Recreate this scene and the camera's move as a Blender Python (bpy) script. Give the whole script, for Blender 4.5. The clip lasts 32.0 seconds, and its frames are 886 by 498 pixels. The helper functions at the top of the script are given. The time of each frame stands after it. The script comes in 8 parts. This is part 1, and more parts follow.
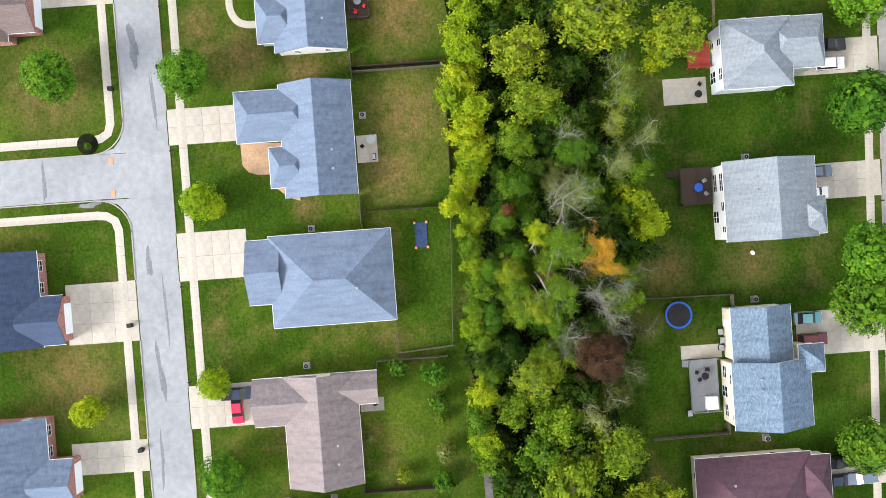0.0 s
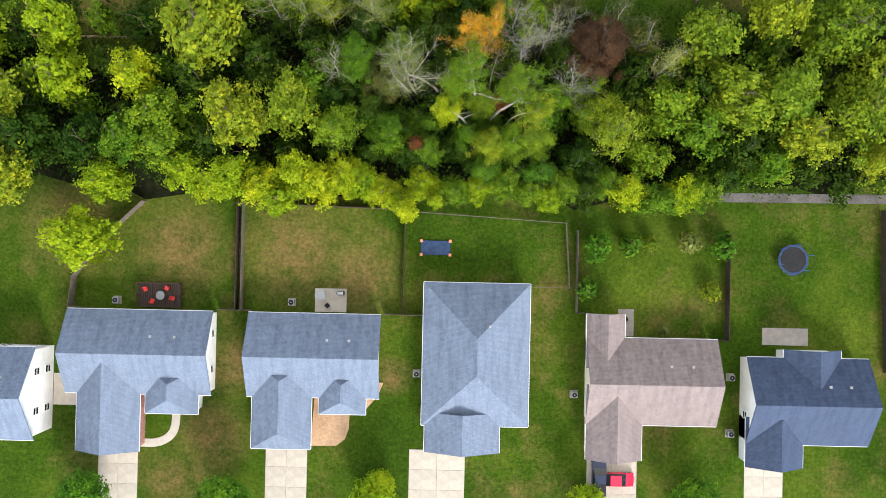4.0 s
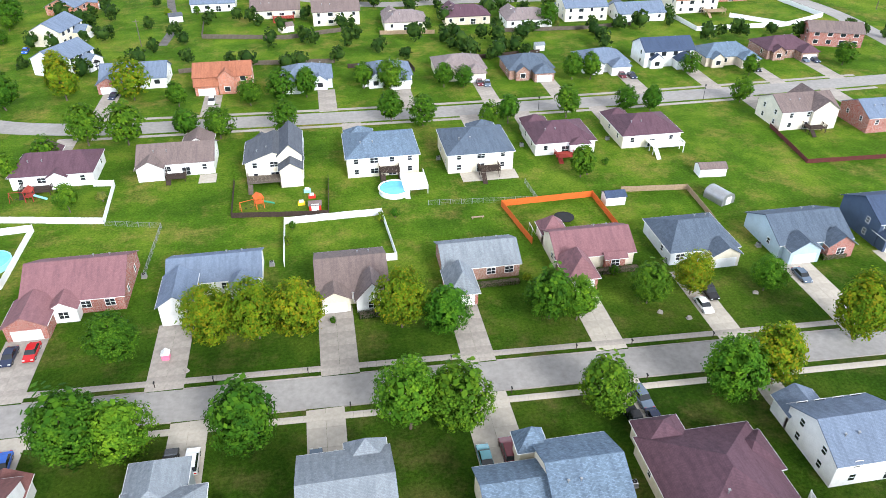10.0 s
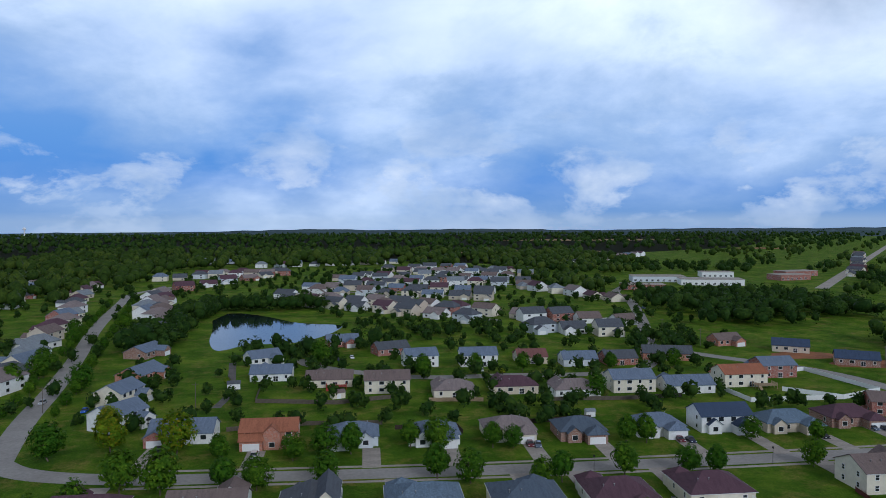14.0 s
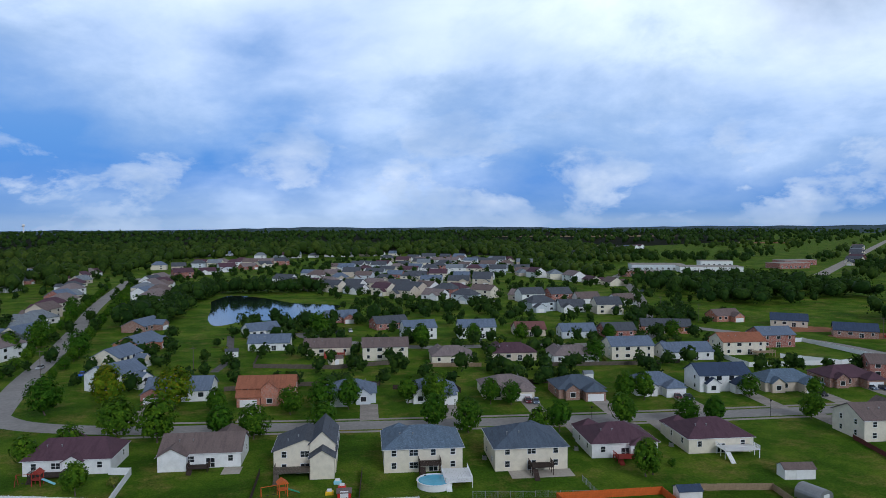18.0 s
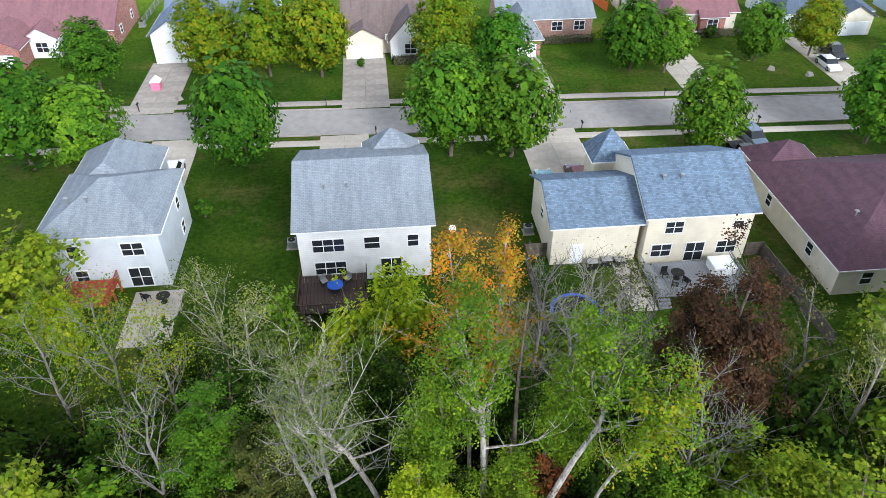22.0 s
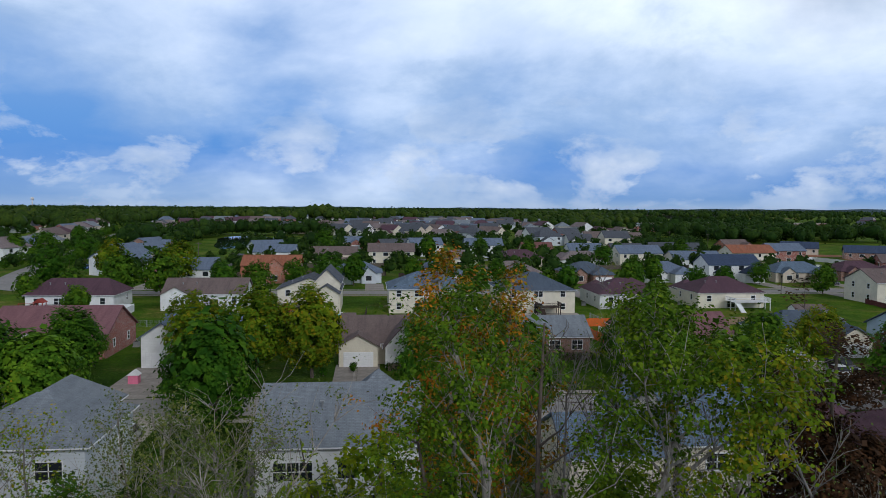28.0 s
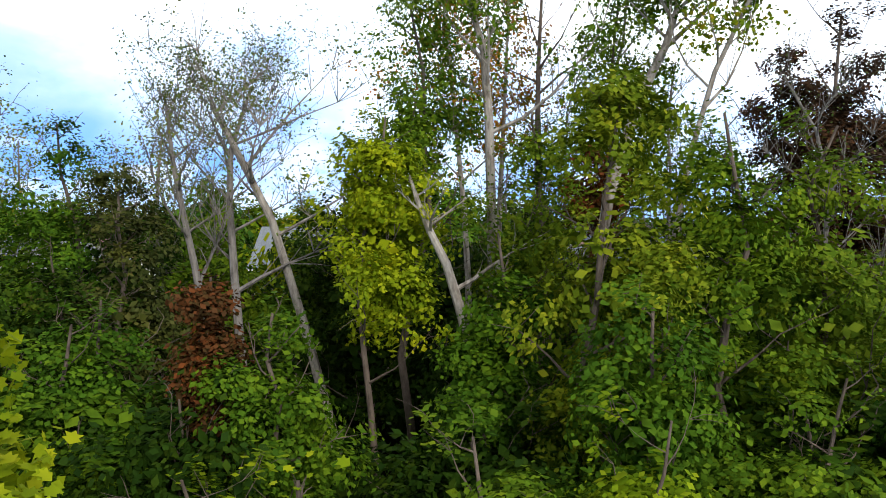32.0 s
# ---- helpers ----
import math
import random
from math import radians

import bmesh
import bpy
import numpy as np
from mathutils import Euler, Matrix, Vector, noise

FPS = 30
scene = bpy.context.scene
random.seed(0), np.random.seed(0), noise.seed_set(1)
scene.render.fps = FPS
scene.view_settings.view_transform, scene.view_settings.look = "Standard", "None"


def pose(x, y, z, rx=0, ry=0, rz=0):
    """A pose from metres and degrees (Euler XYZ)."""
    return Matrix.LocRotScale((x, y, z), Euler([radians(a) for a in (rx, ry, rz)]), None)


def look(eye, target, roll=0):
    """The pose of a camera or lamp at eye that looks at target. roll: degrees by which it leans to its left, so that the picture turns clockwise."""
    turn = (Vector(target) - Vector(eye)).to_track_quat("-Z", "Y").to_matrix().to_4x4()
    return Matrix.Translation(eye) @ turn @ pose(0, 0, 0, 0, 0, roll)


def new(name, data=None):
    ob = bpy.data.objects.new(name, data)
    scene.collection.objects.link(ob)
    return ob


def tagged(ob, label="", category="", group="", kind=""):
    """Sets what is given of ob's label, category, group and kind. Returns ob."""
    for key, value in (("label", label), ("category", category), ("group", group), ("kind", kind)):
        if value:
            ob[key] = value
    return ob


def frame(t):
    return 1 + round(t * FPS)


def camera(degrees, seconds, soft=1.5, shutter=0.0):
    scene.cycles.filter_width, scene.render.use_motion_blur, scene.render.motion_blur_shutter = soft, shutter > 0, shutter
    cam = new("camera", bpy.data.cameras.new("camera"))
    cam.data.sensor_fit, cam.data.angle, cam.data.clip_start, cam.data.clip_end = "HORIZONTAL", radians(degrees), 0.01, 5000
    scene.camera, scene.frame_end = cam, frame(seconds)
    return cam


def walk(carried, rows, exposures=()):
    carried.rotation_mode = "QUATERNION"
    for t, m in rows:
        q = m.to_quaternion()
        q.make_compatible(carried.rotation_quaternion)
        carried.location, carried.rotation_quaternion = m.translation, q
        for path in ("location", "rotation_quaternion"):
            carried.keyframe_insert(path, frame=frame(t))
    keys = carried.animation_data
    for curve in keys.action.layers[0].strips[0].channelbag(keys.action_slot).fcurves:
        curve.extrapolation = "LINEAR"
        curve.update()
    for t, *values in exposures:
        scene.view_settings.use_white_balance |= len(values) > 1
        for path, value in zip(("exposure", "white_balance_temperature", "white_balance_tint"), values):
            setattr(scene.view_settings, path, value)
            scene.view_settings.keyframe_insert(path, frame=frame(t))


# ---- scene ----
cam = camera(63.52, 32.0, soft=0.8)
# seconds, place in metres, turn in degrees
PATH = [
    (0.0, 1.550, 6.130, 115.700, -0.820, -0.170, 85.800),
    (0.5, 2.537, 5.058, 113.996, -0.218, -0.413, 75.590),
    (1.0, 3.480, 3.980, 112.360, 0.390, -0.590, 64.190),
    (1.5, 3.334, 3.567, 109.819, 0.331, -0.402, 52.234),
    (2.0, 3.105, 3.179, 107.386, 0.248, -0.212, 39.771),
    (2.5, 2.799, 2.828, 105.209, 0.236, -0.107, 27.539),
    (3.0, 2.450, 2.505, 103.281, 0.322, -0.046, 15.228),
    (3.5, 2.115, 2.194, 101.478, 0.446, 0.036, 2.689),
    (5.5, 0.237, 0.297, 97.429, 1.266, -0.529, 0.113),
    (6.0, -0.000, -0.000, 95.949, 2.704, -0.528, -0.138),
    (6.5, -0.220, -0.266, 94.407, 9.023, -0.393, -0.666),
    (7.0, -0.376, -0.499, 92.793, 15.703, -0.243, -1.589),
    (7.5, -0.424, -0.712, 90.903, 22.457, -0.144, -2.803),
    (8.0, -0.356, -0.904, 88.825, 29.257, -0.059, -3.483),
    (8.5, -0.153, -1.074, 86.650, 36.067, -0.130, -4.588),
    (9.0, 0.117, -1.210, 84.520, 42.841, -0.110, -6.356),
    (9.5, 0.443, -1.283, 82.569, 49.603, -0.155, -8.216),
    (10.0, 0.730, -1.275, 80.814, 56.283, -0.188, -10.031),
    (10.5, 0.902, -1.166, 79.303, 62.849, -0.146, -11.960),
    (11.0, 0.959, -0.999, 77.751, 69.469, -0.032, -12.298),
    (11.5, 0.966, -0.773, 76.100, 76.082, -0.033, -12.231),
    (12.0, 0.910, -0.542, 74.275, 82.708, -0.083, -11.319),
    (12.5, 0.743, -0.319, 72.375, 87.735, 0.084, -8.193),
    (13.0, 0.643, -0.177, 70.530, 87.751, 0.225, -6.225),
    (13.5, 0.757, -0.155, 68.836, 87.730, 0.180, -6.184),
    (14.0, 0.939, -0.194, 67.208, 87.710, 0.182, -6.195),
    (14.5, 1.116, -0.244, 65.601, 87.743, 0.226, -6.195),
    (16.5, 1.446, -0.479, 59.180, 87.712, 0.216, -6.213),
    (17.0, 1.434, -0.502, 57.597, 87.691, 0.214, -6.225),
    (17.5, 1.400, -0.545, 55.948, 87.704, 0.218, -6.237),
    (18.0, 1.342, -0.596, 54.236, 87.721, 0.185, -6.246),
    (18.5, 1.248, -0.643, 52.480, 86.112, 0.209, -6.253),
    (19.0, 1.119, -0.666, 50.745, 80.354, 0.153, -6.205),
    (19.5, 0.902, -0.657, 49.060, 74.185, 0.169, -6.146),
    (20.0, 0.840, -0.583, 47.445, 67.878, 0.295, -6.038),
    (20.5, 0.894, -0.484, 45.946, 61.680, 0.260, -5.912),
    (21.0, 0.917, -0.358, 44.516, 55.472, 0.231, -5.880),
    (21.5, 0.956, -0.197, 43.169, 52.535, 0.164, -5.778),
    (22.0, 0.981, -0.054, 41.791, 52.503, 0.096, -5.755),
    (22.5, 1.007, 0.159, 40.749, 52.173, 0.008, -5.759),
    (23.0, 1.046, 0.249, 39.616, 52.029, -0.062, -5.829),
    (23.5, 1.074, 0.244, 38.142, 52.021, -0.066, -5.839),
    (24.0, 1.079, 0.195, 36.432, 52.855, 0.031, -5.893),
    (24.5, 1.084, 0.257, 34.661, 59.006, -0.005, -5.894),
    (25.0, 1.115, 0.414, 33.149, 65.439, -0.070, -5.849),
    (25.5, 1.107, 0.395, 31.521, 72.094, -0.172, -5.840),
    (26.0, 1.100, 0.300, 29.738, 78.588, -0.271, -5.836),
    (26.5, 1.105, 0.262, 27.994, 80.704, -0.435, -5.822),
    (28.5, 1.560, 0.250, 21.020, 87.750, -0.420, -5.640),
    (29.0, 1.590, 0.398, 19.181, 87.929, -0.435, -5.639),
    (29.5, 1.686, 0.480, 17.307, 88.118, -0.271, -5.639),
    (30.0, 1.772, 0.557, 15.611, 88.261, -0.152, -5.637),
    (30.5, 1.725, 0.402, 13.902, 88.164, -0.169, -5.635),
    (31.0, 1.639, 0.180, 12.216, 88.065, -0.209, -5.631),
    (31.5, 1.573, -0.037, 10.565, 88.044, -0.260, -5.629),
    (32.0, 1.573, -0.124, 9.014, 88.050, -0.323, -5.628),
]
EXPOSURES = [(0.0, 0.8, 6300, 10), (3.0, 0.8, 6400, 10), (6.0, 0.92, 6600, 10), (7.0, 1.25, 6500, 10), (8.0, 1.1, 6300, 10), (9.3, 0.55, 6100, 10), (10.5, 0.6, 5900, 10), (11.3, 0.4, 5700, 10), (12.0, -0.42, 5600, 10), (12.5, -1.45, 5550, 10), (18.4, -1.42, 5550, 10), (19.6, -0.5, 5600, 10), (20.4, 0.08, 5600, 10),
             (24.2, 0.55, 6000, 10), (25.2, 0.5, 6000, 10), (26.0, -0.05, 6000, 10), (28.5, -1.5, 5800, 10), (29.2, -1.5, 6100, 10), (30.5, -1.15, 6200, 10), (32.0, -0.3, 6500, 10)]
walk(cam, [(t, pose(x, y, z, rx, ry, rz)) for t, x, y, z, rx, ry, rz in PATH], EXPOSURES)

# ---- sky and sun ----
SUN_AZ, SUN_EL = 158.0, 30.0
world = bpy.data.worlds.new("sky")
scene.world = world
world.use_nodes = True
wn, wl = world.node_tree.nodes, world.node_tree.links
wn.clear()
w_out = wn.new("ShaderNodeOutputWorld")
w_bg = wn.new("ShaderNodeBackground")
w_sky = wn.new("ShaderNodeTexSky")
w_sky.sky_type, w_sky.sun_disc = "NISHITA", False
w_sky.sun_elevation, w_sky.sun_rotation = radians(SUN_EL), radians(SUN_AZ)
w_tc = wn.new("ShaderNodeTexCoord")
w_sep = wn.new("ShaderNodeSeparateXYZ")
wl.new(w_tc.outputs["Generated"], w_sep.inputs[0])


def w_math(op, a, b=None):
    n = wn.new("ShaderNodeMath")
    n.operation = op
    for k, v in enumerate((a, b)):
        if v is None:
            continue
        if isinstance(v, (int, float)):
            n.inputs[k].default_value = v
        else:
            wl.new(v, n.inputs[k])
    return n.outputs[0]


w_den = w_math("ADD", w_math("MAXIMUM", w_sep.outputs[2], 0.0), 0.2)
w_flat = wn.new("ShaderNodeCombineXYZ")
wl.new(w_math("DIVIDE", w_sep.outputs[0], w_den), w_flat.inputs[0])
wl.new(w_math("DIVIDE", w_sep.outputs[1], w_den), w_flat.inputs[1])


def w_noise(scale, detail, rough, shift):
    m = wn.new("ShaderNodeMapping")
    m.inputs["Location"].default_value = shift
    wl.new(w_flat.outputs[0], m.inputs[0])
    n = wn.new("ShaderNodeTexNoise")
    n.inputs["Scale"].default_value, n.inputs["Detail"].default_value, n.inputs["Roughness"].default_value = scale, detail, rough
    n.inputs["Distortion"].default_value = 0.35
    wl.new(m.outputs[0], n.inputs["Vector"])
    return n.outputs["Fac"]


def w_ramp(fac, stops):
    r = wn.new("ShaderNodeValToRGB")
    els = r.color_ramp.elements
    while len(els) < len(stops):
        els.new(0.5)
    for e, (p, c) in zip(els, stops):
        e.position, e.color = p, (*c, 1) if len(c) == 3 else (c[0], c[0], c[0], 1)
    wl.new(fac, r.inputs[0])
    return r.outputs[0]


def w_mix(fac, a, b):
    n = wn.new("ShaderNodeMix")
    n.data_type = "RGBA"
    for k, v in ((0, fac), (6, a), (7, b)):
        if isinstance(v, (int, float)):
            n.inputs[k].default_value = v
        elif isinstance(v, tuple):
            n.inputs[k].default_value = (*v, 1)
        else:
            wl.new(v, n.inputs[k])
    return n.outputs[2]


w_up = w_math("MAXIMUM", w_sep.outputs[2], 0.0)
w_puff = wn.new("ShaderNodeMapping")
w_puff.inputs["Scale"].default_value, w_puff.inputs["Location"].default_value = (1.0, 1.0, 1.9), (3.1, 0.4, 1.2)
wl.new(w_tc.outputs["Generated"], w_puff.inputs[0])


def w_bill(scale, detail, shift, rough=0.55):
    m, n = wn.new("ShaderNodeMapping"), wn.new("ShaderNodeTexNoise")
    m.inputs["Location"].default_value = (shift, shift * 0.6, shift * 0.3)
    wl.new(w_puff.outputs[0], m.inputs[0])
    n.inputs["Scale"].default_value, n.inputs["Detail"].default_value, n.inputs["Roughness"].default_value, n.inputs["Distortion"].default_value = scale, detail, rough, 0.2
    wl.new(m.outputs[0], n.inputs["Vector"])
    return n.outputs["Fac"]


def w_toward(az, el, near, far):
    """1 towards one quarter of the sky, falling off to 0."""
    d, mp = wn.new("ShaderNodeVectorMath"), wn.new("ShaderNodeMapRange")
    d.operation = "DISTANCE"
    az, el = radians(az), radians(el)
    d.inputs[1].default_value = (math.sin(az) * math.cos(el), math.cos(az) * math.cos(el), math.sin(el))
    wl.new(w_tc.outputs["Generated"], d.inputs[0])
    mp.interpolation_type = "SMOOTHSTEP"
    mp.inputs["From Min"].default_value, mp.inputs["From Max"].default_value, mp.inputs["To Min"].default_value, mp.inputs["To Max"].default_value = near, far, 1.0, 0.0
    wl.new(d.outputs["Value"], mp.inputs["Value"])
    return mp.outputs[0]


# clear blue low down, veiled by broken cloud that thickens overhead
w_dim = wn.new("ShaderNodeVectorMath")
w_dim.operation = "SCALE"
w_dim.inputs["Scale"].default_value = 0.1
wl.new(w_sky.outputs[0], w_dim.inputs[0])
w_clear = w_ramp(w_up, [(0.0, (0.85, 1.15, 1.6)), (0.012, (0.5, 0.9, 1.6)), (0.05, (0.24, 0.7, 1.7)), (0.11, (0.36, 0.84, 1.75)), (0.22, (0.72, 1.12, 1.85))])
w_blue = w_mix(0.88, w_dim.outputs[0], w_clear)
w_mass = w_math("ADD", w_math("MULTIPLY", w_bill(2.1, 9, 1.7), 0.7), w_math("MULTIPLY", w_noise(0.9, 6, 0.5, (2.0, 5.0, 0.0)), 0.3))
w_mass = w_math("ADD", w_mass, w_math("MULTIPLY", w_up, 0.72))
w_mass = w_math("SUBTRACT", w_mass, w_math("MULTIPLY", w_toward(-22.0, 3.0, 0.05, 0.4), 0.08))
w_cover = w_ramp(w_mass, [(0.46, (0.0,)), (0.58, (0.5,)), (0.76, (0.97,))])
w_both = w_math("ADD", w_math("MULTIPLY", w_bill(3.1, 10, 5.2, 0.6), 0.8), w_math("MULTIPLY", w_up, 0.62))
w_both = w_math("ADD", w_both, w_math("MULTIPLY", w_toward(-4.0, 21.0, 0.03, 0.5), 0.14))
w_shade = w_ramp(w_both, [(0.32, (0.72, 1.04, 1.56)), (0.45, (1.36, 1.62, 1.94)), (0.55, (2.15, 2.32, 2.5)), (0.67, (2.7, 2.78, 2.86))])
w_heap = w_math("MULTIPLY", w_ramp(w_bill(6.2, 9, 2.2, 0.58), [(0.52, (0.0,)), (0.57, (0.55,)), (0.66, (0.95,))]), w_ramp(w_up, [(0.0, (0.35,)), (0.03, (0.9,)), (0.1, (0.55,)), (0.18, (0.0,))]))
w_top = w_ramp(w_bill(9.0, 8, 3.3), [(0.36, (1.2, 1.42, 1.72)), (0.6, (2.0, 2.06, 2.12))])
w_storm = w_math("MULTIPLY", w_toward(34.5, 18.5, 0.02, 0.17), w_ramp(w_bill(4.5, 8, 7.1), [(0.3, (0.35,)), (0.6, (1.0,))]))
# Overhead sky, out of view, is dimmed to cut the light from above.
w_overhead_dim = w_ramp(w_up, [(0.31, (1.0, 1.0, 1.0)), (0.5, (0.17, 0.162, 0.158)), (0.95, (0.29, 0.278, 0.272))])
w_col = w_mix(w_storm, w_mix(w_heap, w_mix(w_cover, w_blue, w_shade), w_top), (0.62, 0.78, 1.05))
w_col = w_mix(1.0, w_col, w_overhead_dim)
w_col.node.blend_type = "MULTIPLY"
w_bg.inputs["Strength"].default_value = 1.08
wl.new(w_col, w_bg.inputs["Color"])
wl.new(w_bg.outputs[0], w_out.inputs[0])

sun = new("sun", bpy.data.lights.new("sun", "SUN"))
sun.data.energy, sun.data.angle, sun.data.color = 3.5, radians(20), (1.0, 0.95, 0.88)
sun.matrix_world = look((0, 0, 0), (-math.sin(radians(SUN_AZ)) * math.cos(radians(SUN_EL)), -math.cos(radians(SUN_AZ)) * math.cos(radians(SUN_EL)), -math.sin(radians(SUN_EL))))

# ---- materials ----
RNG = random.Random(7)


def shader(name, rough=0.8, metal=0.0, spec=0.3):
    m = bpy.data.materials.new(name)
    m.use_nodes = True
    b = m.node_tree.nodes["Principled BSDF"]
    b.inputs["Roughness"].default_value, b.inputs["Metallic"].default_value = rough, metal
    b.inputs["Specular IOR Level"].default_value = spec
    return m, m.node_tree.nodes, m.node_tree.links, b


def coords(n, l, stretch=(1, 1, 1), kind="Object"):
    tc, mp = n.new("ShaderNodeTexCoord"), n.new("ShaderNodeMapping")
    mp.inputs["Scale"].default_value = stretch
    l.new(tc.outputs[kind], mp.inputs[0])
    return mp.outputs[0]


def noise_of(n, l, vec, scale, detail=4, rough=0.6):
    t = n.new("ShaderNodeTexNoise")
    t.inputs["Scale"].default_value, t.inputs["Detail"].default_value, t.inputs["Roughness"].default_value = scale, detail, rough
    l.new(vec, t.inputs["Vector"])
    return t.outputs["Fac"]


def ramp_of(n, l, fac, stops):
    r = n.new("ShaderNodeValToRGB")
    els = r.color_ramp.elements
    while len(els) < len(stops):
        els.new(0.5)
    for e, (p, c) in zip(els, stops):
        e.position, e.color = p, (*c, 1)
    l.new(fac, r.inputs[0])
    return r.outputs[0]


def mix_of(n, l, fac, a, b, how="MIX"):
    x = n.new("ShaderNodeMix")
    x.data_type, x.blend_type = "RGBA", how
    for k, v in ((0, fac), (6, a), (7, b)):
        if isinstance(v, (int, float)):
            x.inputs[k].default_value = v
        elif isinstance(v, tuple):
            x.inputs[k].default_value = (*v, 1)
        else:
            l.new(v, x.inputs[k])
    return x.outputs[2]


def bump_of(n, l, b, height, strength, dist=0.02):
    u = n.new("ShaderNodeBump")
    u.inputs["Strength"].default_value, u.inputs["Distance"].default_value = strength, dist
    l.new(height, u.inputs["Height"])
    l.new(u.outputs[0], b.inputs["Normal"])


def dark(c, k):
    return tuple(min(1.0, v * k) for v in c)


def plain(name, c, rough=0.7, metal=0.0, grain=6.0, amount=0.18, spec=0.3, relief=0.15):
    """A surface of one colour with grain and slow stains."""
    m, n, l, b = shader(name, rough, metal, spec)
    v = coords(n, l)
    fine = ramp_of(n, l, noise_of(n, l, v, grain), [(0.3, dark(c, 1 - amount)), (0.7, dark(c, 1 + amount * 0.6))])
    slow = ramp_of(n, l, noise_of(n, l, v, grain * 0.09, 3), [(0.35, (1 - amount,) * 3), (0.6, (1, 1, 1))])
    l.new(mix_of(n, l, 1.0, fine, slow, "MULTIPLY"), b.inputs["Base Color"])
    if relief:
        bump_of(n, l, b, noise_of(n, l, v, grain * 3), relief)
    return m


def roof_mat(name, c, mottle=0.08, algae_shade=0.8):
    """Asphalt shingles in courses, with dark streaks down the slope."""
    m, n, l, b = shader(name, 0.85, 0, 0.25)
    v = coords(n, l)
    br = n.new("ShaderNodeTexBrick")
    br.inputs["Scale"].default_value = 1.0
    br.inputs["Brick Width"].default_value, br.inputs["Row Height"].default_value, br.inputs["Mortar Size"].default_value = 0.33, 0.16, 0.012
    br.inputs["Color1"].default_value, br.inputs["Color2"].default_value, br.inputs["Mortar"].default_value = (*dark(c, 1 + mottle), 1), (*dark(c, 1 - mottle), 1), (*dark(c, 0.7), 1)
    l.new(v, br.inputs["Vector"])
    streak = ramp_of(n, l, noise_of(n, l, coords(n, l, (1.0, 0.16, 0.16)), 1.3, 5, 0.65), [(0.36, (0.8, 0.8, 0.82)), (0.56, (1, 1, 1))])
    grit = ramp_of(n, l, noise_of(n, l, v, 14, 4), [(0.3, (0.85,) * 3), (0.7, (1.1,) * 3)])
    # North and west slopes darkened by their normal: algae mottling plus painted side shade.
    g, dot, away_side = n.new("ShaderNodeNewGeometry"), n.new("ShaderNodeVectorMath"), n.new("ShaderNodeMapRange")
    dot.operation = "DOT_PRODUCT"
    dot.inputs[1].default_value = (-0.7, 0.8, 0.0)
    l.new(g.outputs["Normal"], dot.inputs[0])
    l.new(dot.outputs["Value"], away_side.inputs["Value"])
    away_side.inputs["From Min"].default_value, away_side.inputs["From Max"].default_value, away_side.inputs["To Max"].default_value = 0.1, 0.4, algae_shade
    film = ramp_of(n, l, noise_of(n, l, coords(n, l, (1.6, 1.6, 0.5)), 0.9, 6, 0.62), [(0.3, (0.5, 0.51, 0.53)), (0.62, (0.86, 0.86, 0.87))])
    grit = mix_of(n, l, away_side.outputs[0], grit, mix_of(n, l, 1.0, grit, film, "MULTIPLY"))
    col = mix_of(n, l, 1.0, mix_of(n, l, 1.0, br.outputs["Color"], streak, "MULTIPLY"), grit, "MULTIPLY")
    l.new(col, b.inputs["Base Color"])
    bump_of(n, l, b, br.outputs["Fac"], 0.35, -0.02)
    return m


def siding_mat(name, c, pitch=0.11):
    """Lapped boards, one course every pitch metres."""
    m, n, l, b = shader(name, 0.55, 0, 0.3)
    v = coords(n, l)
    wv = n.new("ShaderNodeTexWave")
    wv.wave_type, wv.bands_direction, wv.wave_profile = "BANDS", "Z", "SAW"
    wv.inputs["Scale"].default_value = 0.314 / pitch / 2
    l.new(v, wv.inputs["Vector"])
    dirt = ramp_of(n, l, noise_of(n, l, v, 0.7, 4), [(0.3, dark(c, 0.86)), (0.6, c)])
    lap = ramp_of(n, l, wv.outputs["Fac"], [(0.0, (0.82,) * 3), (0.14, (1, 1, 1))])
    l.new(mix_of(n, l, 1.0, dirt, lap, "MULTIPLY"), b.inputs["Base Color"])
    bump_of(n, l, b, wv.outputs["Fac"], 0.4, 0.02)
    return m


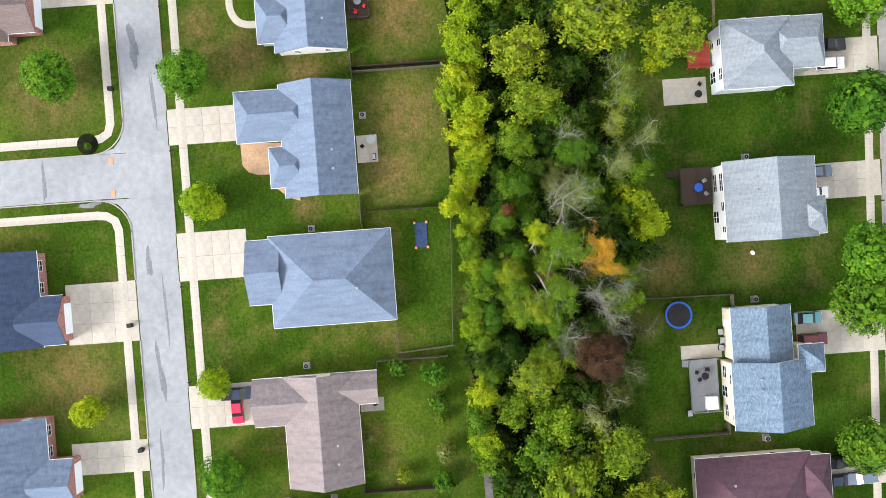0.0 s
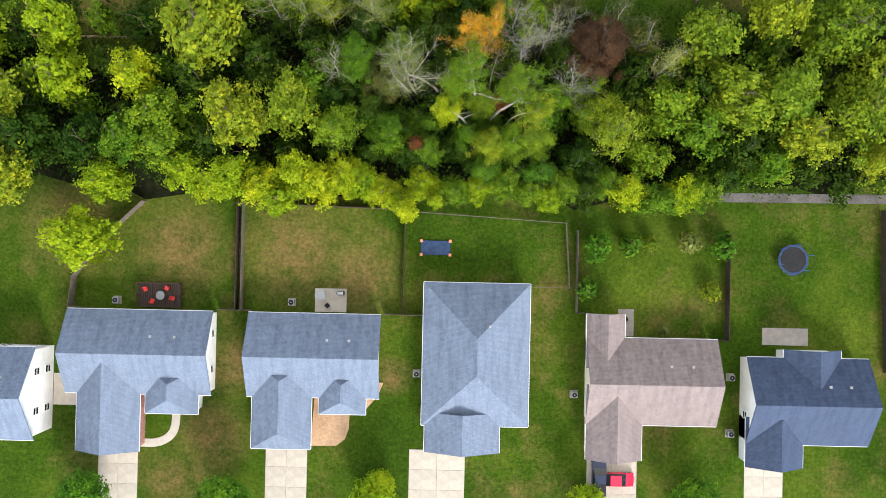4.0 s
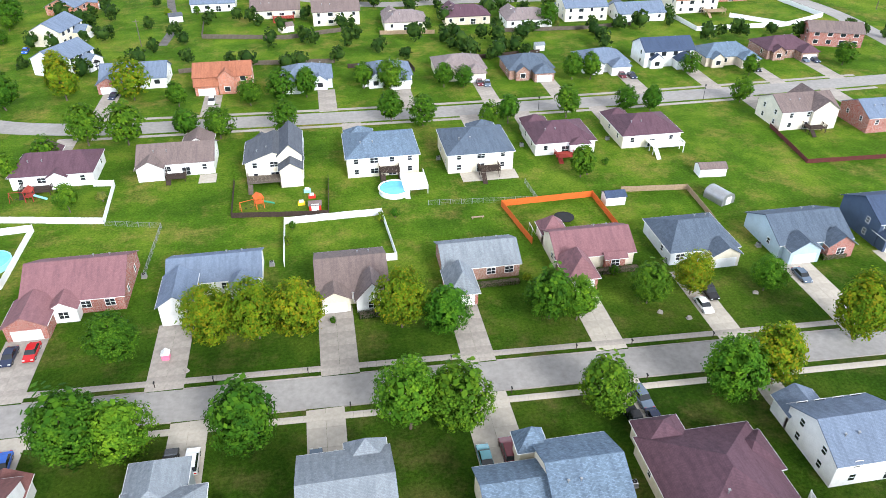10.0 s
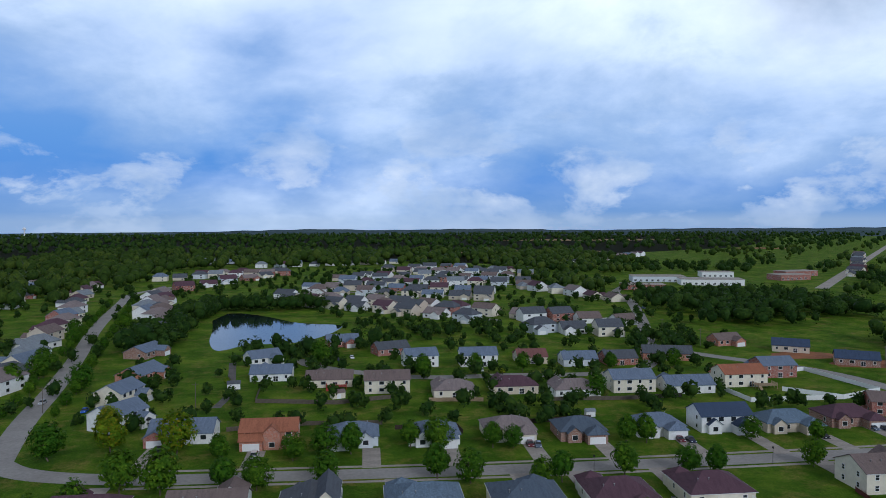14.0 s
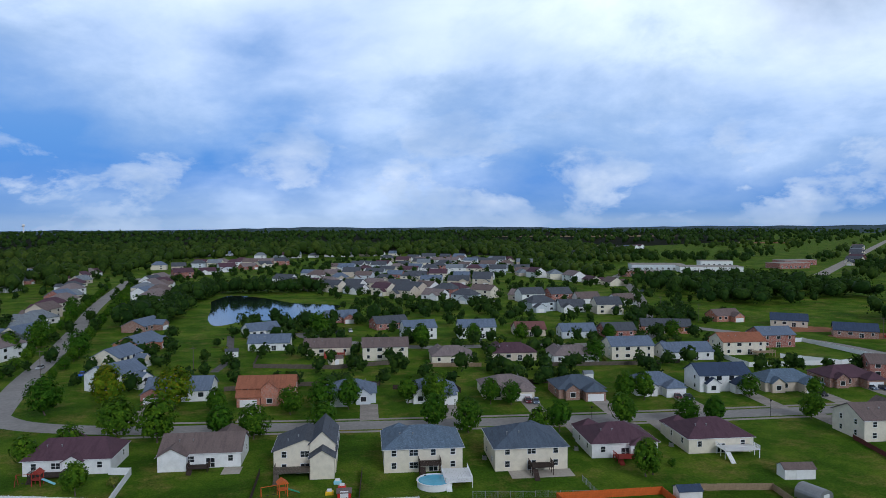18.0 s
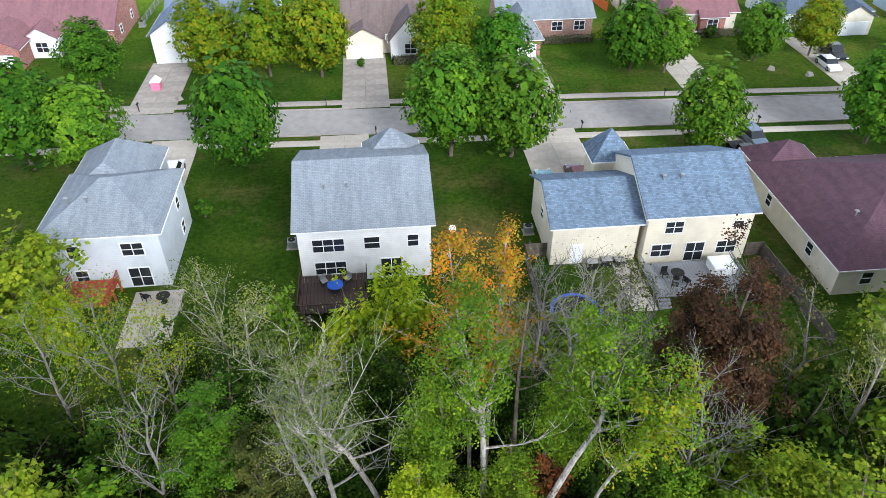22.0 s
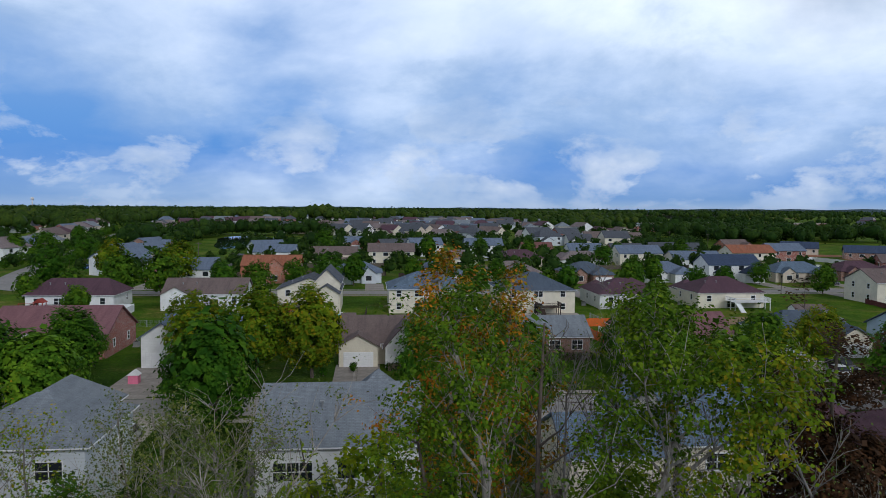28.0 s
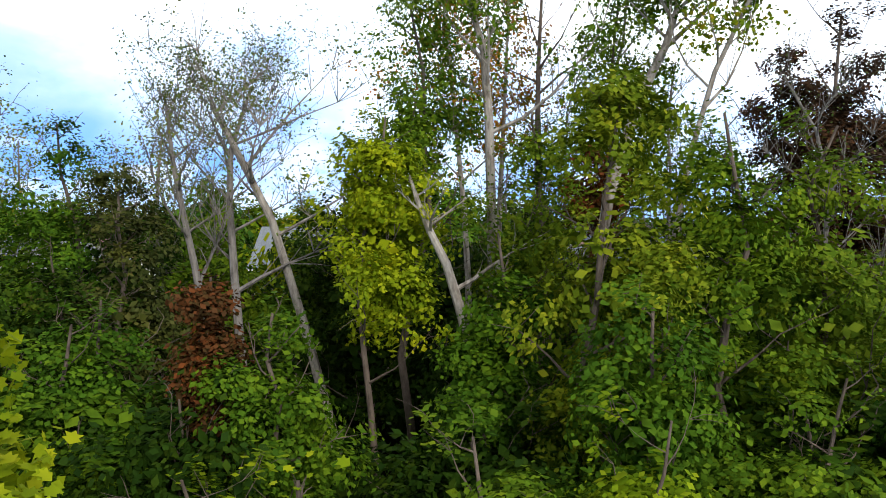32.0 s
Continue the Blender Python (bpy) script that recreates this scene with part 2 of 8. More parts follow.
def brick_mat(name, c):
    m, n, l, b = shader(name, 0.85, 0, 0.2)
    v = coords(n, l)
    sw = n.new("ShaderNodeVectorMath")
    sw.operation = "MULTIPLY_ADD"
    sep, com = n.new("ShaderNodeSeparateXYZ"), n.new("ShaderNodeCombineXYZ")
    l.new(v, sep.inputs[0])
    add = n.new("ShaderNodeMath")
    l.new(sep.outputs[0], add.inputs[0]), l.new(sep.outputs[1], add.inputs[1])
    l.new(add.outputs[0], com.inputs[0]), l.new(sep.outputs[2], com.inputs[1])
    n.remove(sw)
    br = n.new("ShaderNodeTexBrick")
    br.inputs["Scale"].default_value = 1.0
    br.inputs["Brick Width"].default_value, br.inputs["Row Height"].default_value, br.inputs["Mortar Size"].default_value = 0.22, 0.075, 0.008
    br.inputs["Color1"].default_value, br.inputs["Color2"].default_value, br.inputs["Mortar"].default_value = (*dark(c, 1.25), 1), (*dark(c, 0.75), 1), (0.45, 0.4, 0.36, 1)
    l.new(com.outputs[0], br.inputs["Vector"])
    st = ramp_of(n, l, noise_of(n, l, v, 0.8), [(0.3, (0.82,) * 3), (0.6, (1, 1, 1))])
    l.new(mix_of(n, l, 1.0, br.outputs["Color"], st, "MULTIPLY"), b.inputs["Base Color"])
    bump_of(n, l, b, br.outputs["Fac"], 0.3, -0.01)
    return m


def lawn_mat():
    """Mown grass with mottling, worn and dry places."""
    m, n, l, b = shader("lawn", 0.95, 0, 0.03)
    v = coords(n, l)
    green = ramp_of(n, l, noise_of(n, l, v, 0.05, 8, 0.7), [(0.32, (0.022, 0.05, 0.005)), (0.48, (0.042, 0.086, 0.007)), (0.64, (0.088, 0.13, 0.014))])
    tuft = ramp_of(n, l, noise_of(n, l, v, 1.9, 8, 0.8), [(0.28, (0.36, 0.38, 0.36)), (0.5, (0.95, 0.95, 0.95)), (0.72, (1.75, 1.6, 1.5))])
    dry = ramp_of(n, l, noise_of(n, l, v, 0.085, 9, 0.74), [(0.5, (0, 0, 0)), (0.66, (0.6, 0.6, 0.6))])
    for x, y, r in ((-19, 2, 9), (-10, -1, 7), (-35, 2, 8), (-27.5, -14, 5), (-5, -15, 3), (9, 56, 6), (9, 42, 6), (-30, -24, 6), (-36, -30, 4), (-50, 5, 8), (-48, 38, 8), (-27, -55, 9), (20, -54, 9), (-30, -70, 9)):
        d, mp = n.new("ShaderNodeVectorMath"), n.new("ShaderNodeMapRange")
        d.operation = "DISTANCE"
        d.inputs[1].default_value = (x, y, 0)
        l.new(v, d.inputs[0])
        mp.inputs["From Min"].default_value, mp.inputs["From Max"].default_value, mp.inputs["To Min"].default_value, mp.inputs["To Max"].default_value = 0.2 * r, 1.1 * r, 0.85, 0.0
        l.new(d.outputs["Value"], mp.inputs["Value"])
        dry = mix_of(n, l, 1.0, dry, mp.outputs[0], "LIGHTEN")
    worn = ramp_of(n, l, noise_of(n, l, v, 0.4, 7, 0.75), [(0.36, (0.25, 0.25, 0.25)), (0.55, (1, 1, 1))])
    col = mix_of(n, l, mix_of(n, l, 1.0, dry, worn, "MULTIPLY"), green, (0.185, 0.128, 0.05))
    # colour brightens with y, between 84 and 118
    sp, northward = n.new("ShaderNodeSeparateXYZ"), n.new("ShaderNodeMapRange")
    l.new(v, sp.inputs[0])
    l.new(sp.outputs[1], northward.inputs["Value"])
    northward.inputs["From Min"].default_value, northward.inputs["From Max"].default_value, northward.inputs["To Min"].default_value, northward.inputs["To Max"].default_value = 84, 118, 0.0, 1.0
    col = mix_of(n, l, northward.outputs[0], col, mix_of(n, l, 1.0, col, (1.5, 1.55, 1.3), "MULTIPLY"))
    # colour darkens with y from 34 to 46, and recovers by 118
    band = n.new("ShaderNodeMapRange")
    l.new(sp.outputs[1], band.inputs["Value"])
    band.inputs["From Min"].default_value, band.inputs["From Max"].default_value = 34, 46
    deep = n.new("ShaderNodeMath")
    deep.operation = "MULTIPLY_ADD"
    l.new(northward.outputs[0], deep.inputs[0])
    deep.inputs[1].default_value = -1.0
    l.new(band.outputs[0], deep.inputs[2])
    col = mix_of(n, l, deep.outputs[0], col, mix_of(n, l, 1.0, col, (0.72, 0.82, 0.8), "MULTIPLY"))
    l.new(mix_of(n, l, 1.0, col, tuft, "MULTIPLY"), b.inputs["Base Color"])
    bump_of(n, l, b, noise_of(n, l, v, 5, 6, 0.8), 1.0, 0.2)
    return m


def leaf_mat(name, cols, sheen=0.35):
    """Leaves whose colour varies from leaf to leaf and from tree to tree."""
    m, n, l, b = shader(name, 0.7, 0, 0.06)
    g, o = n.new("ShaderNodeNewGeometry"), n.new("ShaderNodeObjectInfo")
    stops = [(0.05 + 0.9 * i / max(1, len(cols) - 1), c) for i, c in enumerate(cols)]
    half = cols[len(cols) // 2]
    col = mix_of(n, l, 0.4, ramp_of(n, l, g.outputs["Random Per Island"], stops), half)
    tone = ramp_of(n, l, o.outputs["Random"], [(0.0, (0.72, 0.84, 0.8)), (1.0, (1.3, 1.14, 1.0))])
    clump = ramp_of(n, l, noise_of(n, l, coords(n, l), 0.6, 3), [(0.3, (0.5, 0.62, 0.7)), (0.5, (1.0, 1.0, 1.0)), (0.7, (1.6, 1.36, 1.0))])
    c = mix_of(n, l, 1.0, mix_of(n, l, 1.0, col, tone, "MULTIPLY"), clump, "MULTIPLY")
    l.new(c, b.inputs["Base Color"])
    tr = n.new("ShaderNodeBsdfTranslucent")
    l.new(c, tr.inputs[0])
    ms = n.new("ShaderNodeMixShader")
    ms.inputs[0].default_value = sheen
    l.new(b.outputs[0], ms.inputs[1]), l.new(tr.outputs[0], ms.inputs[2])
    l.new(ms.outputs[0], n["Material Output"].inputs[0])
    return m


def bark_mat(name, c, c2):
    m, n, l, b = shader(name, 0.9, 0, 0.15)
    v = coords(n, l, (1, 1, 0.3))
    l.new(ramp_of(n, l, noise_of(n, l, v, 4, 6, 0.7), [(0.35, c2), (0.6, c)]), b.inputs["Base Color"])
    bump_of(n, l, b, noise_of(n, l, v, 12, 5), 0.6, 0.04)
    return m


M = {}
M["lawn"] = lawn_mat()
# Near-black: shade under the crowns is put into the floor colour.
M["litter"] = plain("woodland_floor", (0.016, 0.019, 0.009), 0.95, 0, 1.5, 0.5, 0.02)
M["soil"] = plain("bare_soil", (0.32, 0.13, 0.06), 0.95, 0, 1.0, 0.35)
M["dry_field"] = plain("dry_field", (0.3, 0.2, 0.09), 0.95, 0, 0.3, 0.2)
M["asphalt"] = plain("worn_asphalt", (0.3, 0.287, 0.275), 0.9, 0, 0.9, 0.17)
M["asphalt_pale"] = plain("pale_asphalt", (0.3, 0.31, 0.33), 0.9, 0, 0.9, 0.16)
M["patch"] = plain("tar_patch", (0.2, 0.21, 0.23), 0.9, 0, 2.0, 0.25)
M["concrete"] = plain("driveway_concrete", (0.45, 0.41, 0.35), 0.85, 0, 1.2, 0.14)
M["concrete_grey"] = plain("old_concrete", (0.36, 0.325, 0.29), 0.88, 0, 1.2, 0.2)
M["gravel"] = plain("gravel_path", (0.14, 0.13, 0.125), 0.95, 0, 4.0, 0.35)
M["water"] = plain("pond_water", (0.012, 0.02, 0.022), 0.06, 0, 0.4, 0.1, 0.5, 0.03)
M["pool_water"] = plain("pool_water", (0.16, 0.52, 0.72), 0.1, 0, 1.0, 0.1, 0.5, 0.05)
ROOFS = {"slate": (0.165, 0.21, 0.29), "grey": (0.235, 0.265, 0.295), "bluegrey": (0.14, 0.195, 0.265), "steel": (0.1, 0.13, 0.175), "rose": (0.235, 0.118, 0.13), "brown": (0.19, 0.145, 0.135), "mauve": (0.112, 0.06, 0.08),
         "taupe": (0.25, 0.205, 0.2), "navy": (0.055, 0.08, 0.14), "rust": (0.36, 0.14, 0.08), "redbrown": (0.21, 0.095, 0.088), "char": (0.1, 0.11, 0.13)}
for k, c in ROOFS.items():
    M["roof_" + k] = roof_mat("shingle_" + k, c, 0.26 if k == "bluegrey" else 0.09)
for k, c in {"white": (0.8, 0.8, 0.79), "cream": (0.74, 0.68, 0.55), "palegrey": (0.62, 0.66, 0.7), "yellow": (0.72, 0.56, 0.3), "blue": (0.42, 0.52, 0.6), "navy": (0.06, 0.085, 0.14), "beige": (0.6, 0.52, 0.42)}.items():
    M["side_" + k] = siding_mat("siding_" + k, c)
for k, c in {"red": (0.33, 0.1, 0.075), "orange": (0.48, 0.17, 0.1), "brown": (0.28, 0.14, 0.1)}.items():
    M["brick_" + k] = brick_mat("brick_" + k, c)
M["trim"] = plain("white_trim", (0.8, 0.8, 0.8), 0.5, 0, 3, 0.06)
M["vinyl"] = plain("white_vinyl", (0.82, 0.83, 0.84), 0.4, 0, 2, 0.06, 0.4)
M["glass"] = plain("dark_window_glass", (0.025, 0.03, 0.036), 0.08, 0, 0.5, 0.2, 0.6, 0.0)
M["wood_dark"] = plain("dark_deck_wood", (0.06, 0.04, 0.032), 0.8, 0, 5, 0.35)
M["wood_grey"] = plain("weathered_wood", (0.15, 0.125, 0.1), 0.85, 0, 5, 0.35)
M["wood_tan"] = plain("tan_wood", (0.38, 0.28, 0.18), 0.8, 0, 5, 0.25)
M["wood_red"] = plain("red_stained_wood", (0.36, 0.05, 0.035), 0.7, 0, 5, 0.25)
M["wood_maroon"] = plain("maroon_stained_wood", (0.12, 0.032, 0.026), 0.75, 0, 5, 0.25)
M["wood_orange"] = plain("orange_stained_wood", (0.68, 0.15, 0.025), 0.7, 0, 5, 0.2)
M["grey_paint"] = plain("grey_painted_deck", (0.25, 0.26, 0.28), 0.7, 0, 4, 0.15)
M["metal_grey"] = plain("grey_metal", (0.36, 0.37, 0.38), 0.45, 0.6, 8, 0.12)
M["black"] = plain("black_fabric", (0.015, 0.016, 0.018), 0.7, 0, 10, 0.3)
M["rubber"] = plain("black_rubber", (0.02, 0.02, 0.02), 0.85, 0, 10, 0.2)
M["blue_pad"] = plain("blue_vinyl_pad", (0.02, 0.1, 0.5), 0.45, 0, 5, 0.15)
M["blue_mesh"] = plain("navy_mesh", (0.03, 0.06, 0.14), 0.7, 0, 20, 0.4)
M["orange_pad"] = plain("peach_foam", (0.75, 0.28, 0.14), 0.6, 0, 5, 0.1)
M["red_plastic"] = plain("red_plastic", (0.6, 0.04, 0.03), 0.4, 0, 5, 0.1)
M["green_plastic"] = plain("green_plastic", (0.03, 0.3, 0.16), 0.4, 0, 5, 0.1)
M["yellow_plastic"] = plain("yellow_plastic", (0.85, 0.55, 0.03), 0.4, 0, 5, 0.1)
M["pink_plastic"] = plain("pink_plastic", (0.75, 0.2, 0.32), 0.45, 0, 5, 0.1)
M["lightblue_plastic"] = plain("light_blue_plastic", (0.3, 0.65, 0.75), 0.45, 0, 5, 0.1)
for k, c in {"red": (0.5, 0.015, 0.02), "crimson": (0.62, 0.02, 0.07), "blue": (0.03, 0.12, 0.5), "navy": (0.02, 0.03, 0.07), "white": (0.8, 0.8, 0.8), "silver": (0.5, 0.52, 0.54), "black": (0.015, 0.016, 0.02), "teal": (0.15, 0.33, 0.38), "maroon": (0.13, 0.02, 0.03), "slate": (0.12, 0.16, 0.22)}.items():
    M["car_" + k] = plain("car_paint_" + k, c, 0.22, 0.15, 3, 0.05, 0.6, 0)
M["lamp_red"] = plain("tail_lamp_red", (0.5, 0.02, 0.02), 0.2, 0, 5, 0.1)
M["lamp_clear"] = plain("headlamp_clear", (0.75, 0.78, 0.8), 0.12, 0, 5, 0.05)
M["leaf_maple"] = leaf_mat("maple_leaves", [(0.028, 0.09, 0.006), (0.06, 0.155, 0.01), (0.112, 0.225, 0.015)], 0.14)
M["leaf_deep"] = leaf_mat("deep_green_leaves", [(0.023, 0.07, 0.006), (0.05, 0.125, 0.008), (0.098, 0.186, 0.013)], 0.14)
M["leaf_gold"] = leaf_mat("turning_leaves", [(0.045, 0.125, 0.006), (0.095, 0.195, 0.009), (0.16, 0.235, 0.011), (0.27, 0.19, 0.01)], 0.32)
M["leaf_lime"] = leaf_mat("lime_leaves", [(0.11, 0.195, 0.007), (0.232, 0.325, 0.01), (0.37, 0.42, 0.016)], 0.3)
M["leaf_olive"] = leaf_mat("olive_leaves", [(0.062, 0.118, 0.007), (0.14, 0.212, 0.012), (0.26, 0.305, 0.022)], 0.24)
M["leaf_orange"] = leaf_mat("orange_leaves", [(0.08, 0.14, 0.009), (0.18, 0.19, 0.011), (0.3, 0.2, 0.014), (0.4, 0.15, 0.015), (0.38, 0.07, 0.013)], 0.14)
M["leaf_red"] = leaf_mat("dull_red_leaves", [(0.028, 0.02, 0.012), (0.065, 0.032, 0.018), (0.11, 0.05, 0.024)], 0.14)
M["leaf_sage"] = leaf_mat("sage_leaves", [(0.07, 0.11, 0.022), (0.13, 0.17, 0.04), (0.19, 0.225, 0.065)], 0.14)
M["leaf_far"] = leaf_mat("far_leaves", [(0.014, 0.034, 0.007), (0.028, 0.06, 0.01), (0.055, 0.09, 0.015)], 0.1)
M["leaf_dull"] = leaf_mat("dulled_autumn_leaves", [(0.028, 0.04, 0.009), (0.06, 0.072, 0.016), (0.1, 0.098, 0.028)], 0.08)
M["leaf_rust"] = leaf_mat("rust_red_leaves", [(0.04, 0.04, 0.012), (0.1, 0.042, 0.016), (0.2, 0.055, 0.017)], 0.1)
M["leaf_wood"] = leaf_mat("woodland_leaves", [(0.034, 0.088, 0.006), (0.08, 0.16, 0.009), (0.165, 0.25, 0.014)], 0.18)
# Darker than leaf_wood: shade between crowns is put into this colour.
M["leaf_shade"] = leaf_mat("shaded_woodland_leaves", [(0.009, 0.027, 0.003), (0.02, 0.05, 0.004), (0.044, 0.078, 0.006)], 0.06)
M["bark"] = bark_mat("grey_brown_bark", (0.16, 0.125, 0.1), (0.07, 0.055, 0.045))
M["bark_pale"] = bark_mat("pale_bark", (0.42, 0.38, 0.33), (0.14, 0.115, 0.09))
M["bark_grey"] = bark_mat("silver_grey_twigs", (0.24, 0.22, 0.2), (0.1, 0.09, 0.08))

# ---- mesh helpers ----
def mesh_of(name, verts, faces, material):
    me = bpy.data.meshes.new(name)
    me.from_pydata([tuple(v) for v in verts], [], faces)
    mats = material if isinstance(material, (list, tuple)) else [material]
    for k in mats:
        me.materials.append(k)
    me.update()
    return me


def place(name, me, parent=None, m=None, label=""):
    ob = new(name, me)
    if parent is not None:
        ob.parent = parent
    if m is not None:
        ob.matrix_basis = m
    if label:
        ob["label"] = label
    return ob


def thing(name, m, label, category, group="", kind=""):
    ob = new(name)
    ob.matrix_basis = m
    return tagged(ob, label, category, group, kind)


class Geo:
    """Gathers boxes, prisms and tubes into one mesh."""

    def __init__(self):
        self.v, self.f = [], []

    def add(self, verts, faces):
        n = len(self.v)
        self.v += [tuple(p) for p in verts]
        self.f += [tuple(n + i for i in q) for q in faces]
        return self

    def box(self, x0, y0, z0, x1, y1, z1, top=0.0):
        """A box whose top is drawn in by top, so that its edge is not knife-sharp."""
        a = [(x0, y0, z0), (x1, y0, z0), (x1, y1, z0), (x0, y1, z0)]
        if top:
            c = z1 - top
            b = [(x0, y0, c), (x1, y0, c), (x1, y1, c), (x0, y1, c)]
            d = [(x0 + top, y0 + top, z1), (x1 - top, y0 + top, z1), (x1 - top, y1 - top, z1), (x0 + top, y1 - top, z1)]
            s = [(i, (i + 1) % 4, 4 + (i + 1) % 4, 4 + i) for i in range(4)] + [(4 + i, 4 + (i + 1) % 4, 8 + (i + 1) % 4, 8 + i) for i in range(4)]
            return self.add(a + b + d, s + [(3, 2, 1, 0), (8, 9, 10, 11)])
        b = [(x0, y0, z1), (x1, y0, z1), (x1, y1, z1), (x0, y1, z1)]
        return self.add(a + b, [(3, 2, 1, 0), (4, 5, 6, 7)] + [(i, (i + 1) % 4, 4 + (i + 1) % 4, 4 + i) for i in range(4)])

    def prism(self, poly, h0, h1):
        n = len(poly)
        v = [(x, y, h0) for x, y in poly] + [(x, y, h1) for x, y in poly]
        return self.add(v, [tuple(range(n - 1, -1, -1)), tuple(range(n, 2 * n))] + [(i, (i + 1) % n, n + (i + 1) % n, n + i) for i in range(n)])

    def tube(self, pts, radii, sides=6):
        pts = [Vector(p) for p in pts]
        rings = []
        for i, p in enumerate(pts):
            d = (pts[min(i + 1, len(pts) - 1)] - pts[max(i - 1, 0)]).normalized()
            a = d.orthogonal().normalized()
            b = d.cross(a)
            rings.append([p + (a * math.cos(k * math.tau / sides) + b * math.sin(k * math.tau / sides)) * radii[i] for k in range(sides)])
        f = []
        for i in range(len(pts) - 1):
            for k in range(sides):
                f.append((i * sides + k, i * sides + (k + 1) % sides, (i + 1) * sides + (k + 1) % sides, (i + 1) * sides + k))
        f += [tuple(range(sides - 1, -1, -1)), tuple((len(pts) - 1) * sides + k for k in range(sides))]
        return self.add([q for r in rings for q in r], f)

    def ring(self, cx, cy, r0, r1, z0, z1, sides=24):
        v, f = [], []
        for r, z in ((r0, z0), (r1, z0), (r1, z1), (r0, z1)):
            v += [(cx + r * math.cos(k * math.tau / sides), cy + r * math.sin(k * math.tau / sides), z) for k in range(sides)]
        for j in range(4):
            for k in range(sides):
                f.append((j * sides + k, j * sides + (k + 1) % sides, ((j + 1) % 4) * sides + (k + 1) % sides, ((j + 1) % 4) * sides + k))
        return self.add(v, f)

    def disc(self, cx, cy, r, z0, z1, sides=24):
        return self.prism([(cx + r * math.cos(k * math.tau / sides), cy + r * math.sin(k * math.tau / sides)) for k in range(sides)], z0, z1)

    def mesh(self, name, material):
        return mesh_of(name, self.v, self.f, material)


def part(name, geo, material, parent=None, label="", m=None):
    return place(name, geo.mesh(name, material), parent, m, label)


_kept = {}


def kept(key, make):
    if key not in _kept:
        _kept[key] = make()
    return _kept[key]


def at(x, y, z=0.0, turn=0.0, s=1.0):
    return pose(x, y, z, 0, 0, turn) @ Matrix.Diagonal((s, s, s, 1))


# ---- ground, roads, walks ----
def ground_sheet():
    rings = [0, 30, 70, 130, 220, 340, 500, 800, 1300, 2200, 3400, 4700]
    n = 64
    v, f = [(0, 0, 0)], []
    for r in rings[1:]:
        v += [(r * math.cos(k * math.tau / n), 60 + r * math.sin(k * math.tau / n), 0.0) for k in range(n)]
    f += [(0, 1 + k, 1 + (k + 1) % n) for k in range(n)]
    for i in range(len(rings) - 2):
        a, b = 1 + i * n, 1 + (i + 1) * n
        f += [(a + k, b + k, b + (k + 1) % n, a + (k + 1) % n) for k in range(n)]
    v[0] = (0, 60, 0)
    return tagged(place("ground", mesh_of("ground", v, f, M["lawn"])), "mown green lawn with dry brown patches", "lawn", kind="structure")


ground_sheet()


def strip(name, pts, width, z, material, label, category, thick=0.05):
    """A flat band along a line of points."""
    g = Geo()
    P = [Vector((*p, 0)) for p in pts]
    left, right = [], []
    for i, p in enumerate(P):
        d = (P[min(i + 1, len(P) - 1)] - P[max(i - 1, 0)]).normalized()
        s = Vector((-d.y, d.x, 0)) * width / 2
        left.append(p + s), right.append(p - s)
    n = len(P)
    v = [(p.x, p.y, z) for p in left] + [(p.x, p.y, z) for p in right] + [(p.x, p.y, z - thick) for p in left] + [(p.x, p.y, z - thick) for p in right]
    f = []
    for i in range(n - 1):
        f += [(i, n + i, n + i + 1, i + 1), (i + 1, 2 * n + i + 1, 2 * n + i, i), (n + i, 3 * n + i, 3 * n + i + 1, n + i + 1)]
    f += [(0, 2 * n, 3 * n, n), (n - 1, 2 * n - 1, 4 * n - 1, 3 * n - 1)]
    g.add(v, f)
    return tagged(part(name, g, material), label, category, kind="structure")


def spline(pts, step=4.0):
    """Points along a smooth line."""
    out, P = [], [Vector((*p, 0)) for p in pts]
    for i in range(len(P) - 1):
        a, b, c, d = P[max(i - 1, 0)], P[i], P[i + 1], P[min(i + 2, len(P) - 1)]
        k = max(2, int((c - b).length / step))
        for j in range(k):
            t = j / k
            q = 0.5 * ((2 * b) + (c - a) * t + (2 * a - 5 * b + 4 * c - d) * t * t + (3 * b - a - 3 * c + d) * t ** 3)
            out.append((q.x, q.y))
    return out + [tuple(P[-1][:2])]


def slab_row(name, x0, y0, x1, y1, width, material, label, step=1.5, z=0.07, gaps=()):
    """A walk of separate concrete slabs."""
    d = Vector((x1 - x0, y1 - y0))
    L, a = d.length, math.degrees(math.atan2(d.y, d.x))
    walk_ob = thing(name, at(x0, y0, 0, a), label, "sidewalk", kind="structure")
    me = kept(("slab", step, width, material.name), lambda: Geo().box(0.008, -width / 2, -0.03, step - 0.008, width / 2, z, 0.012).mesh("slab", material))
    for i in range(int(L / step)):
        u = i * step
        if any(g0 - step * 0.6 < u < g1 - step * 0.4 for g0, g1 in gaps):
            continue
        place("slab", me, walk_ob, pose(u, 0, RNG.uniform(-0.006, 0.006)))
    return walk_ob


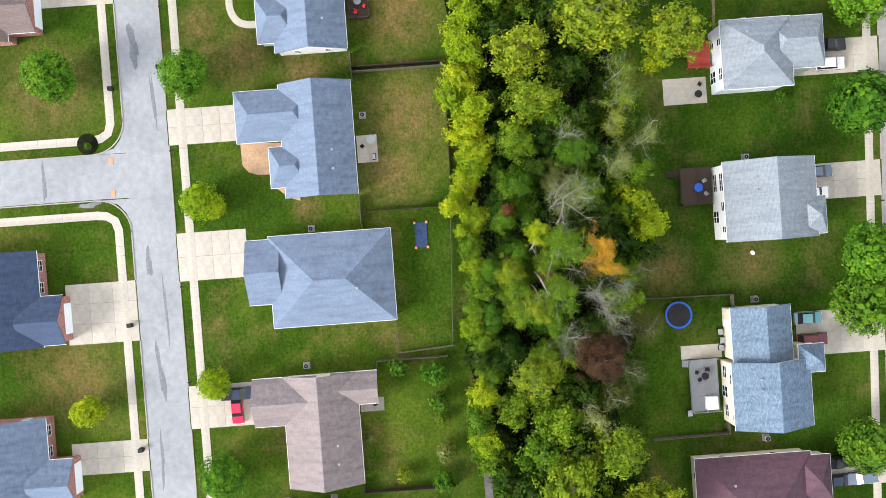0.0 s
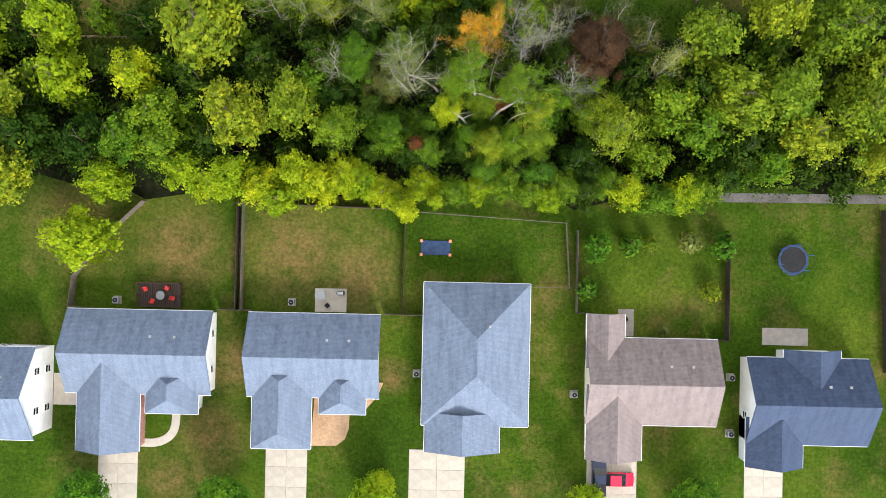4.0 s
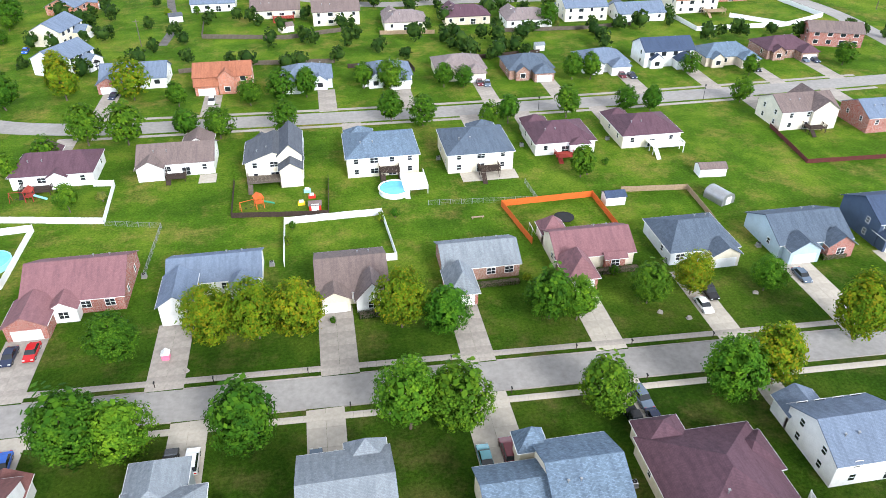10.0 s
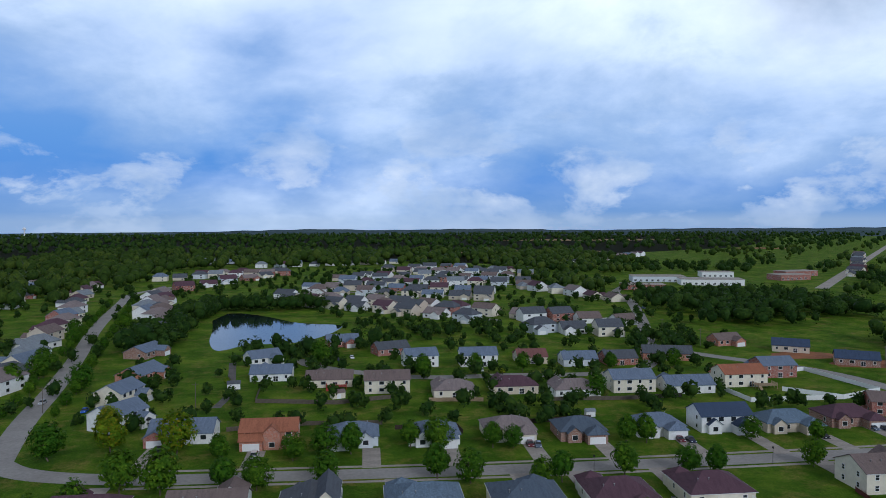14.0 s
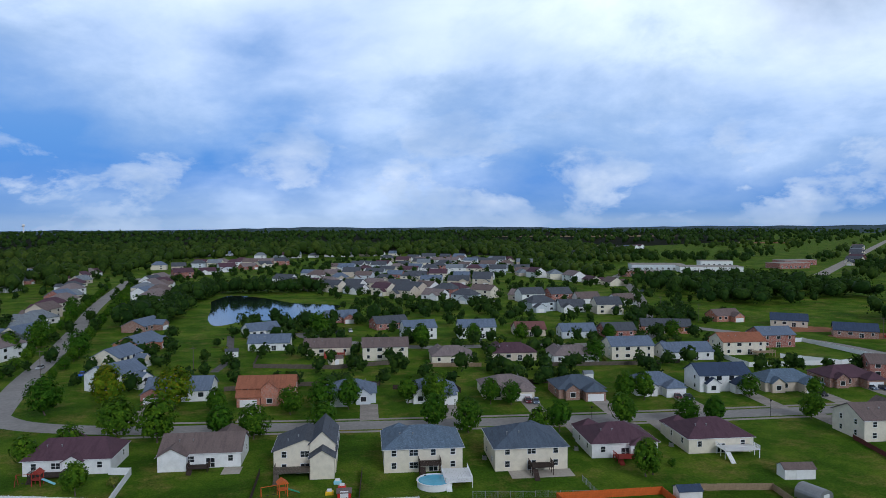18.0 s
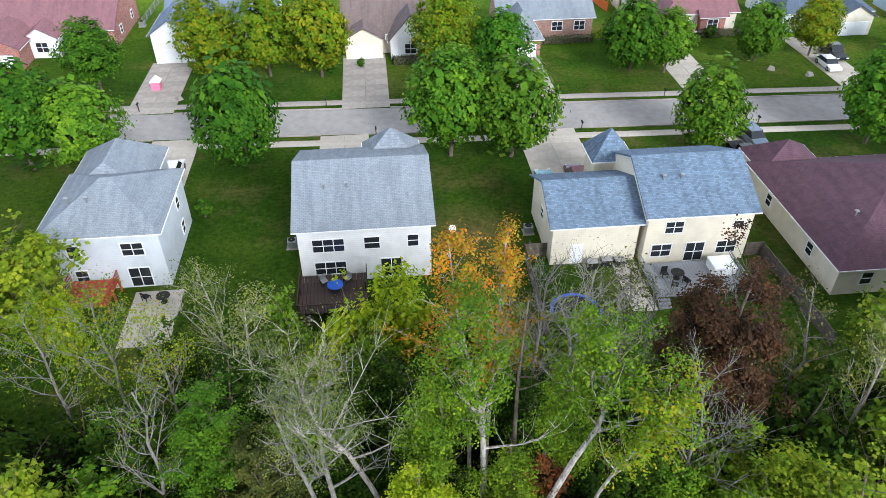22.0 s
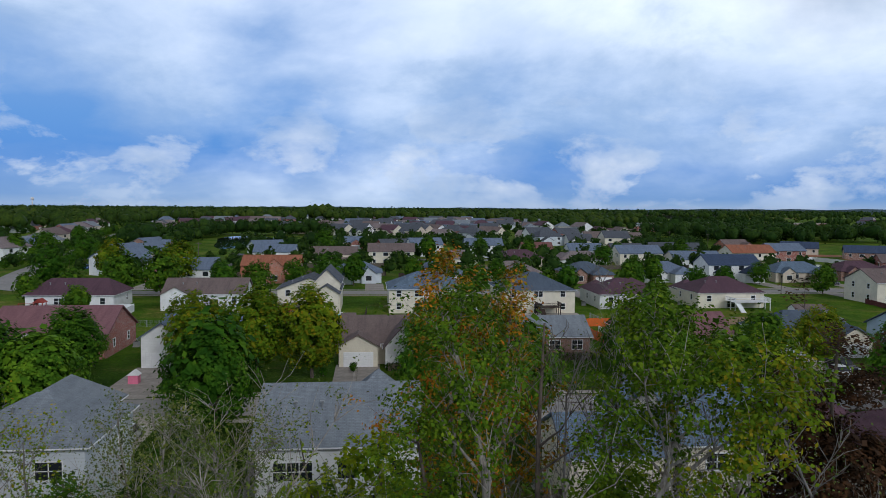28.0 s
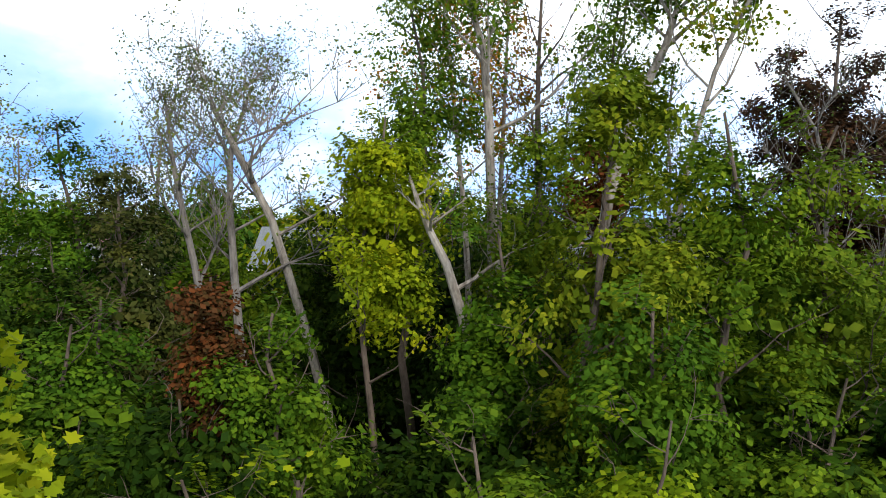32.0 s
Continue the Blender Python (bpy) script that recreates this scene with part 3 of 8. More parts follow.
def driveway(x0, y0, x1, y1, material, label, nx=2, ny=4, z=0.05):
    """A drive cast in bays with open joints."""
    d = thing("driveway", at((x0 + x1) / 2, (y0 + y1) / 2), label, "driveway", kind="structure")
    w, h = abs(x1 - x0), abs(y1 - y0)
    for i in range(nx):
        for j in range(ny):
            me = kept(("bay", round(w / nx, 2), round(h / ny, 2), material.name), lambda: Geo().box(-w / nx / 2 + 0.012, -h / ny / 2 + 0.012, -0.05, w / nx / 2 - 0.012, h / ny / 2 - 0.012, z, 0.01).mesh("bay", material))
            place("slab", me, d, pose(-w / 2 + (i + 0.5) * w / nx, -h / 2 + (j + 0.5) * h / ny, RNG.uniform(-0.004, 0.004)))
    return d


# ---- houses ----
def hip_roof(w, d, h, axis, rise, inset, o=0.4, t=0.16):
    """A roof slab over a rectangle: inset 0 gives gables, 1 a full hip."""
    if axis == "y":
        v, f = hip_roof(d, w, h, "x", rise, inset, o, t)
        return [(-y, x, z) for x, y, z in v], f
    s = rise / (d / 2)
    ez, X, Y, rz = h - s * o, w / 2 + o, d / 2 + o, h + rise
    if inset <= 0:
        prof = [(-Y, ez), (0, rz), (Y, ez), (Y, ez + t), (0, rz + t * 1.15), (-Y, ez + t)]
        v = [(-X, y, z) for y, z in prof] + [(X, y, z) for y, z in prof]
        f = [(5, 4, 1, 0), (4, 3, 2, 1), (6, 7, 10, 11), (7, 8, 9, 10)] + [(i, (i + 1) % 6, 6 + (i + 1) % 6, 6 + i) for i in range(6)]
        return v, f
    r = max(0.05, w / 2 - d / 2 * inset)
    v = [(-X, -Y, ez), (X, -Y, ez), (X, Y, ez), (-X, Y, ez), (-X, -Y, ez + t), (X, -Y, ez + t), (X, Y, ez + t), (-X, Y, ez + t), (-r, 0, rz + t), (r, 0, rz + t)]
    f = [(3, 2, 1, 0), (0, 1, 5, 4), (1, 2, 6, 5), (2, 3, 7, 6), (3, 0, 4, 7), (4, 5, 9, 8), (5, 6, 9), (6, 7, 8, 9), (7, 4, 8)]
    return v, f


def lattice(xs, zs, y0, y1, name, material):
    """A plate in one piece with holes in every second cell both ways."""
    nx, nz = len(xs), len(zs)
    v = [(x, y, z) for y in (y0, y1) for z in zs for x in xs]
    f = []

    def solid(i, j):
        return 0 <= i < nx - 1 and 0 <= j < nz - 1 and not (i % 2 and j % 2)

    for j in range(nz - 1):
        for i in range(nx - 1):
            if not solid(i, j):
                continue
            a, b, c, d = j * nx + i, j * nx + i + 1, (j + 1) * nx + i + 1, (j + 1) * nx + i
            f.append((a, b, c, d))
            for (p, q), (di, dj) in (((a, b), (0, -1)), ((b, c), (1, 0)), ((c, d), (0, 1)), ((d, a), (-1, 0))):
                if not solid(i + di, j + dj):
                    f.append((q, p, p + nx * nz, q + nx * nz))
    return mesh_of(name, v, f, material)


def window_pair(w, h):
    def frame_mesh():
        e, n = 0.09, max(1, round(w / 0.9))
        xs, zs = [-w / 2 - e, -w / 2], [-e, 0.0, h / 2 - 0.03, h / 2 + 0.03, h, h + e]
        for k in range(1, n):
            xs += [-w / 2 + k * w / n - 0.035, -w / 2 + k * w / n + 0.035]
        xs += [w / 2, w / 2 + e]
        return lattice(xs, zs, -0.06, 0.02, "window_frame", M["trim"])

    return (kept(("win", w, h), frame_mesh), kept(("pane", w, h), lambda: Geo().box(-w / 2, -0.02, 0, w / 2, 0.01, h).mesh("pane", M["glass"])))


def far_window(w, h):
    """Frame and pane in one small mesh, for houses seen only from afar."""
    a, b, c, e = w / 2 + 0.1, w / 2, h + 0.1, 0.1
    v = [(-a, -0.05, -e), (a, -0.05, -e), (a, -0.05, c), (-a, -0.05, c), (-b, -0.05, 0), (b, -0.05, 0), (b, -0.05, h), (-b, -0.05, h), (-b, -0.02, 0), (b, -0.02, 0), (b, -0.02, h), (-b, -0.02, h), (-a, 0.02, -e), (a, 0.02, -e), (a, 0.02, c), (-a, 0.02, c)]
    f = [(i, (i + 1) % 4, 4 + (i + 1) % 4, 4 + i) for i in range(4)] + [(4 + i, 4 + (i + 1) % 4, 8 + (i + 1) % 4, 8 + i) for i in range(4)] + [(12 + i, 12 + (i + 1) % 4, (i + 1) % 4, i) for i in range(4)] + [(8, 9, 10, 11)]
    me = mesh_of("window", v, f, [M["trim"], M["glass"]])
    me.polygons[len(f) - 1].material_index = 1
    return me


def garage_mesh(w, h, panels=True):
    """One skin: a slab whose front is drawn out into raised panels."""
    def make():
        nx, nz = (max(2, round(w / 0.75)), 4) if panels else (1, 1)
        v = [(-w / 2 + i * w / nx, -0.04, j * h / nz) for j in range(nz + 1) for i in range(nx + 1)]
        f = []
        for j in range(nz):
            for i in range(nx):
                a = j * (nx + 1) + i
                cell = (a, a + 1, a + nx + 2, a + nx + 1)
                m = len(v)
                cx, cz = (v[a][0] + v[a + 1][0]) / 2, (v[a][2] + v[a + nx + 1][2]) / 2
                v += [(cx + (v[q][0] - cx) * 0.8, -0.06, cz + (v[q][2] - cz) * 0.76) for q in cell]
                f += [(cell[k], cell[(k + 1) % 4], m + (k + 1) % 4, m + k) for k in range(4)] + [(m, m + 1, m + 2, m + 3)]
        rim = list(range(nx + 1)) + [j * (nx + 1) + nx for j in range(1, nz + 1)] + [nz * (nx + 1) + i for i in range(nx - 1, -1, -1)] + [j * (nx + 1) for j in range(nz - 1, 0, -1)]
        m = len(v)
        v += [(v[q][0], 0.02, v[q][2]) for q in rim]
        f += [(rim[(k + 1) % len(rim)], rim[k], m + k, m + (k + 1) % len(rim)) for k in range(len(rim))]
        return mesh_of("garage_door", v, f, M["trim"])

    return kept(("garage", w, h, panels), make)


SIDES = {"f": 0, "r": 90, "b": 180, "l": -90}


def on_wall(vol, side, u, z):
    cx, cy, w, d = vol[:4]
    off = {"f": (cx + u, cy - d / 2), "b": (cx - u, cy + d / 2), "r": (cx + w / 2, cy + u), "l": (cx - w / 2, cy - u)}[side]
    return pose(off[0], off[1], z, 0, 0, SIDES[side])


HOUSE_AT = []


def house(x, y, turn, vols, wall, roof, label, openings=(), gutters=True, vents=1, name="house", joined=False):
    """vols: (cx, cy, w, d, wall height, ridge axis, rise, hip inset[, wall material]). The street front is -y before the turn.
    openings: (kind, volume, side, u, z, w, h)."""
    hs = thing(name, at(x, y, 0, turn), label, "house", "houses of the estate")
    HOUSE_AT.append((x, y))
    shell, cap = Geo(), Geo()
    for i, vol in enumerate(vols):
        cx, cy, w, d, h, axis, rise, inset = vol[:8]
        wm = M[vol[8]] if len(vol) > 8 else M[wall]
        g = Geo()
        if inset <= 0 and rise > 0:
            if axis == "x":
                prof = [(-d / 2, -0.2), (d / 2, -0.2), (d / 2, h), (0, h + rise), (-d / 2, h)]
                v = [(cx - w / 2, cy + p, q) for p, q in prof] + [(cx + w / 2, cy + p, q) for p, q in prof]
            else:
                prof = [(-w / 2, -0.2), (w / 2, -0.2), (w / 2, h), (0, h + rise), (-w / 2, h)]
                v = [(cx + p, cy + d / 2, q) for p, q in prof] + [(cx + p, cy - d / 2, q) for p, q in prof]
            g.add(v, [(4, 3, 2, 1, 0), (5, 6, 7, 8, 9)] + [(k, (k + 1) % 5, 5 + (k + 1) % 5, 5 + k) for k in range(5)])
        else:
            g.box(cx - w / 2, cy - d / 2, -0.2, cx + w / 2, cy + d / 2, h)
        if joined:
            shell.add(g.v, g.f)
        else:
            part("wall", g, wm, hs)
        if rise > 0:
            v, f = hip_roof(w, d, h, axis, rise, inset)
            top = [(cx + a, cy + b, c) for a, b, c in v]
            if joined:
                cap.add(top, f)
            else:
                part("roof", Geo().add(top, f), M[roof], hs)
            if gutters:
                ez = h - rise / ((d if axis == "x" else w) / 2) * 0.4
                X, Y = w / 2 + 0.4, d / 2 + 0.4
                runs = []
                if axis == "x" or inset > 0:
                    runs += [(cx - X, cy - Y - 0.07, cx + X, cy - Y - 0.002), (cx - X, cy + Y + 0.002, cx + X, cy + Y + 0.07)]
                if axis == "y" or inset > 0:
                    runs += [(cx - X - 0.07, cy - Y, cx - X - 0.002, cy + Y), (cx + X + 0.002, cy - Y, cx + X + 0.07, cy + Y)]
                for a0, b0, a1, b1 in runs:
                    part("gutter", Geo().box(a0, b0, ez + 0.03, a1, b1, ez + 0.12), M["trim"], hs, "white gutter")
    if joined:
        part("wall", shell, M[wall], hs)
        part("roof", cap, M[roof], hs)
    for kind, vi, side, u, z, w, h in openings:
        m = on_wall(vols[vi], side, u, z)
        if kind == "w" and not gutters:
            place("window", kept(("farwin", w, h), lambda: far_window(w, h)), hs, m)
        elif kind == "w":
            fr, pn = window_pair(w, h)
            win = place("window", fr, hs, m)
            place("pane", pn, win)
        elif kind == "g":
            place("garage_door", garage_mesh(w, h, not joined), hs, m, "white panelled garage door")
        elif kind == "d":
            dm = kept(("door", w, h), lambda: Geo().box(-w / 2 - 0.1, -0.05, 0, w / 2 + 0.1, 0.02, h + 0.1).box(-w / 2, -0.07, 0.02, w / 2, -0.04, h).mesh("door", M["trim"]))
            place("door", dm, hs, m)
        elif kind == "s":
            fr, pn = window_pair(w, h)
            dr = place("patio_door", fr, hs, m, "glazed sliding patio door")
            place("pane", pn, dr)
    v0 = vols[0]
    for k in range(vents):
        me = kept("vent", lambda: Geo().tube([(0, 0, -0.3), (0, 0, 0.45)], [0.09, 0.09], 8).box(-0.16, -0.16, 0.45, 0.16, 0.16, 0.55).mesh("roof_vent", M["metal_grey"]))
        px, py = v0[2] * (0.12 + 0.17 * k), v0[3] * 0.22
        s = v0[6] / ((v0[3] if v0[5] == "x" else v0[2]) / 2)
        zz = v0[4] + v0[6] - s * (py if v0[5] == "x" else abs(px))
        place("roof_vent", me, hs, pose(v0[0] + px, v0[1] + py, zz + 0.12), "small grey roof vent")
    return hs


def ac_unit(x, y):
    u = thing("air_conditioner", at(x, y), "grey metal air conditioning unit beside a house", "air conditioner", "air conditioning units")
    part("body", Geo().box(-0.42, -0.42, 0.08, 0.42, 0.42, 0.85, 0.05), M["metal_grey"], u)
    part("base", Geo().box(-0.55, -0.55, 0, 0.55, 0.55, 0.08), M["concrete_grey"], u, "concrete pad")
    part("fan_grille", Geo().ring(0, 0, 0.1, 0.34, 0.852, 0.9, 16), M["black"], u, "black round fan grille")
    return u


# ---- fences ----
def panel_mesh(kind, L, h, mat):
    def make():
        g = Geo()
        if kind == "vinyl":
            g.box(0.06, -0.025, 0.08, L - 0.06, 0.025, h - 0.08).box(0, -0.045, h - 0.12, L, 0.045, h, 0.015).box(0, -0.045, 0.05, L, 0.045, 0.18)
        elif kind == "chain":
            g.box(0, -0.02, h - 0.04, L, 0.02, h)
            for k in range(int(L / 0.25)):
                g.box(k * 0.25, -0.008, 0, k * 0.25 + 0.012, 0.008, h)
            for z in (0.05, 0.45, 0.85):
                g.box(0, -0.006, z, L, 0.006, z + 0.012)
        else:
            n = max(4, int(L / 0.16))
            front, back = [], []
            for k in range(n):
                x0, x1 = k * L / n, (k + 1) * L / n
                front += [(x0 + 0.012, -0.02), (x1 - 0.012, -0.02), (x1 - 0.01, -0.002), (x1 + 0.01, -0.002)][: 4 if k < n - 1 else 2]
            g.prism(front + [(L - 0.012, 0.03), (0.012, 0.03)], 0.03, h)
        return g.mesh("panel", mat)

    return kept(("panel", kind, round(L, 2), h, mat.name), make)


def fence(pts, kind, h, mat, label, bay=2.4, wobble=0.0):
    fo = thing("fence", at(*pts[0]), label, "fence", "garden fences")
    base = Vector((*pts[0], 0))
    for a, b in zip(pts, pts[1:]):
        d = Vector((b[0] - a[0], b[1] - a[1], 0))
        n = max(1, round(d.length / bay))
        L, ang = d.length / n, math.degrees(math.atan2(d.y, d.x))
        pm = panel_mesh(kind, round(L, 2), h, mat) if kind != "rail" else None
        po = kept(("post", kind, h, mat.name), lambda: Geo().box(-0.06, -0.06, -0.1, 0.06, 0.06, h + 0.08, 0.03).mesh("post", mat))
        for i in range(n):
            q = Vector((*a, 0)) - base + d * (i / n)
            if kind == "rail":
                rm = kept(("rail", round(L, 2), mat.name), lambda: Geo().box(0, -0.02, 0, round(L, 2), 0.02, 0.14).mesh("rail", mat))
                for z in (0.3, 0.7, 1.1):
                    place("rail", rm, fo, pose(q.x, q.y, z, 0, 0, ang))
            else:
                place("panel", pm, fo, pose(q.x, q.y, RNG.uniform(-0.05, 0.03), 0, 0, ang))
            place("post", po, fo, pose(q.x, q.y, 0, 0, 0, ang))
        q = Vector((*b, 0)) - base
        place("post", po, fo, pose(q.x, q.y, 0, 0, 0, ang))
    return fo

# ---- trees ----
DIAMOND = ((-0.62, 0.0), (0.0, 0.42), (0.62, 0.0), (0.0, -0.42))
PALMATE = ((-0.6, 0.0), (-0.3, 0.16), (-0.36, 0.5), (0.02, 0.3), (0.18, 0.5), (0.62, 0.0), (0.18, -0.5), (0.02, -0.3), (-0.36, -0.5), (-0.3, -0.16))


def leaf_cloud(name, centres, per, spread, size, mat, rng, flat=0.75, down=0.0, lift=0.7, shape=DIAMOND, dirs=None, jitter=0.34, core=None):
    """Single leaves, each a four-cornered blade, scattered round the centres and turned outwards; core adds larger inner blades."""
    c = np.repeat(np.asarray(centres, float), per, axis=0)
    n = len(c)
    p = c + rng.normal(0, 1, (n, 3)) * np.array([spread, spread, spread * flat])
    p[:, 2] -= down * rng.random(n)
    mid = c.mean(axis=0)
    if dirs is not None:
        w = rng.normal(0, jitter, (n, 3)) + np.array([0, 0, 0.42]) + np.repeat(np.asarray(dirs, float), per, axis=0) * 0.85
    else:
        out = p - mid
        out /= np.linalg.norm(out, axis=1)[:, None] + 1e-6
        puff = p - c
        puff /= np.linalg.norm(puff, axis=1)[:, None] + 1e-6
        w = rng.normal(0, jitter, (n, 3)) + np.array([0, 0, 0.55]) + out * lift * 0.6 + puff * 0.6
    s = size * rng.uniform(0.55, 1.35, n)
    if core is not None:
        q, big = core
        p, s = np.concatenate([p, q]), np.concatenate([s, big * rng.uniform(0.7, 1.2, len(q))])
        w = np.concatenate([w, q - mid + rng.normal(0, 0.6, (len(q), 3))])
        n = len(p)
    s = s[:, None]
    w /= np.linalg.norm(w, axis=1)[:, None] + 1e-9
    u = np.cross(w, rng.normal(0, 1, (n, 3)))
    u /= np.linalg.norm(u, axis=1)[:, None] + 1e-9
    side = np.cross(u, w)
    k = len(shape)
    v = np.empty((n, k, 3))
    for i, (pa, pb) in enumerate(shape):
        v[:, i] = p + u * s * pa + side * s * pb
    me = bpy.data.meshes.new(name)
    me.vertices.add(n * k), me.loops.add(n * k), me.polygons.add(n)
    me.vertices.foreach_set("co", v.ravel().astype(np.float32))
    me.loops.foreach_set("vertex_index", np.arange(n * k, dtype=np.int32))
    me.polygons.foreach_set("loop_start", np.arange(0, n * k, k, dtype=np.int32))
    me.materials.append(mat)
    me.update(calc_edges=True)
    return me


def skeleton_tree(rng, height, spread, first, limbs, twigs, r0, lean=(0, 0), up=0.55, line=None):
    """The wood of a tree: tapered trunk, limbs and twigs. Returns the tubes and the ends, from which leaves hang."""
    g, tips = Geo(), []
    top = Vector((lean[0], lean[1], height))
    bend = Vector((rng.normal(0, 0.05), rng.normal(0, 0.05), 0)) * height
    trunk = []
    for k in range(8):
        t = k / 7
        trunk.append(top * t + bend * math.sin(t * 3.1) + Vector((rng.normal(0, 0.012), rng.normal(0, 0.012), 0)) * height * (k > 0))
    if line:
        L = [Vector(q) for q in line]
        trunk = [L[min(int(k / 7 * (len(L) - 1)), len(L) - 2)].lerp(L[min(int(k / 7 * (len(L) - 1)), len(L) - 2) + 1], k / 7 * (len(L) - 1) - min(int(k / 7 * (len(L) - 1)), len(L) - 2)) for k in range(8)]
    radii = [r0 * (1 - 0.86 * (k / 7)) + 0.015 for k in range(8)]
    trunk[0].z = -0.3
    g.tube(trunk, radii, 8)
    for i in range(limbs):
        t = first + (0.97 - first) * (i + rng.random()) / limbs
        k = min(6, int(t * 7))
        base = trunk[k].lerp(trunk[k + 1], t * 7 - k)
        a = i * 2.4 + rng.normal(0, 0.4)
        L = spread * (1.15 - 0.75 * (t - first) / (1 - first + 1e-6)) * rng.uniform(0.7, 1.15)
        lift = up * rng.uniform(0.6, 1.5)
        pts = [base]
        dirn = Vector((math.cos(a), math.sin(a), lift)).normalized()
        for s in range(4):
            dirn = (dirn + Vector((rng.normal(0, 0.16), rng.normal(0, 0.16), 0.1 + rng.normal(0, 0.12)))).normalized()
            pts.append(pts[-1] + dirn * L / 4)
        rr = radii[k] * rng.uniform(0.35, 0.6)
        g.tube(pts, [rr, rr * 0.75, rr * 0.5, rr * 0.32, 0.012], 5)
        tips += [(pts[j], 0.6) for j in (2, 3)] + [(pts[4], 1)]
        for j in range(twigs):
            q = pts[rng.integers(1, 5)]
            dv = Vector((rng.normal(0, 1), rng.normal(0, 1), rng.normal(0.35, 0.6))).normalized()
            dv = (dv + dirn * 0.8).normalized()
            l2 = L * rng.uniform(0.22, 0.5)
            mid = q + dv * l2 * 0.55 + Vector((0, 0, 0.06 * l2))
            end = mid + (dv + Vector((rng.normal(0, 0.35), rng.normal(0, 0.35), rng.normal(0.12, 0.3)))).normalized() * l2 * 0.5
            g.tube([q, mid, end], [max(0.012, rr * 0.28), max(0.009, rr * 0.17), 0.006], 4)
            tips += [(mid, 0.5), (end, 1)]
    tips.append((trunk[-1], 1))
    return g, tips


def round_crown(rng, height, radius, base, clumps, fill=0.4):
    """Clump centres of a dense egg-shaped crown, with dents and gaps."""
    c, mid, half = [], (height + base) / 2, (height - base) / 2
    bumps = rng.normal(0, 1, (9, 3))
    bumps /= np.linalg.norm(bumps, axis=1)[:, None]
    amp = rng.uniform(-0.26, 0.22, 9)
    while len(c) < clumps:
        d = rng.normal(0, 1, 3)
        d /= np.linalg.norm(d)
        k = 1 + float((amp * np.clip(bumps @ d, 0, 1) ** 2).sum())
        r = rng.random() ** fill * k * 0.93
        z = d[2] * r
        taper = 1.0 if z < 0.1 else 1.0 - 0.2 * z
        c.append((d[0] * r * radius * taper, d[1] * r * radius * taper, mid + z * half * (1.0 if z > 0 else 0.92)))
    return np.array(c)


def outward(c, height, radius, base):
    d = (c - np.array([0, 0, (height + base) / 2])) / np.array([radius, radius, (height - base) / 2])
    return d / (np.linalg.norm(d, axis=1)[:, None] + 1e-6)


def maple(seed, height, radius, leaf, clumps=330, per=22, size=0.28, heart=420, big=0.75):
    """A dense round crown: tufts of leaves over its whole skin, larger blades inside."""
    rng = np.random.default_rng(seed)
    g, tips = skeleton_tree(rng, height * 0.8, radius * 0.75, 0.22, 9, 3, 0.16)
    wood = g.mesh("trunk", M["bark"])
    base = height * 0.05
    skin = round_crown(rng, height, radius, base, clumps, 0.16)
    inner = round_crown(rng, height * 0.97, radius * 0.82, base + 0.3, heart, 0.3)
    crown = leaf_cloud("crown", skin, per, radius * 0.07, size, M[leaf], rng, dirs=outward(skin, height, radius, base), core=(inner, big))
    return wood, crown


def lobed_crown(rng, height, radius, base, lobes, each):
    """Clump centres gathered on rounded lobes, with dark gaps between the lobes; also which way each clump faces."""
    out, face = [], []
    for q in round_crown(rng, height - radius * 0.2, radius * 0.82, base, lobes):
        R = radius * rng.uniform(0.2, 0.36)
        d = rng.normal(0, 1, (each, 3)) + np.array([0, 0, 0.55])
        d /= np.linalg.norm(d, axis=1)[:, None]
        out.append(q + d * R * rng.uniform(0.75, 1.0, (each, 1)) * np.array([1, 1, 0.8]))
        face.append(d)
    return np.concatenate(out), np.concatenate(face)


def open_tree(seed, height, spread, leaf, bark="bark", limbs=11, twigs=6, per=26, scatter=0.55, size=0.26, first=0.3, r0=0.2, up=0.6, lean=(0, 0), extra=0, lobes=0, shape=DIAMOND, line=None, each=10, heart=0, crown_base=None):
    rng = np.random.default_rng(seed)
    g, tips = skeleton_tree(rng, height, spread, first, limbs, twigs, r0, lean, up, line)
    wood = g.mesh("trunk", M[bark])
    cs = [tuple(p) for p, w in tips if rng.random() < 0.06 + 0.94 * w ** 3]
    dirs, core = None, None
    if extra:
        cs += [tuple(q) for q in round_crown(rng, height * 1.04, spread * 1.02, height * first * 0.9, extra) + np.array([lean[0] * 0.6, lean[1] * 0.6, 0])]
    if lobes:
        foot = height * first * 0.9 if crown_base is None else crown_base
        lc, lf = lobed_crown(rng, height * 1.05, spread, foot, lobes, each)
        tip = np.array([q for q in cs if rng.random() < 0.3])
        cs = np.concatenate([tip, lc])
        dirs = np.concatenate([outward(tip, height, spread, foot), lf])
        core = (round_crown(rng, height * 0.9, spread * 0.66, foot + 0.3, heart or 10 * lobes, 0.35), min(0.6, size * (2.6 if per < 20 else 2.4)) if shape is DIAMOND else size)
    crown = leaf_cloud("crown", cs, per, scatter, size, M[leaf], rng, shape=shape, dirs=dirs, core=core) if per else None
    return wood, crown


def plant(name, meshes, x, y, label, category="tree", group="", turn=0.0, s=1.0, sz=1.0, z=0.0, wide=1.0):
    t = thing(name, pose(x, y, z, 0, 0, turn) @ Matrix.Diagonal((s * wide, s / wide, s * sz, 1)), label, category, group)
    place("trunk", meshes[0], t)
    if meshes[1] is not None:
        place("crown", meshes[1], t)
    return t

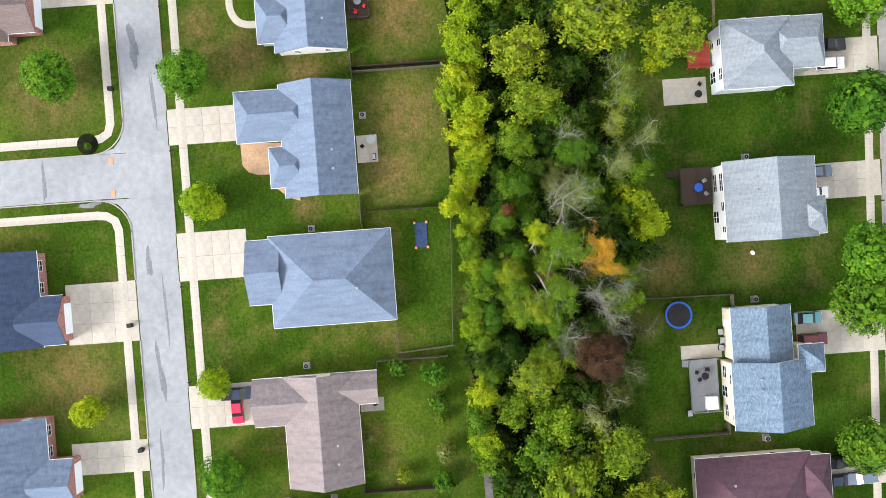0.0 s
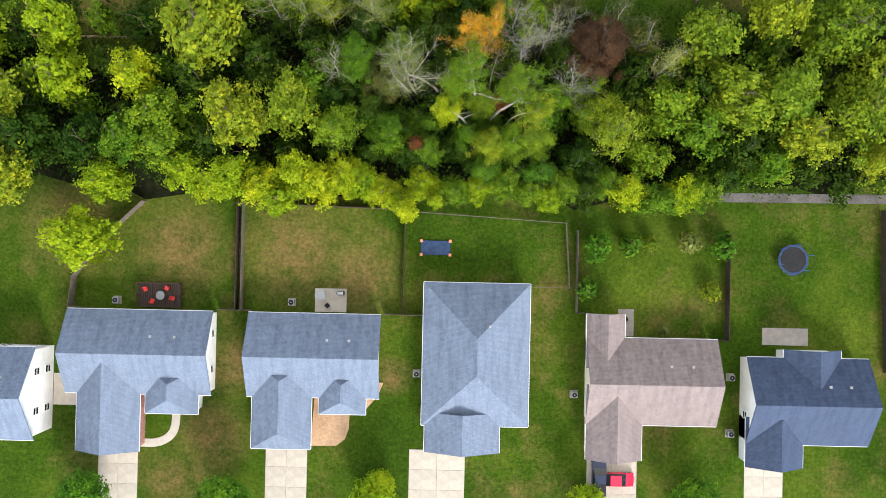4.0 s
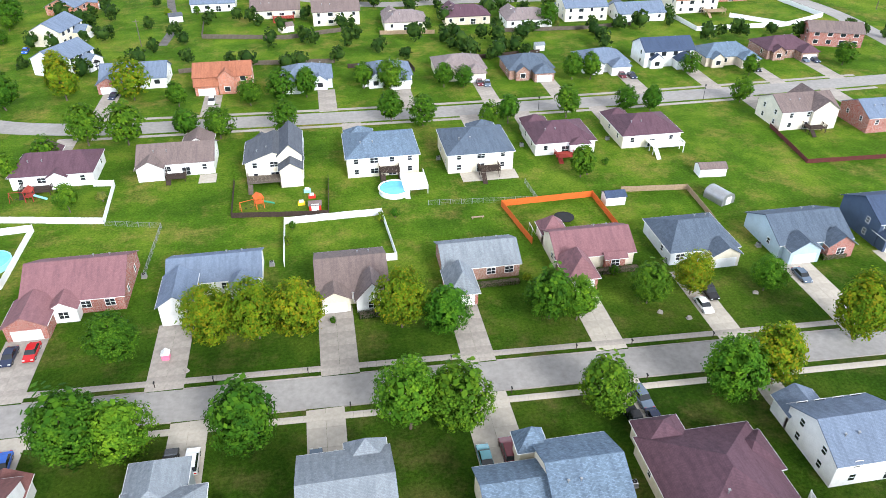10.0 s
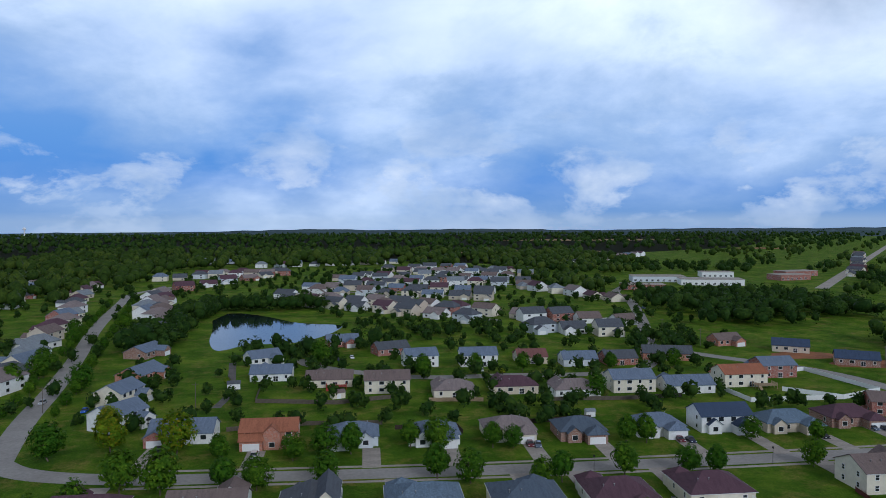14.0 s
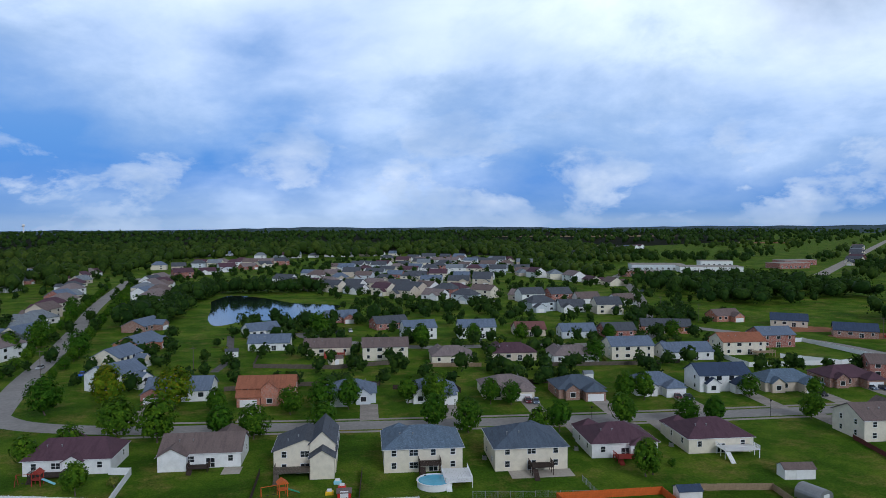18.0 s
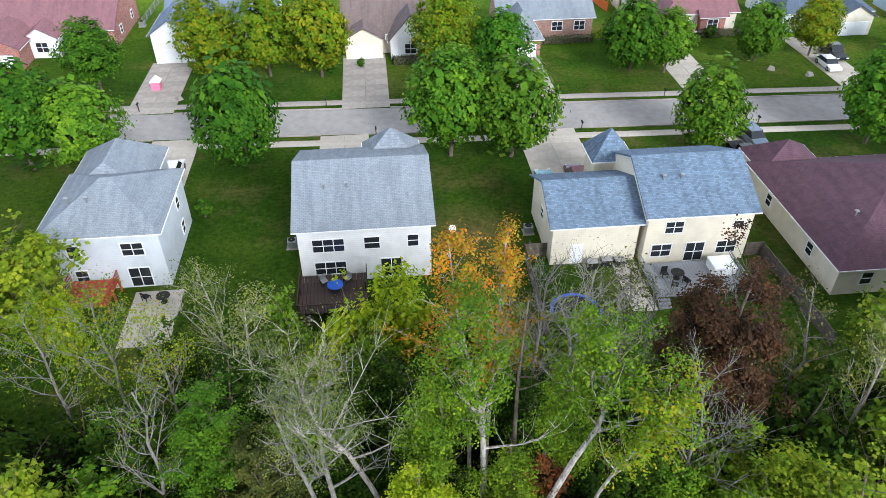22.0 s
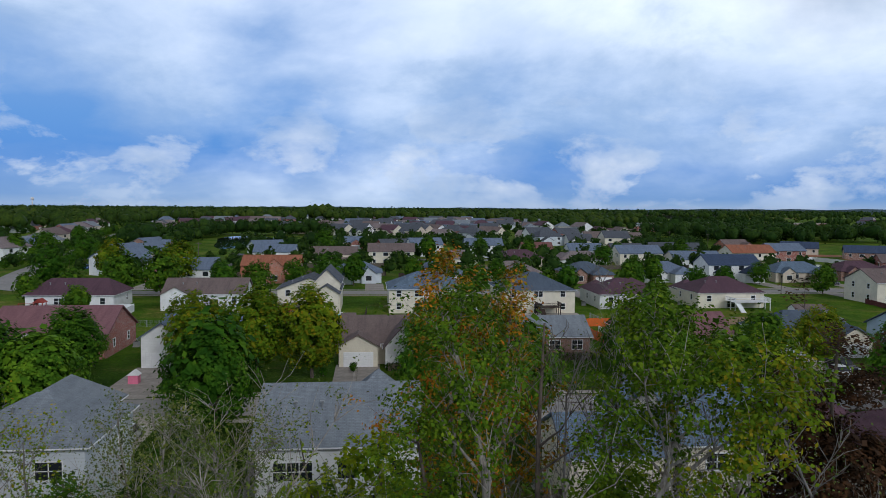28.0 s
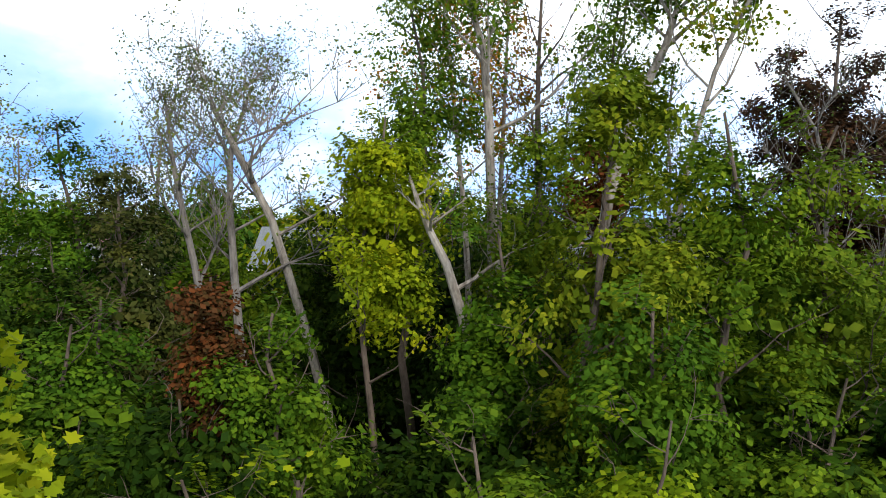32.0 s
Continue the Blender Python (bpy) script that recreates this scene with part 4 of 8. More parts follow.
# ---- woodland floor, pond, fields ----
def patch(name, poly, z, material, label, category, kind="structure"):
    g = Geo().prism(poly, z - 0.03, z)
    return tagged(part(name, g, material), label, category, kind=kind)


def blob(cx, cy, rx, ry, n=40, seed=1, rough=0.12):
    r = random.Random(seed)
    ph = [r.uniform(0, 6.3) for _ in range(4)]
    out = []
    for k in range(n):
        a = k * math.tau / n
        q = 1 + rough * (math.sin(2 * a + ph[0]) + 0.7 * math.sin(3 * a + ph[1]) + 0.5 * math.sin(5 * a + ph[2]) + 0.35 * math.sin(9 * a + ph[3]))
        out.append((cx + rx * q * math.cos(a), cy + ry * q * math.sin(a)))
    return out


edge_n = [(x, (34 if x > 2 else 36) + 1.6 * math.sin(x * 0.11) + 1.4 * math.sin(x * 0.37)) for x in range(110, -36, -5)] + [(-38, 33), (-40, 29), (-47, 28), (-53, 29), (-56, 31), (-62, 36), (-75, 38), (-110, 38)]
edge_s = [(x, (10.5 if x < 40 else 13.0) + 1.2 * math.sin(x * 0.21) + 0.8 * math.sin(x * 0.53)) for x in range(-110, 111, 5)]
patch("woodland_floor", edge_s + edge_n, 0.03, M["litter"], "leaf litter under the trees, darkened with their shade", "forest floor")
POND = [(-102, 494), (-97, 532), (-81, 524), (-67, 509), (-45, 478), (-25, 467), (-14, 460), (-20, 429), (-33, 403), (-46, 396), (-63, 395), (-75, 378), (-85, 404), (-93, 450)]
patch("pond", spline(POND + POND[:1], 6)[:-1], 0.05, M["water"], "still pond reflecting the cloudy sky", "pond")
for cx, cy, rx, ry, sd in ((216, 330, 16, 11, 3), (236, 306, 20, 9, 4)):
    patch("bare_soil", blob(cx, cy, rx, ry, 40, sd), 0.04, M["soil"], "orange bare soil of a building site", "soil")
patch("dry_field", blob(-420, 900, 90, 45, 40, 6), 0.05, M["dry_field"], "dry yellow field", "field")
patch("bare_soil", blob(930, 1580, 60, 45, 40, 8), 0.05, M["soil"], "red-brown ploughed field", "field")
patch("dry_field", blob(760, 2350, 330, 90, 40, 5), 0.05, M["dry_field"], "dry tan field", "field")
patch("dry_field", blob(330, 1500, 160, 60, 40, 9), 0.05, M["dry_field"], "dry brown field", "field")
patch("far_forest_floor", [(-2700, 3400), (-2700, 1250), (-900, 1010), (-500, 1000), (-330, 1020), (-150, 1180), (60, 1190), (230, 1060), (330, 1250), (560, 1420), (900, 1650), (1300, 2150), (1900, 3400)][::-1], 0.04, M["litter"], "floor of far woodland, darkened with tree shade", "forest floor")
patch("far_forest_floor", [(-900, 1000), (-900, 250), (-330, 250), (-330, 640), (-340, 800), (-520, 850), (-520, 950), (-330, 960), (-340, 1000)], 0.035, M["litter"], "floor of far woodland, darkened with tree shade", "forest floor")
patch("far_forest_floor", [(640, 640), (470, 560), (420, 250), (1800, 250), (2400, 1800), (1900, 2200), (1200, 1350)], 0.035, M["litter"], "floor of far woodland, darkened with tree shade", "forest floor")

# ---- streets ----
LINE = -0.04


def y_b(x, y0):
    return y0 + LINE * x


strip("road_south", [(-160, -40), (160, -40)], 6.9, 0.02, M["asphalt_pale"], "pale worn asphalt street with tar stains", "road")
strip("road_cross", spline([(-12.3, -43.4), (-12.4, -60), (-12, -120)]), 7.2, 0.016, M["asphalt_pale"], "pale worn asphalt side street", "road")
for s, x0 in ((1, -16), (-1, -8.6)):
    patch("road_corner", [(x0, -43.4), (x0 - s * 5.5, -43.4), (x0 - s * 2.2, -44.2), (x0 - s * 0.8, -45.4), (x0, -48.5)][::s], 0.019, M["asphalt_pale"], "rounded asphalt street corner", "road")
strip("road_middle", spline([(x, y_b(x, 81.3)) for x in (-170, -60, 0, 60, 170)]), 6.8, 0.02, M["asphalt"], "pale worn asphalt street", "road")
strip("road_north", spline([(-112, 222), (-92, 200), (-60, 191), (-26, 189.5), (37, 187.5), (106, 187.7), (178, 190), (212, 191)]), 7.6, 0.02, M["asphalt"], "grey asphalt street between front gardens", "road")
strip("road_west", spline([(-100, 204), (-113, 250), (-124, 300), (-142, 372), (-168, 470), (-197, 602), (-212, 690), (-190, 760)], 8), 8, 0.024, M["asphalt"], "grey asphalt street running away", "road")
strip("road_east", spline([(205, 150), (204, 210), (208, 262), (198, 300), (172, 332), (152, 365), (160, 390), (188, 470), (218, 568), (235, 650), (300, 760)], 6), 8, 0.026, M["asphalt"], "grey asphalt street curving away", "road")
strip("road_far", spline([(152, 360), (120, 306), (60, 303), (20, 305), (-20, 330), (-30, 350)], 6), 7.5, 0.022, M["asphalt"], "grey asphalt street behind the houses", "road")
strip("road_highway", [(440, 648), (1500, 1893)], 12, 0.03, M["concrete_grey"], "straight far road", "road")
for a, b in (((-72, 605), (90, 470)), ((-60, 690), (110, 610)), ((-40, 790), (180, 720))):
    strip("road_estate", spline([a, ((a[0] + b[0]) / 2, (a[1] + b[1]) / 2 + 12), b]), 7, 0.022, M["asphalt"], "far estate street", "road")
for x, y, w, d, a in ((-33, -41, 1.6, 6, 6), (2, -41.2, 1.1, 4, -3), (20, -40.6, 0.9, 9, 4), (-24, -38.4, 0.5, 10, 3), (-8, -50, 4, 0.7, 2), (-12, -57, 0.8, 5, 0), (34, -41.5, 0.6, 8, 0), (10, -39, 0.4, 12, 1)):
    tagged(place("tar_patch", mesh_of("tar_patch", *[(lambda pl: ([(px, py, 0.0) for px, py in pl], [tuple(range(len(pl)))]))(blob(0, 0, d / 2, w / 2, 26, int(x * 7) % 97, 0.25))][0], M["patch"]), None, pose(x, y, 0.0245, 0, 0, a)), "dark irregular tar patch on a street", "road patch", kind="structure")


def kerb(name, pts, material, label):
    g = Geo()
    for a, b in zip(pts, pts[1:]):
        d = Vector((b[0] - a[0], b[1] - a[1], 0)).normalized()
        s = Vector((-d.y, d.x, 0)) * 0.09
        v = [(a[0] + s.x, a[1] + s.y), (a[0] - s.x, a[1] - s.y), (b[0] - s.x, b[1] - s.y), (b[0] + s.x, b[1] + s.y)]
        g.prism(v, -0.05, 0.13)
    return tagged(part(name, g, material), label, "kerb", kind="structure")


def kerb_runs(y_of, x0, x1, gaps):
    xs = [x0] + [q for gp in sorted(gaps) for q in gp] + [x1]
    for a, b in zip(xs[::2], xs[1::2]):
        if b - a > 0.5:
            kerb("kerb", [(a, y_of(a)), (b, y_of(b))], M["concrete_grey"], "pale concrete kerb")


A_DRIVES = [(-45.7, -40.2), (-22.4, -16.6), (-2.4, 5.4), (22.4, 29.4), (44.4, 49.8)]
S_DRIVES = [(4.6, 14.4), (30.4, 35.6), (-46, -40)]
B_DRIVES = [(-52.2, -46.0), (-26.0, -20.4), (-6.1, -0.3), (17.6, 24.8), (41.6, 46.4), (64, 68.5)]
C_DRIVES = [(-56, -49), (-31, -25), (-3.6, 2.6), (19.5, 25), (42.2, 47.6), (64, 69), (86.5, 93), (108, 113)]
kerb_runs(lambda x: -36.45, -110, 110, A_DRIVES)
kerb_runs(lambda x: -43.55, -110, -21, [g for g in S_DRIVES if g[0] < -21])
kerb_runs(lambda x: -43.55, -3.5, 110, [g for g in S_DRIVES if g[0] > -3])
kerb_runs(lambda x: y_b(x, 77.8), -110, 120, B_DRIVES)
kerb_runs(lambda x: y_b(x, 84.8), -110, 130, C_DRIVES)
for s, x0 in ((-1, -16.0), (1, -8.6)):
    pts = [(x0 + s * (5.4 - 5.4 * math.sin(k * math.pi / 16)), -43.5 - (5.4 - 5.4 * math.cos(k * math.pi / 16))) for k in range(9)]
    kerb("kerb", pts + [(x0, -100)], M["concrete_grey"], "pale concrete kerb bending round a corner")
slab_row("sidewalk_south_a", -70, -34.2, 74, -34.2, 1.35, M["concrete"], "pale concrete sidewalk in slabs")
slab_row("sidewalk_south_b", -70, -45.6, -20, -45.6, 1.35, M["concrete"], "pale concrete sidewalk in slabs")
slab_row("sidewalk_south_c", -4, -45.6, 60, -45.6, 1.35, M["concrete"], "pale concrete sidewalk in slabs")
slab_row("sidewalk_cross_a", -18.3, -48.5, -18.3, -66, 1.35, M["concrete"], "pale concrete sidewalk in slabs")
slab_row("sidewalk_cross_b", -6.2, -48.5, -6.2, -66, 1.35, M["concrete"], "pale concrete sidewalk in slabs")
slab_row("sidewalk_middle_a", -80, y_b(-80, 75.9), 90, y_b(90, 75.9), 1.3, M["concrete"], "pale concrete sidewalk in slabs")
slab_row("sidewalk_middle_b", -80, y_b(-80, 86.6), 110, y_b(110, 86.6), 1.3, M["concrete_grey"], "old concrete sidewalk in slabs")
strip("sidewalk_north_a", spline([(-60, 184.6), (-26, 183.6), (37, 181.9), (106, 182), (170, 184)]), 1.4, 0.05, M["concrete_grey"], "pale concrete sidewalk", "sidewalk")
strip("sidewalk_north_b", spline([(-60, 197), (-26, 195.3), (37, 193.2), (106, 193.4), (170, 195)]), 1.4, 0.05, M["concrete_grey"], "pale concrete sidewalk", "sidewalk")
for s, x0 in ((-1, -18.3), (1, -6.2)):
    strip("sidewalk_corner", [(x0, -49), (x0 - s * -0.2, -47.4), (x0 + s * 1.0, -46.1), (x0 + s * 2.6, -45.6)], 1.35, 0.06, M["concrete"], "curved concrete sidewalk at the corner", "sidewalk")
for a, b in A_DRIVES:
    driveway(a, -36.4, b, -25.2, M["concrete"], "pale cream concrete driveway", 2, 4)
driveway(4.6, -55, 14.4, -43.6, M["concrete"], "wide pale concrete driveway", 3, 3)
driveway(30.4, -56, 35.6, -43.6, M["concrete"], "pale concrete driveway", 2, 3)
driveway(-46, -56, -40, -43.6, M["concrete"], "pale concrete driveway", 2, 3)
for a, b in B_DRIVES:
    driveway(a, 62.5, b, y_b((a + b) / 2, 77.7), M["concrete"], "pale concrete driveway", 2, 4)
for a, b in C_DRIVES:
    driveway(a, y_b((a + b) / 2, 84.9), b, 102.5, M["concrete_grey"] if a < 40 else M["concrete"], "grey stained concrete driveway" if a < 40 else "pale concrete driveway", 2, 5)
for x, y0, y1 in ((-31, 195, 211), (2.2, 193, 210), (25, 192, 209), (50, 191, 211), (71, 191, 209), (97, 191, 210), (120, 191, 211), (142, 192, 206), (163, 193, 212), (-61, 196, 219),
                  (-66, 172, 186), (-31, 171, 185), (-14, 167, 184), (8, 166, 184), (41, 166, 184), (56, 170, 184), (79, 170, 184), (126, 172, 185), (154, 166, 186)):
    driveway(x - 2.6, y0, x + 2.6, y1, M["concrete_grey"], "grey concrete driveway", 1, 3)
strip("gravel_path", [(40, 10.9), (112, 11.6)], 1.3, 0.04, M["gravel"], "grey gravel path along the wood", "path")
strip("gravel_track", spline([(-62, 345), (-56, 310), (-52, 285), (-53, 262)]), 3.2, 0.03, M["gravel"], "narrow gravel track", "path")


# ---- houses ----
def auto_openings(vols, storeys, rear=True, garage=1, seed=0):
    """Windows spread over the walls of the main volume, garage door in the front wing."""
    r, out = random.Random(seed), []
    w, d, h = vols[0][2], vols[0][3], vols[0][4]
    for s in range(storeys):
        z = 0.9 + 2.7 * s if storeys > 1 else h - 2.0
        n = max(2, int(w / 4.2))
        for k in range(n):
            u = -w / 2 + (k + 0.5) * w / n
            if rear and s == 0 and k == n // 2:
                out.append(("s", 0, "b", u, 0.15, 1.8, 2.0))
            else:
                out.append(("w", 0, "b", u, z, (1.0, 1.8, 1.0)[k % 3], 1.25))
        for k in range(2):
            out.append(("w", 0, "r", (-0.22 + 0.46 * k) * d, z, 0.9, 1.2))
            if k:
                out.append(("w", 0, "l", 0.2 * d, z, 0.9, 1.2))
        free = [u for u in (-w * 0.36, -w * 0.12, w * 0.12, w * 0.36)]
        for u in free:
            if all(abs(u - (v[0] - vols[0][0])) > v[2] / 2 + 0.7 for v in vols[1:] if v[1] < 0) or s > 0:
                out.append(("w", 0, "f", u, z, 1.6, 1.35))
    for i, v in enumerate(vols[1:], 1):
        if v[1] - v[3] / 2 < vols[0][1] - d / 2 - 0.5:
            if garage and i == 1:
                gw = min(4.9, v[2] - 1.2)
                out.append(("g", i, "f", 0, 0.02, gw, 2.15))
            else:
                out.append(("w", i, "f", 0, 0.9, 1.6, 1.4))
    return out


def ranch(x, y, turn, w, d, h, roof, wall, label, inset=0.0, axis="x", rise=None, wings=(), storeys=1, vents=2, seed=0, extra=(), rear=True):
    rise = (0.3 * d if axis == "x" else 0.3 * w) if rise is None else rise
    vols = [(0, 0, w, d, h, axis, rise, inset)] + list(wings)
    return house(x, y, turn, vols, wall, roof, label, auto_openings(vols, storeys, rear, 1, seed) + list(extra), vents=vents, gutters=y < 200)


# south row, backs to the wood
ranch(-58.6, -17.5, 0, 12.6, 11.5, 5.4, "roof_slate", "side_white", "white two-storey house with brick base and slate roof", storeys=2, seed=1)
ranch(-39.2, -12, 0, 19, 10.6, 3.0, "roof_slate", "side_white", "white one-storey house with slate-blue gabled roof", rise=2.6, wings=[(-4.0, -7.2, 7.8, 11.8, 3.0, "y", 2.05, 0.0, "brick_red"), (4.6, -5.1, 6.4, 5.6, 3.0, "y", 1.75, 0.55)], seed=2)
ranch(-15.5, -12, 0, 17.2, 10.6, 3.0, "roof_slate", "side_white", "white one-storey house with slate-blue roof and tan patio", rise=2.6, wings=[(-4.2, -6.7, 7.3, 11.3, 3.0, "y", 2.0, 0.6, "brick_brown"), (4.0, -4.8, 5.6, 5.4, 3.0, "y", 1.7, 0.55)], seed=3)
ranch(6.5, -11.4, 0, 13.7, 18.6, 3.0, "roof_slate", "side_white", "wide one-storey house with grey-blue hipped roof", axis="y", inset=1.0, rise=3.1, wings=[(-1.7, -10.6, 9.4, 4.6, 3.0, "y", 2.0, 0.0)], seed=4, vents=1)
ranch(30.4, -14.6, 0, 17, 11, 3.0, "roof_taupe", "side_cream", "cream one-storey house with taupe-brown roof", rise=2.7, wings=[(-5.0, -5.6, 6.8, 9.4, 3.0, "y", 1.9, 0.0), (-6.3, 5.4, 4.4, 6.6, 3.0, "y", 1.3, 0.0)], seed=5)
ranch(51.5, -16.8, 0, 15.8, 11, 3.2, "roof_navy", "side_white", "white house with dark navy shingle roof", rise=3.0, wings=[(-4.4, -5.6, 7, 6, 3.2, "y", 2.0, 0.0), (0.6, 4.6, 7, 4, 3.2, "y", 2.0, 0.0)], seed=6)
ranch(75, -16.5, 0, 15, 11, 3.2, "roof_slate", "side_white", "white house with slate roof", rise=2.8, wings=[(-4, -6.5, 7, 6, 3.2, "y", 2.0, 0.0)], seed=7)
# across the south street
ranch(6.4, -63.8, 180, 14.5, 12, 3.2, "roof_navy", "brick_red", "red brick house with dark navy roof", rise=3.0, wings=[(-3.5, -6.5, 7, 6, 3.2, "y", 2.0, 0.0)], seed=8)
ranch(32.5, -64.5, 180, 14, 12, 3.2, "roof_slate", "brick_red", "brick house with slate-blue roof", rise=3.0, wings=[(-3, -6.8, 6.5, 6, 3.2, "y", 2.0, 0.0)], seed=9)
ranch(-42, -65, 180, 15, 11, 3.2, "roof_brown", "brick_red", "red brick house with brown roof", rise=2.7, wings=[(-3, -6.8, 6.5, 6, 3.2, "y", 2.0, 0.0)], seed=10)
# north of the wood, backs to the wood
ranch(-47.5, 60.2, 180, 11.2, 13.4, 5.5, "roof_redbrown", "side_white", "white two-storey house with red-brown shingle roof", rise=2.9, storeys=2, wings=[(-2.6, -7.4, 5.6, 3.6, 3.0, "y", 1.6, 0.0), (0.2, 7.3, 4.0, 1.6, 3.1, "y", 1.0, 0.9)], seed=11)
ranch(-23.3, 56.4, 180, 9.8, 10, 6.0, "roof_grey", "side_palegrey", "pale grey two-storey house with light grey hipped roof", inset=0.9, rise=2.4, storeys=2, wings=[(1.3, -6.1, 7.2, 8.2, 5.6, "y", 2.2, 0.5)], seed=12)
house(-0.85, 57.1, 180, [(0, 0, 11.6, 13.4, 5.9, "x", 2.7, 0.0), (-2.9, -6.4, 5.0, 3.4, 5.9, "y", 2.3, 0.9)], "side_white", "roof_grey", "white two-storey house with light grey gabled roof",
      [("w", 0, "b", 4.2, 3.5, 0.9, 1.2), ("w", 0, "b", 0.6, 3.5, 1.3, 1.2), ("w", 0, "b", -3.2, 3.4, 2.7, 1.3), ("s", 0, "b", 2.2, 0.25, 1.8, 2.0), ("w", 0, "b", -3.2, 0.9, 2.7, 1.3), ("w", 0, "l", 2.5, 3.5, 0.9, 1.2), ("w", 0, "l", -3.0, 0.9, 0.9, 1.2),
       ("w", 0, "r", -2.5, 3.5, 0.9, 1.2), ("w", 0, "r", 3.0, 0.9, 0.9, 1.2), ("w", 1, "f", 0, 3.3, 1.6, 1.3), ("g", 1, "f", 0, 0.02, 3.8, 2.15), ("w", 0, "f", 3.4, 3.5, 1.3, 1.3), ("d", 0, "f", 1.2, 0.1, 1.0, 2.1)], vents=2)
house(25.2, 56, 180, [(-4.1, 0.4, 9.8, 11.4, 5.5, "x", 2.7, 0.0), (5.2, 1.0, 8.0, 8.6, 4.4, "x", 2.0, 0.0), (1.0, -6.2, 3.6, 3.2, 5.4, "y", 2.2, 0.9)], "side_cream", "roof_bluegrey", "cream two-storey house with blue-grey shingles and a lower garage wing",
      [("w", 0, "b", -2.4, 3.5, 1.6, 1.2), ("w", 0, "b", 3.6, 3.7, 0.9, 0.7), ("w", 0, "b", -3.2, 0.9, 1.8, 1.3), ("s", 0, "b", 0.0, 0.2, 1.7, 2.0), ("w", 0, "b", 3.0, 0.9, 1.8, 1.3), ("w", 1, "r", 0, 2.4, 0.9, 1.1), ("d", 1, "b", -1.6, 0.1, 0.95, 2.05),
       ("w", 0, "f", -2, 3.5, 1.6, 1.2), ("w", 0, "f", 2, 0.9, 1.6, 1.3), ("g", 1, "f", 0.4, 0.02, 4.9, 2.15), ("w", 0, "l", 0, 3.5, 0.9, 1.1), ("w", 2, "f", 0, 3.4, 1.0, 1.2)], vents=2)
ranch(48.0, 52.8, 180, 16.6, 17.6, 3.1, "roof_mauve", "side_cream", "cream one-storey house with dark mauve hipped roof", axis="y", inset=0.95, rise=4.0, wings=[(4.4, -9.6, 6.4, 4.6, 3.1, "y", 2.0, 0.9), (-6.4, -4.0, 5.6, 6.4, 3.1, "x", 1.9, 0.9)], seed=14)
ranch(69.5, 57.0, 180, 12, 11, 4.6, "roof_slate", "side_white", "white two-storey house with slate-grey roof", rise=2.8, storeys=2, wings=[(3, -7, 6, 4, 3.0, "y", 1.6, 0.0)], seed=15)
# middle street, fronts to the street
ranch(-69, 113, 0, 13, 10, 5.2, "roof_grey", "side_white", "white two-storey house with grey roof", storeys=2, rise=2.6, seed=16)
ranch(-46, 115.5, 0, 17, 14, 3.2, "roof_rose", "brick_red", "red brick house with dull red roof and white porch gable", rise=3.7, wings=[(-6.2, -9.6, 6.8, 7.4, 3.1, "y", 1.9, 0.0), (-1.2, -7.6, 4.6, 3.4, 3.1, "y", 1.4, 0.0, "side_white")], seed=17)
ranch(-21.8, 114.6, 0, 16.5, 9.4, 3.3, "roof_slate", "side_white", "white house with grey roof and small gables", rise=2.4, wings=[(-5.8, -8.0, 5.6, 8.8, 4.4, "y", 1.9, 0.0), (5.2, -5.4, 4.6, 3.6, 3.3, "y", 2.2, 0.9)], seed=18)
ranch(3.0, 109.4, 0, 12.6, 13.0, 3.1, "roof_brown", "side_cream", "cream house with brown roof and white front gable", rise=2.9, wings=[(-3.4, -7.0, 5.4, 3.0, 3.1, "y", 1.5, 0.0), (3.3, -6.9, 5.8, 4.6, 3.1, "y", 3.3, 0.0, "side_white")], seed=19)
ranch(27.6, 111.2, 0, 14.6, 9.6, 3.1, "roof_grey", "brick_brown", "brick house with light grey-blue roof and porch", rise=2.4, wings=[(-5.0, -8.4, 5.2, 7.6, 3.1, "y", 3.1, 0.7, "brick_red")], seed=20)
ranch(50.2, 111.6, 0, 15.6, 10.4, 3.1, "roof_rose", "side_cream", "cream house with faded rose-brown roof", rise=2.7, wings=[(-4.9, -8.2, 5.8, 7.4, 3.1, "y", 3.2, 0.7, "brick_red"), (-5.4, 6.4, 4.8, 4.6, 3.1, "y", 2.4, 0.9), (3.6, -5.6, 4.0, 1.6, 2.9, "x", 0.6, 0.0, "brick_red")], seed=21)
ranch(72, 111, 0, 14.2, 12.6, 3.1, "roof_steel", "side_palegrey", "grey house with dark slate roof and cream gable", rise=3.0, inset=0.6, wings=[(3.4, -7.0, 5.6, 3.4, 3.1, "y", 1.6, 0.0, "side_cream")], seed=22)
ranch(95, 109.6, 0, 15.6, 12.6, 3.3, "roof_steel", "side_blue", "pale blue house with slate roof", rise=3.1, wings=[(-3.6, -6.9, 6.4, 3.6, 3.2, "y", 2.0, 0.0), (4.6, -6.6, 5.6, 3.0, 3.2, "y", 2.0, 0.0, "brick_red")], seed=23)
ranch(115.5, 110, 0, 12.4, 12, 5.4, "roof_navy", "side_navy", "dark navy two-storey house with white windows", rise=3.0, storeys=2, wings=[(-3, -6.6, 6, 3.4, 3.2, "y", 2.0, 0.0)], seed=24)
# north street, backs to the viewer
ranch(-62.5, 164.6, 180, 18, 12, 3.4, "roof_mauve", "side_white", "white house with dark rose-brown roof", rise=2.9, inset=0.5, wings=[(4.5, -7.4, 6.6, 5, 3.2, "y", 2.0, 0.0), (-1.5, 6.0, 4.0, 2.0, 3.2, "y", 1.2, 0.0)], seed=25)
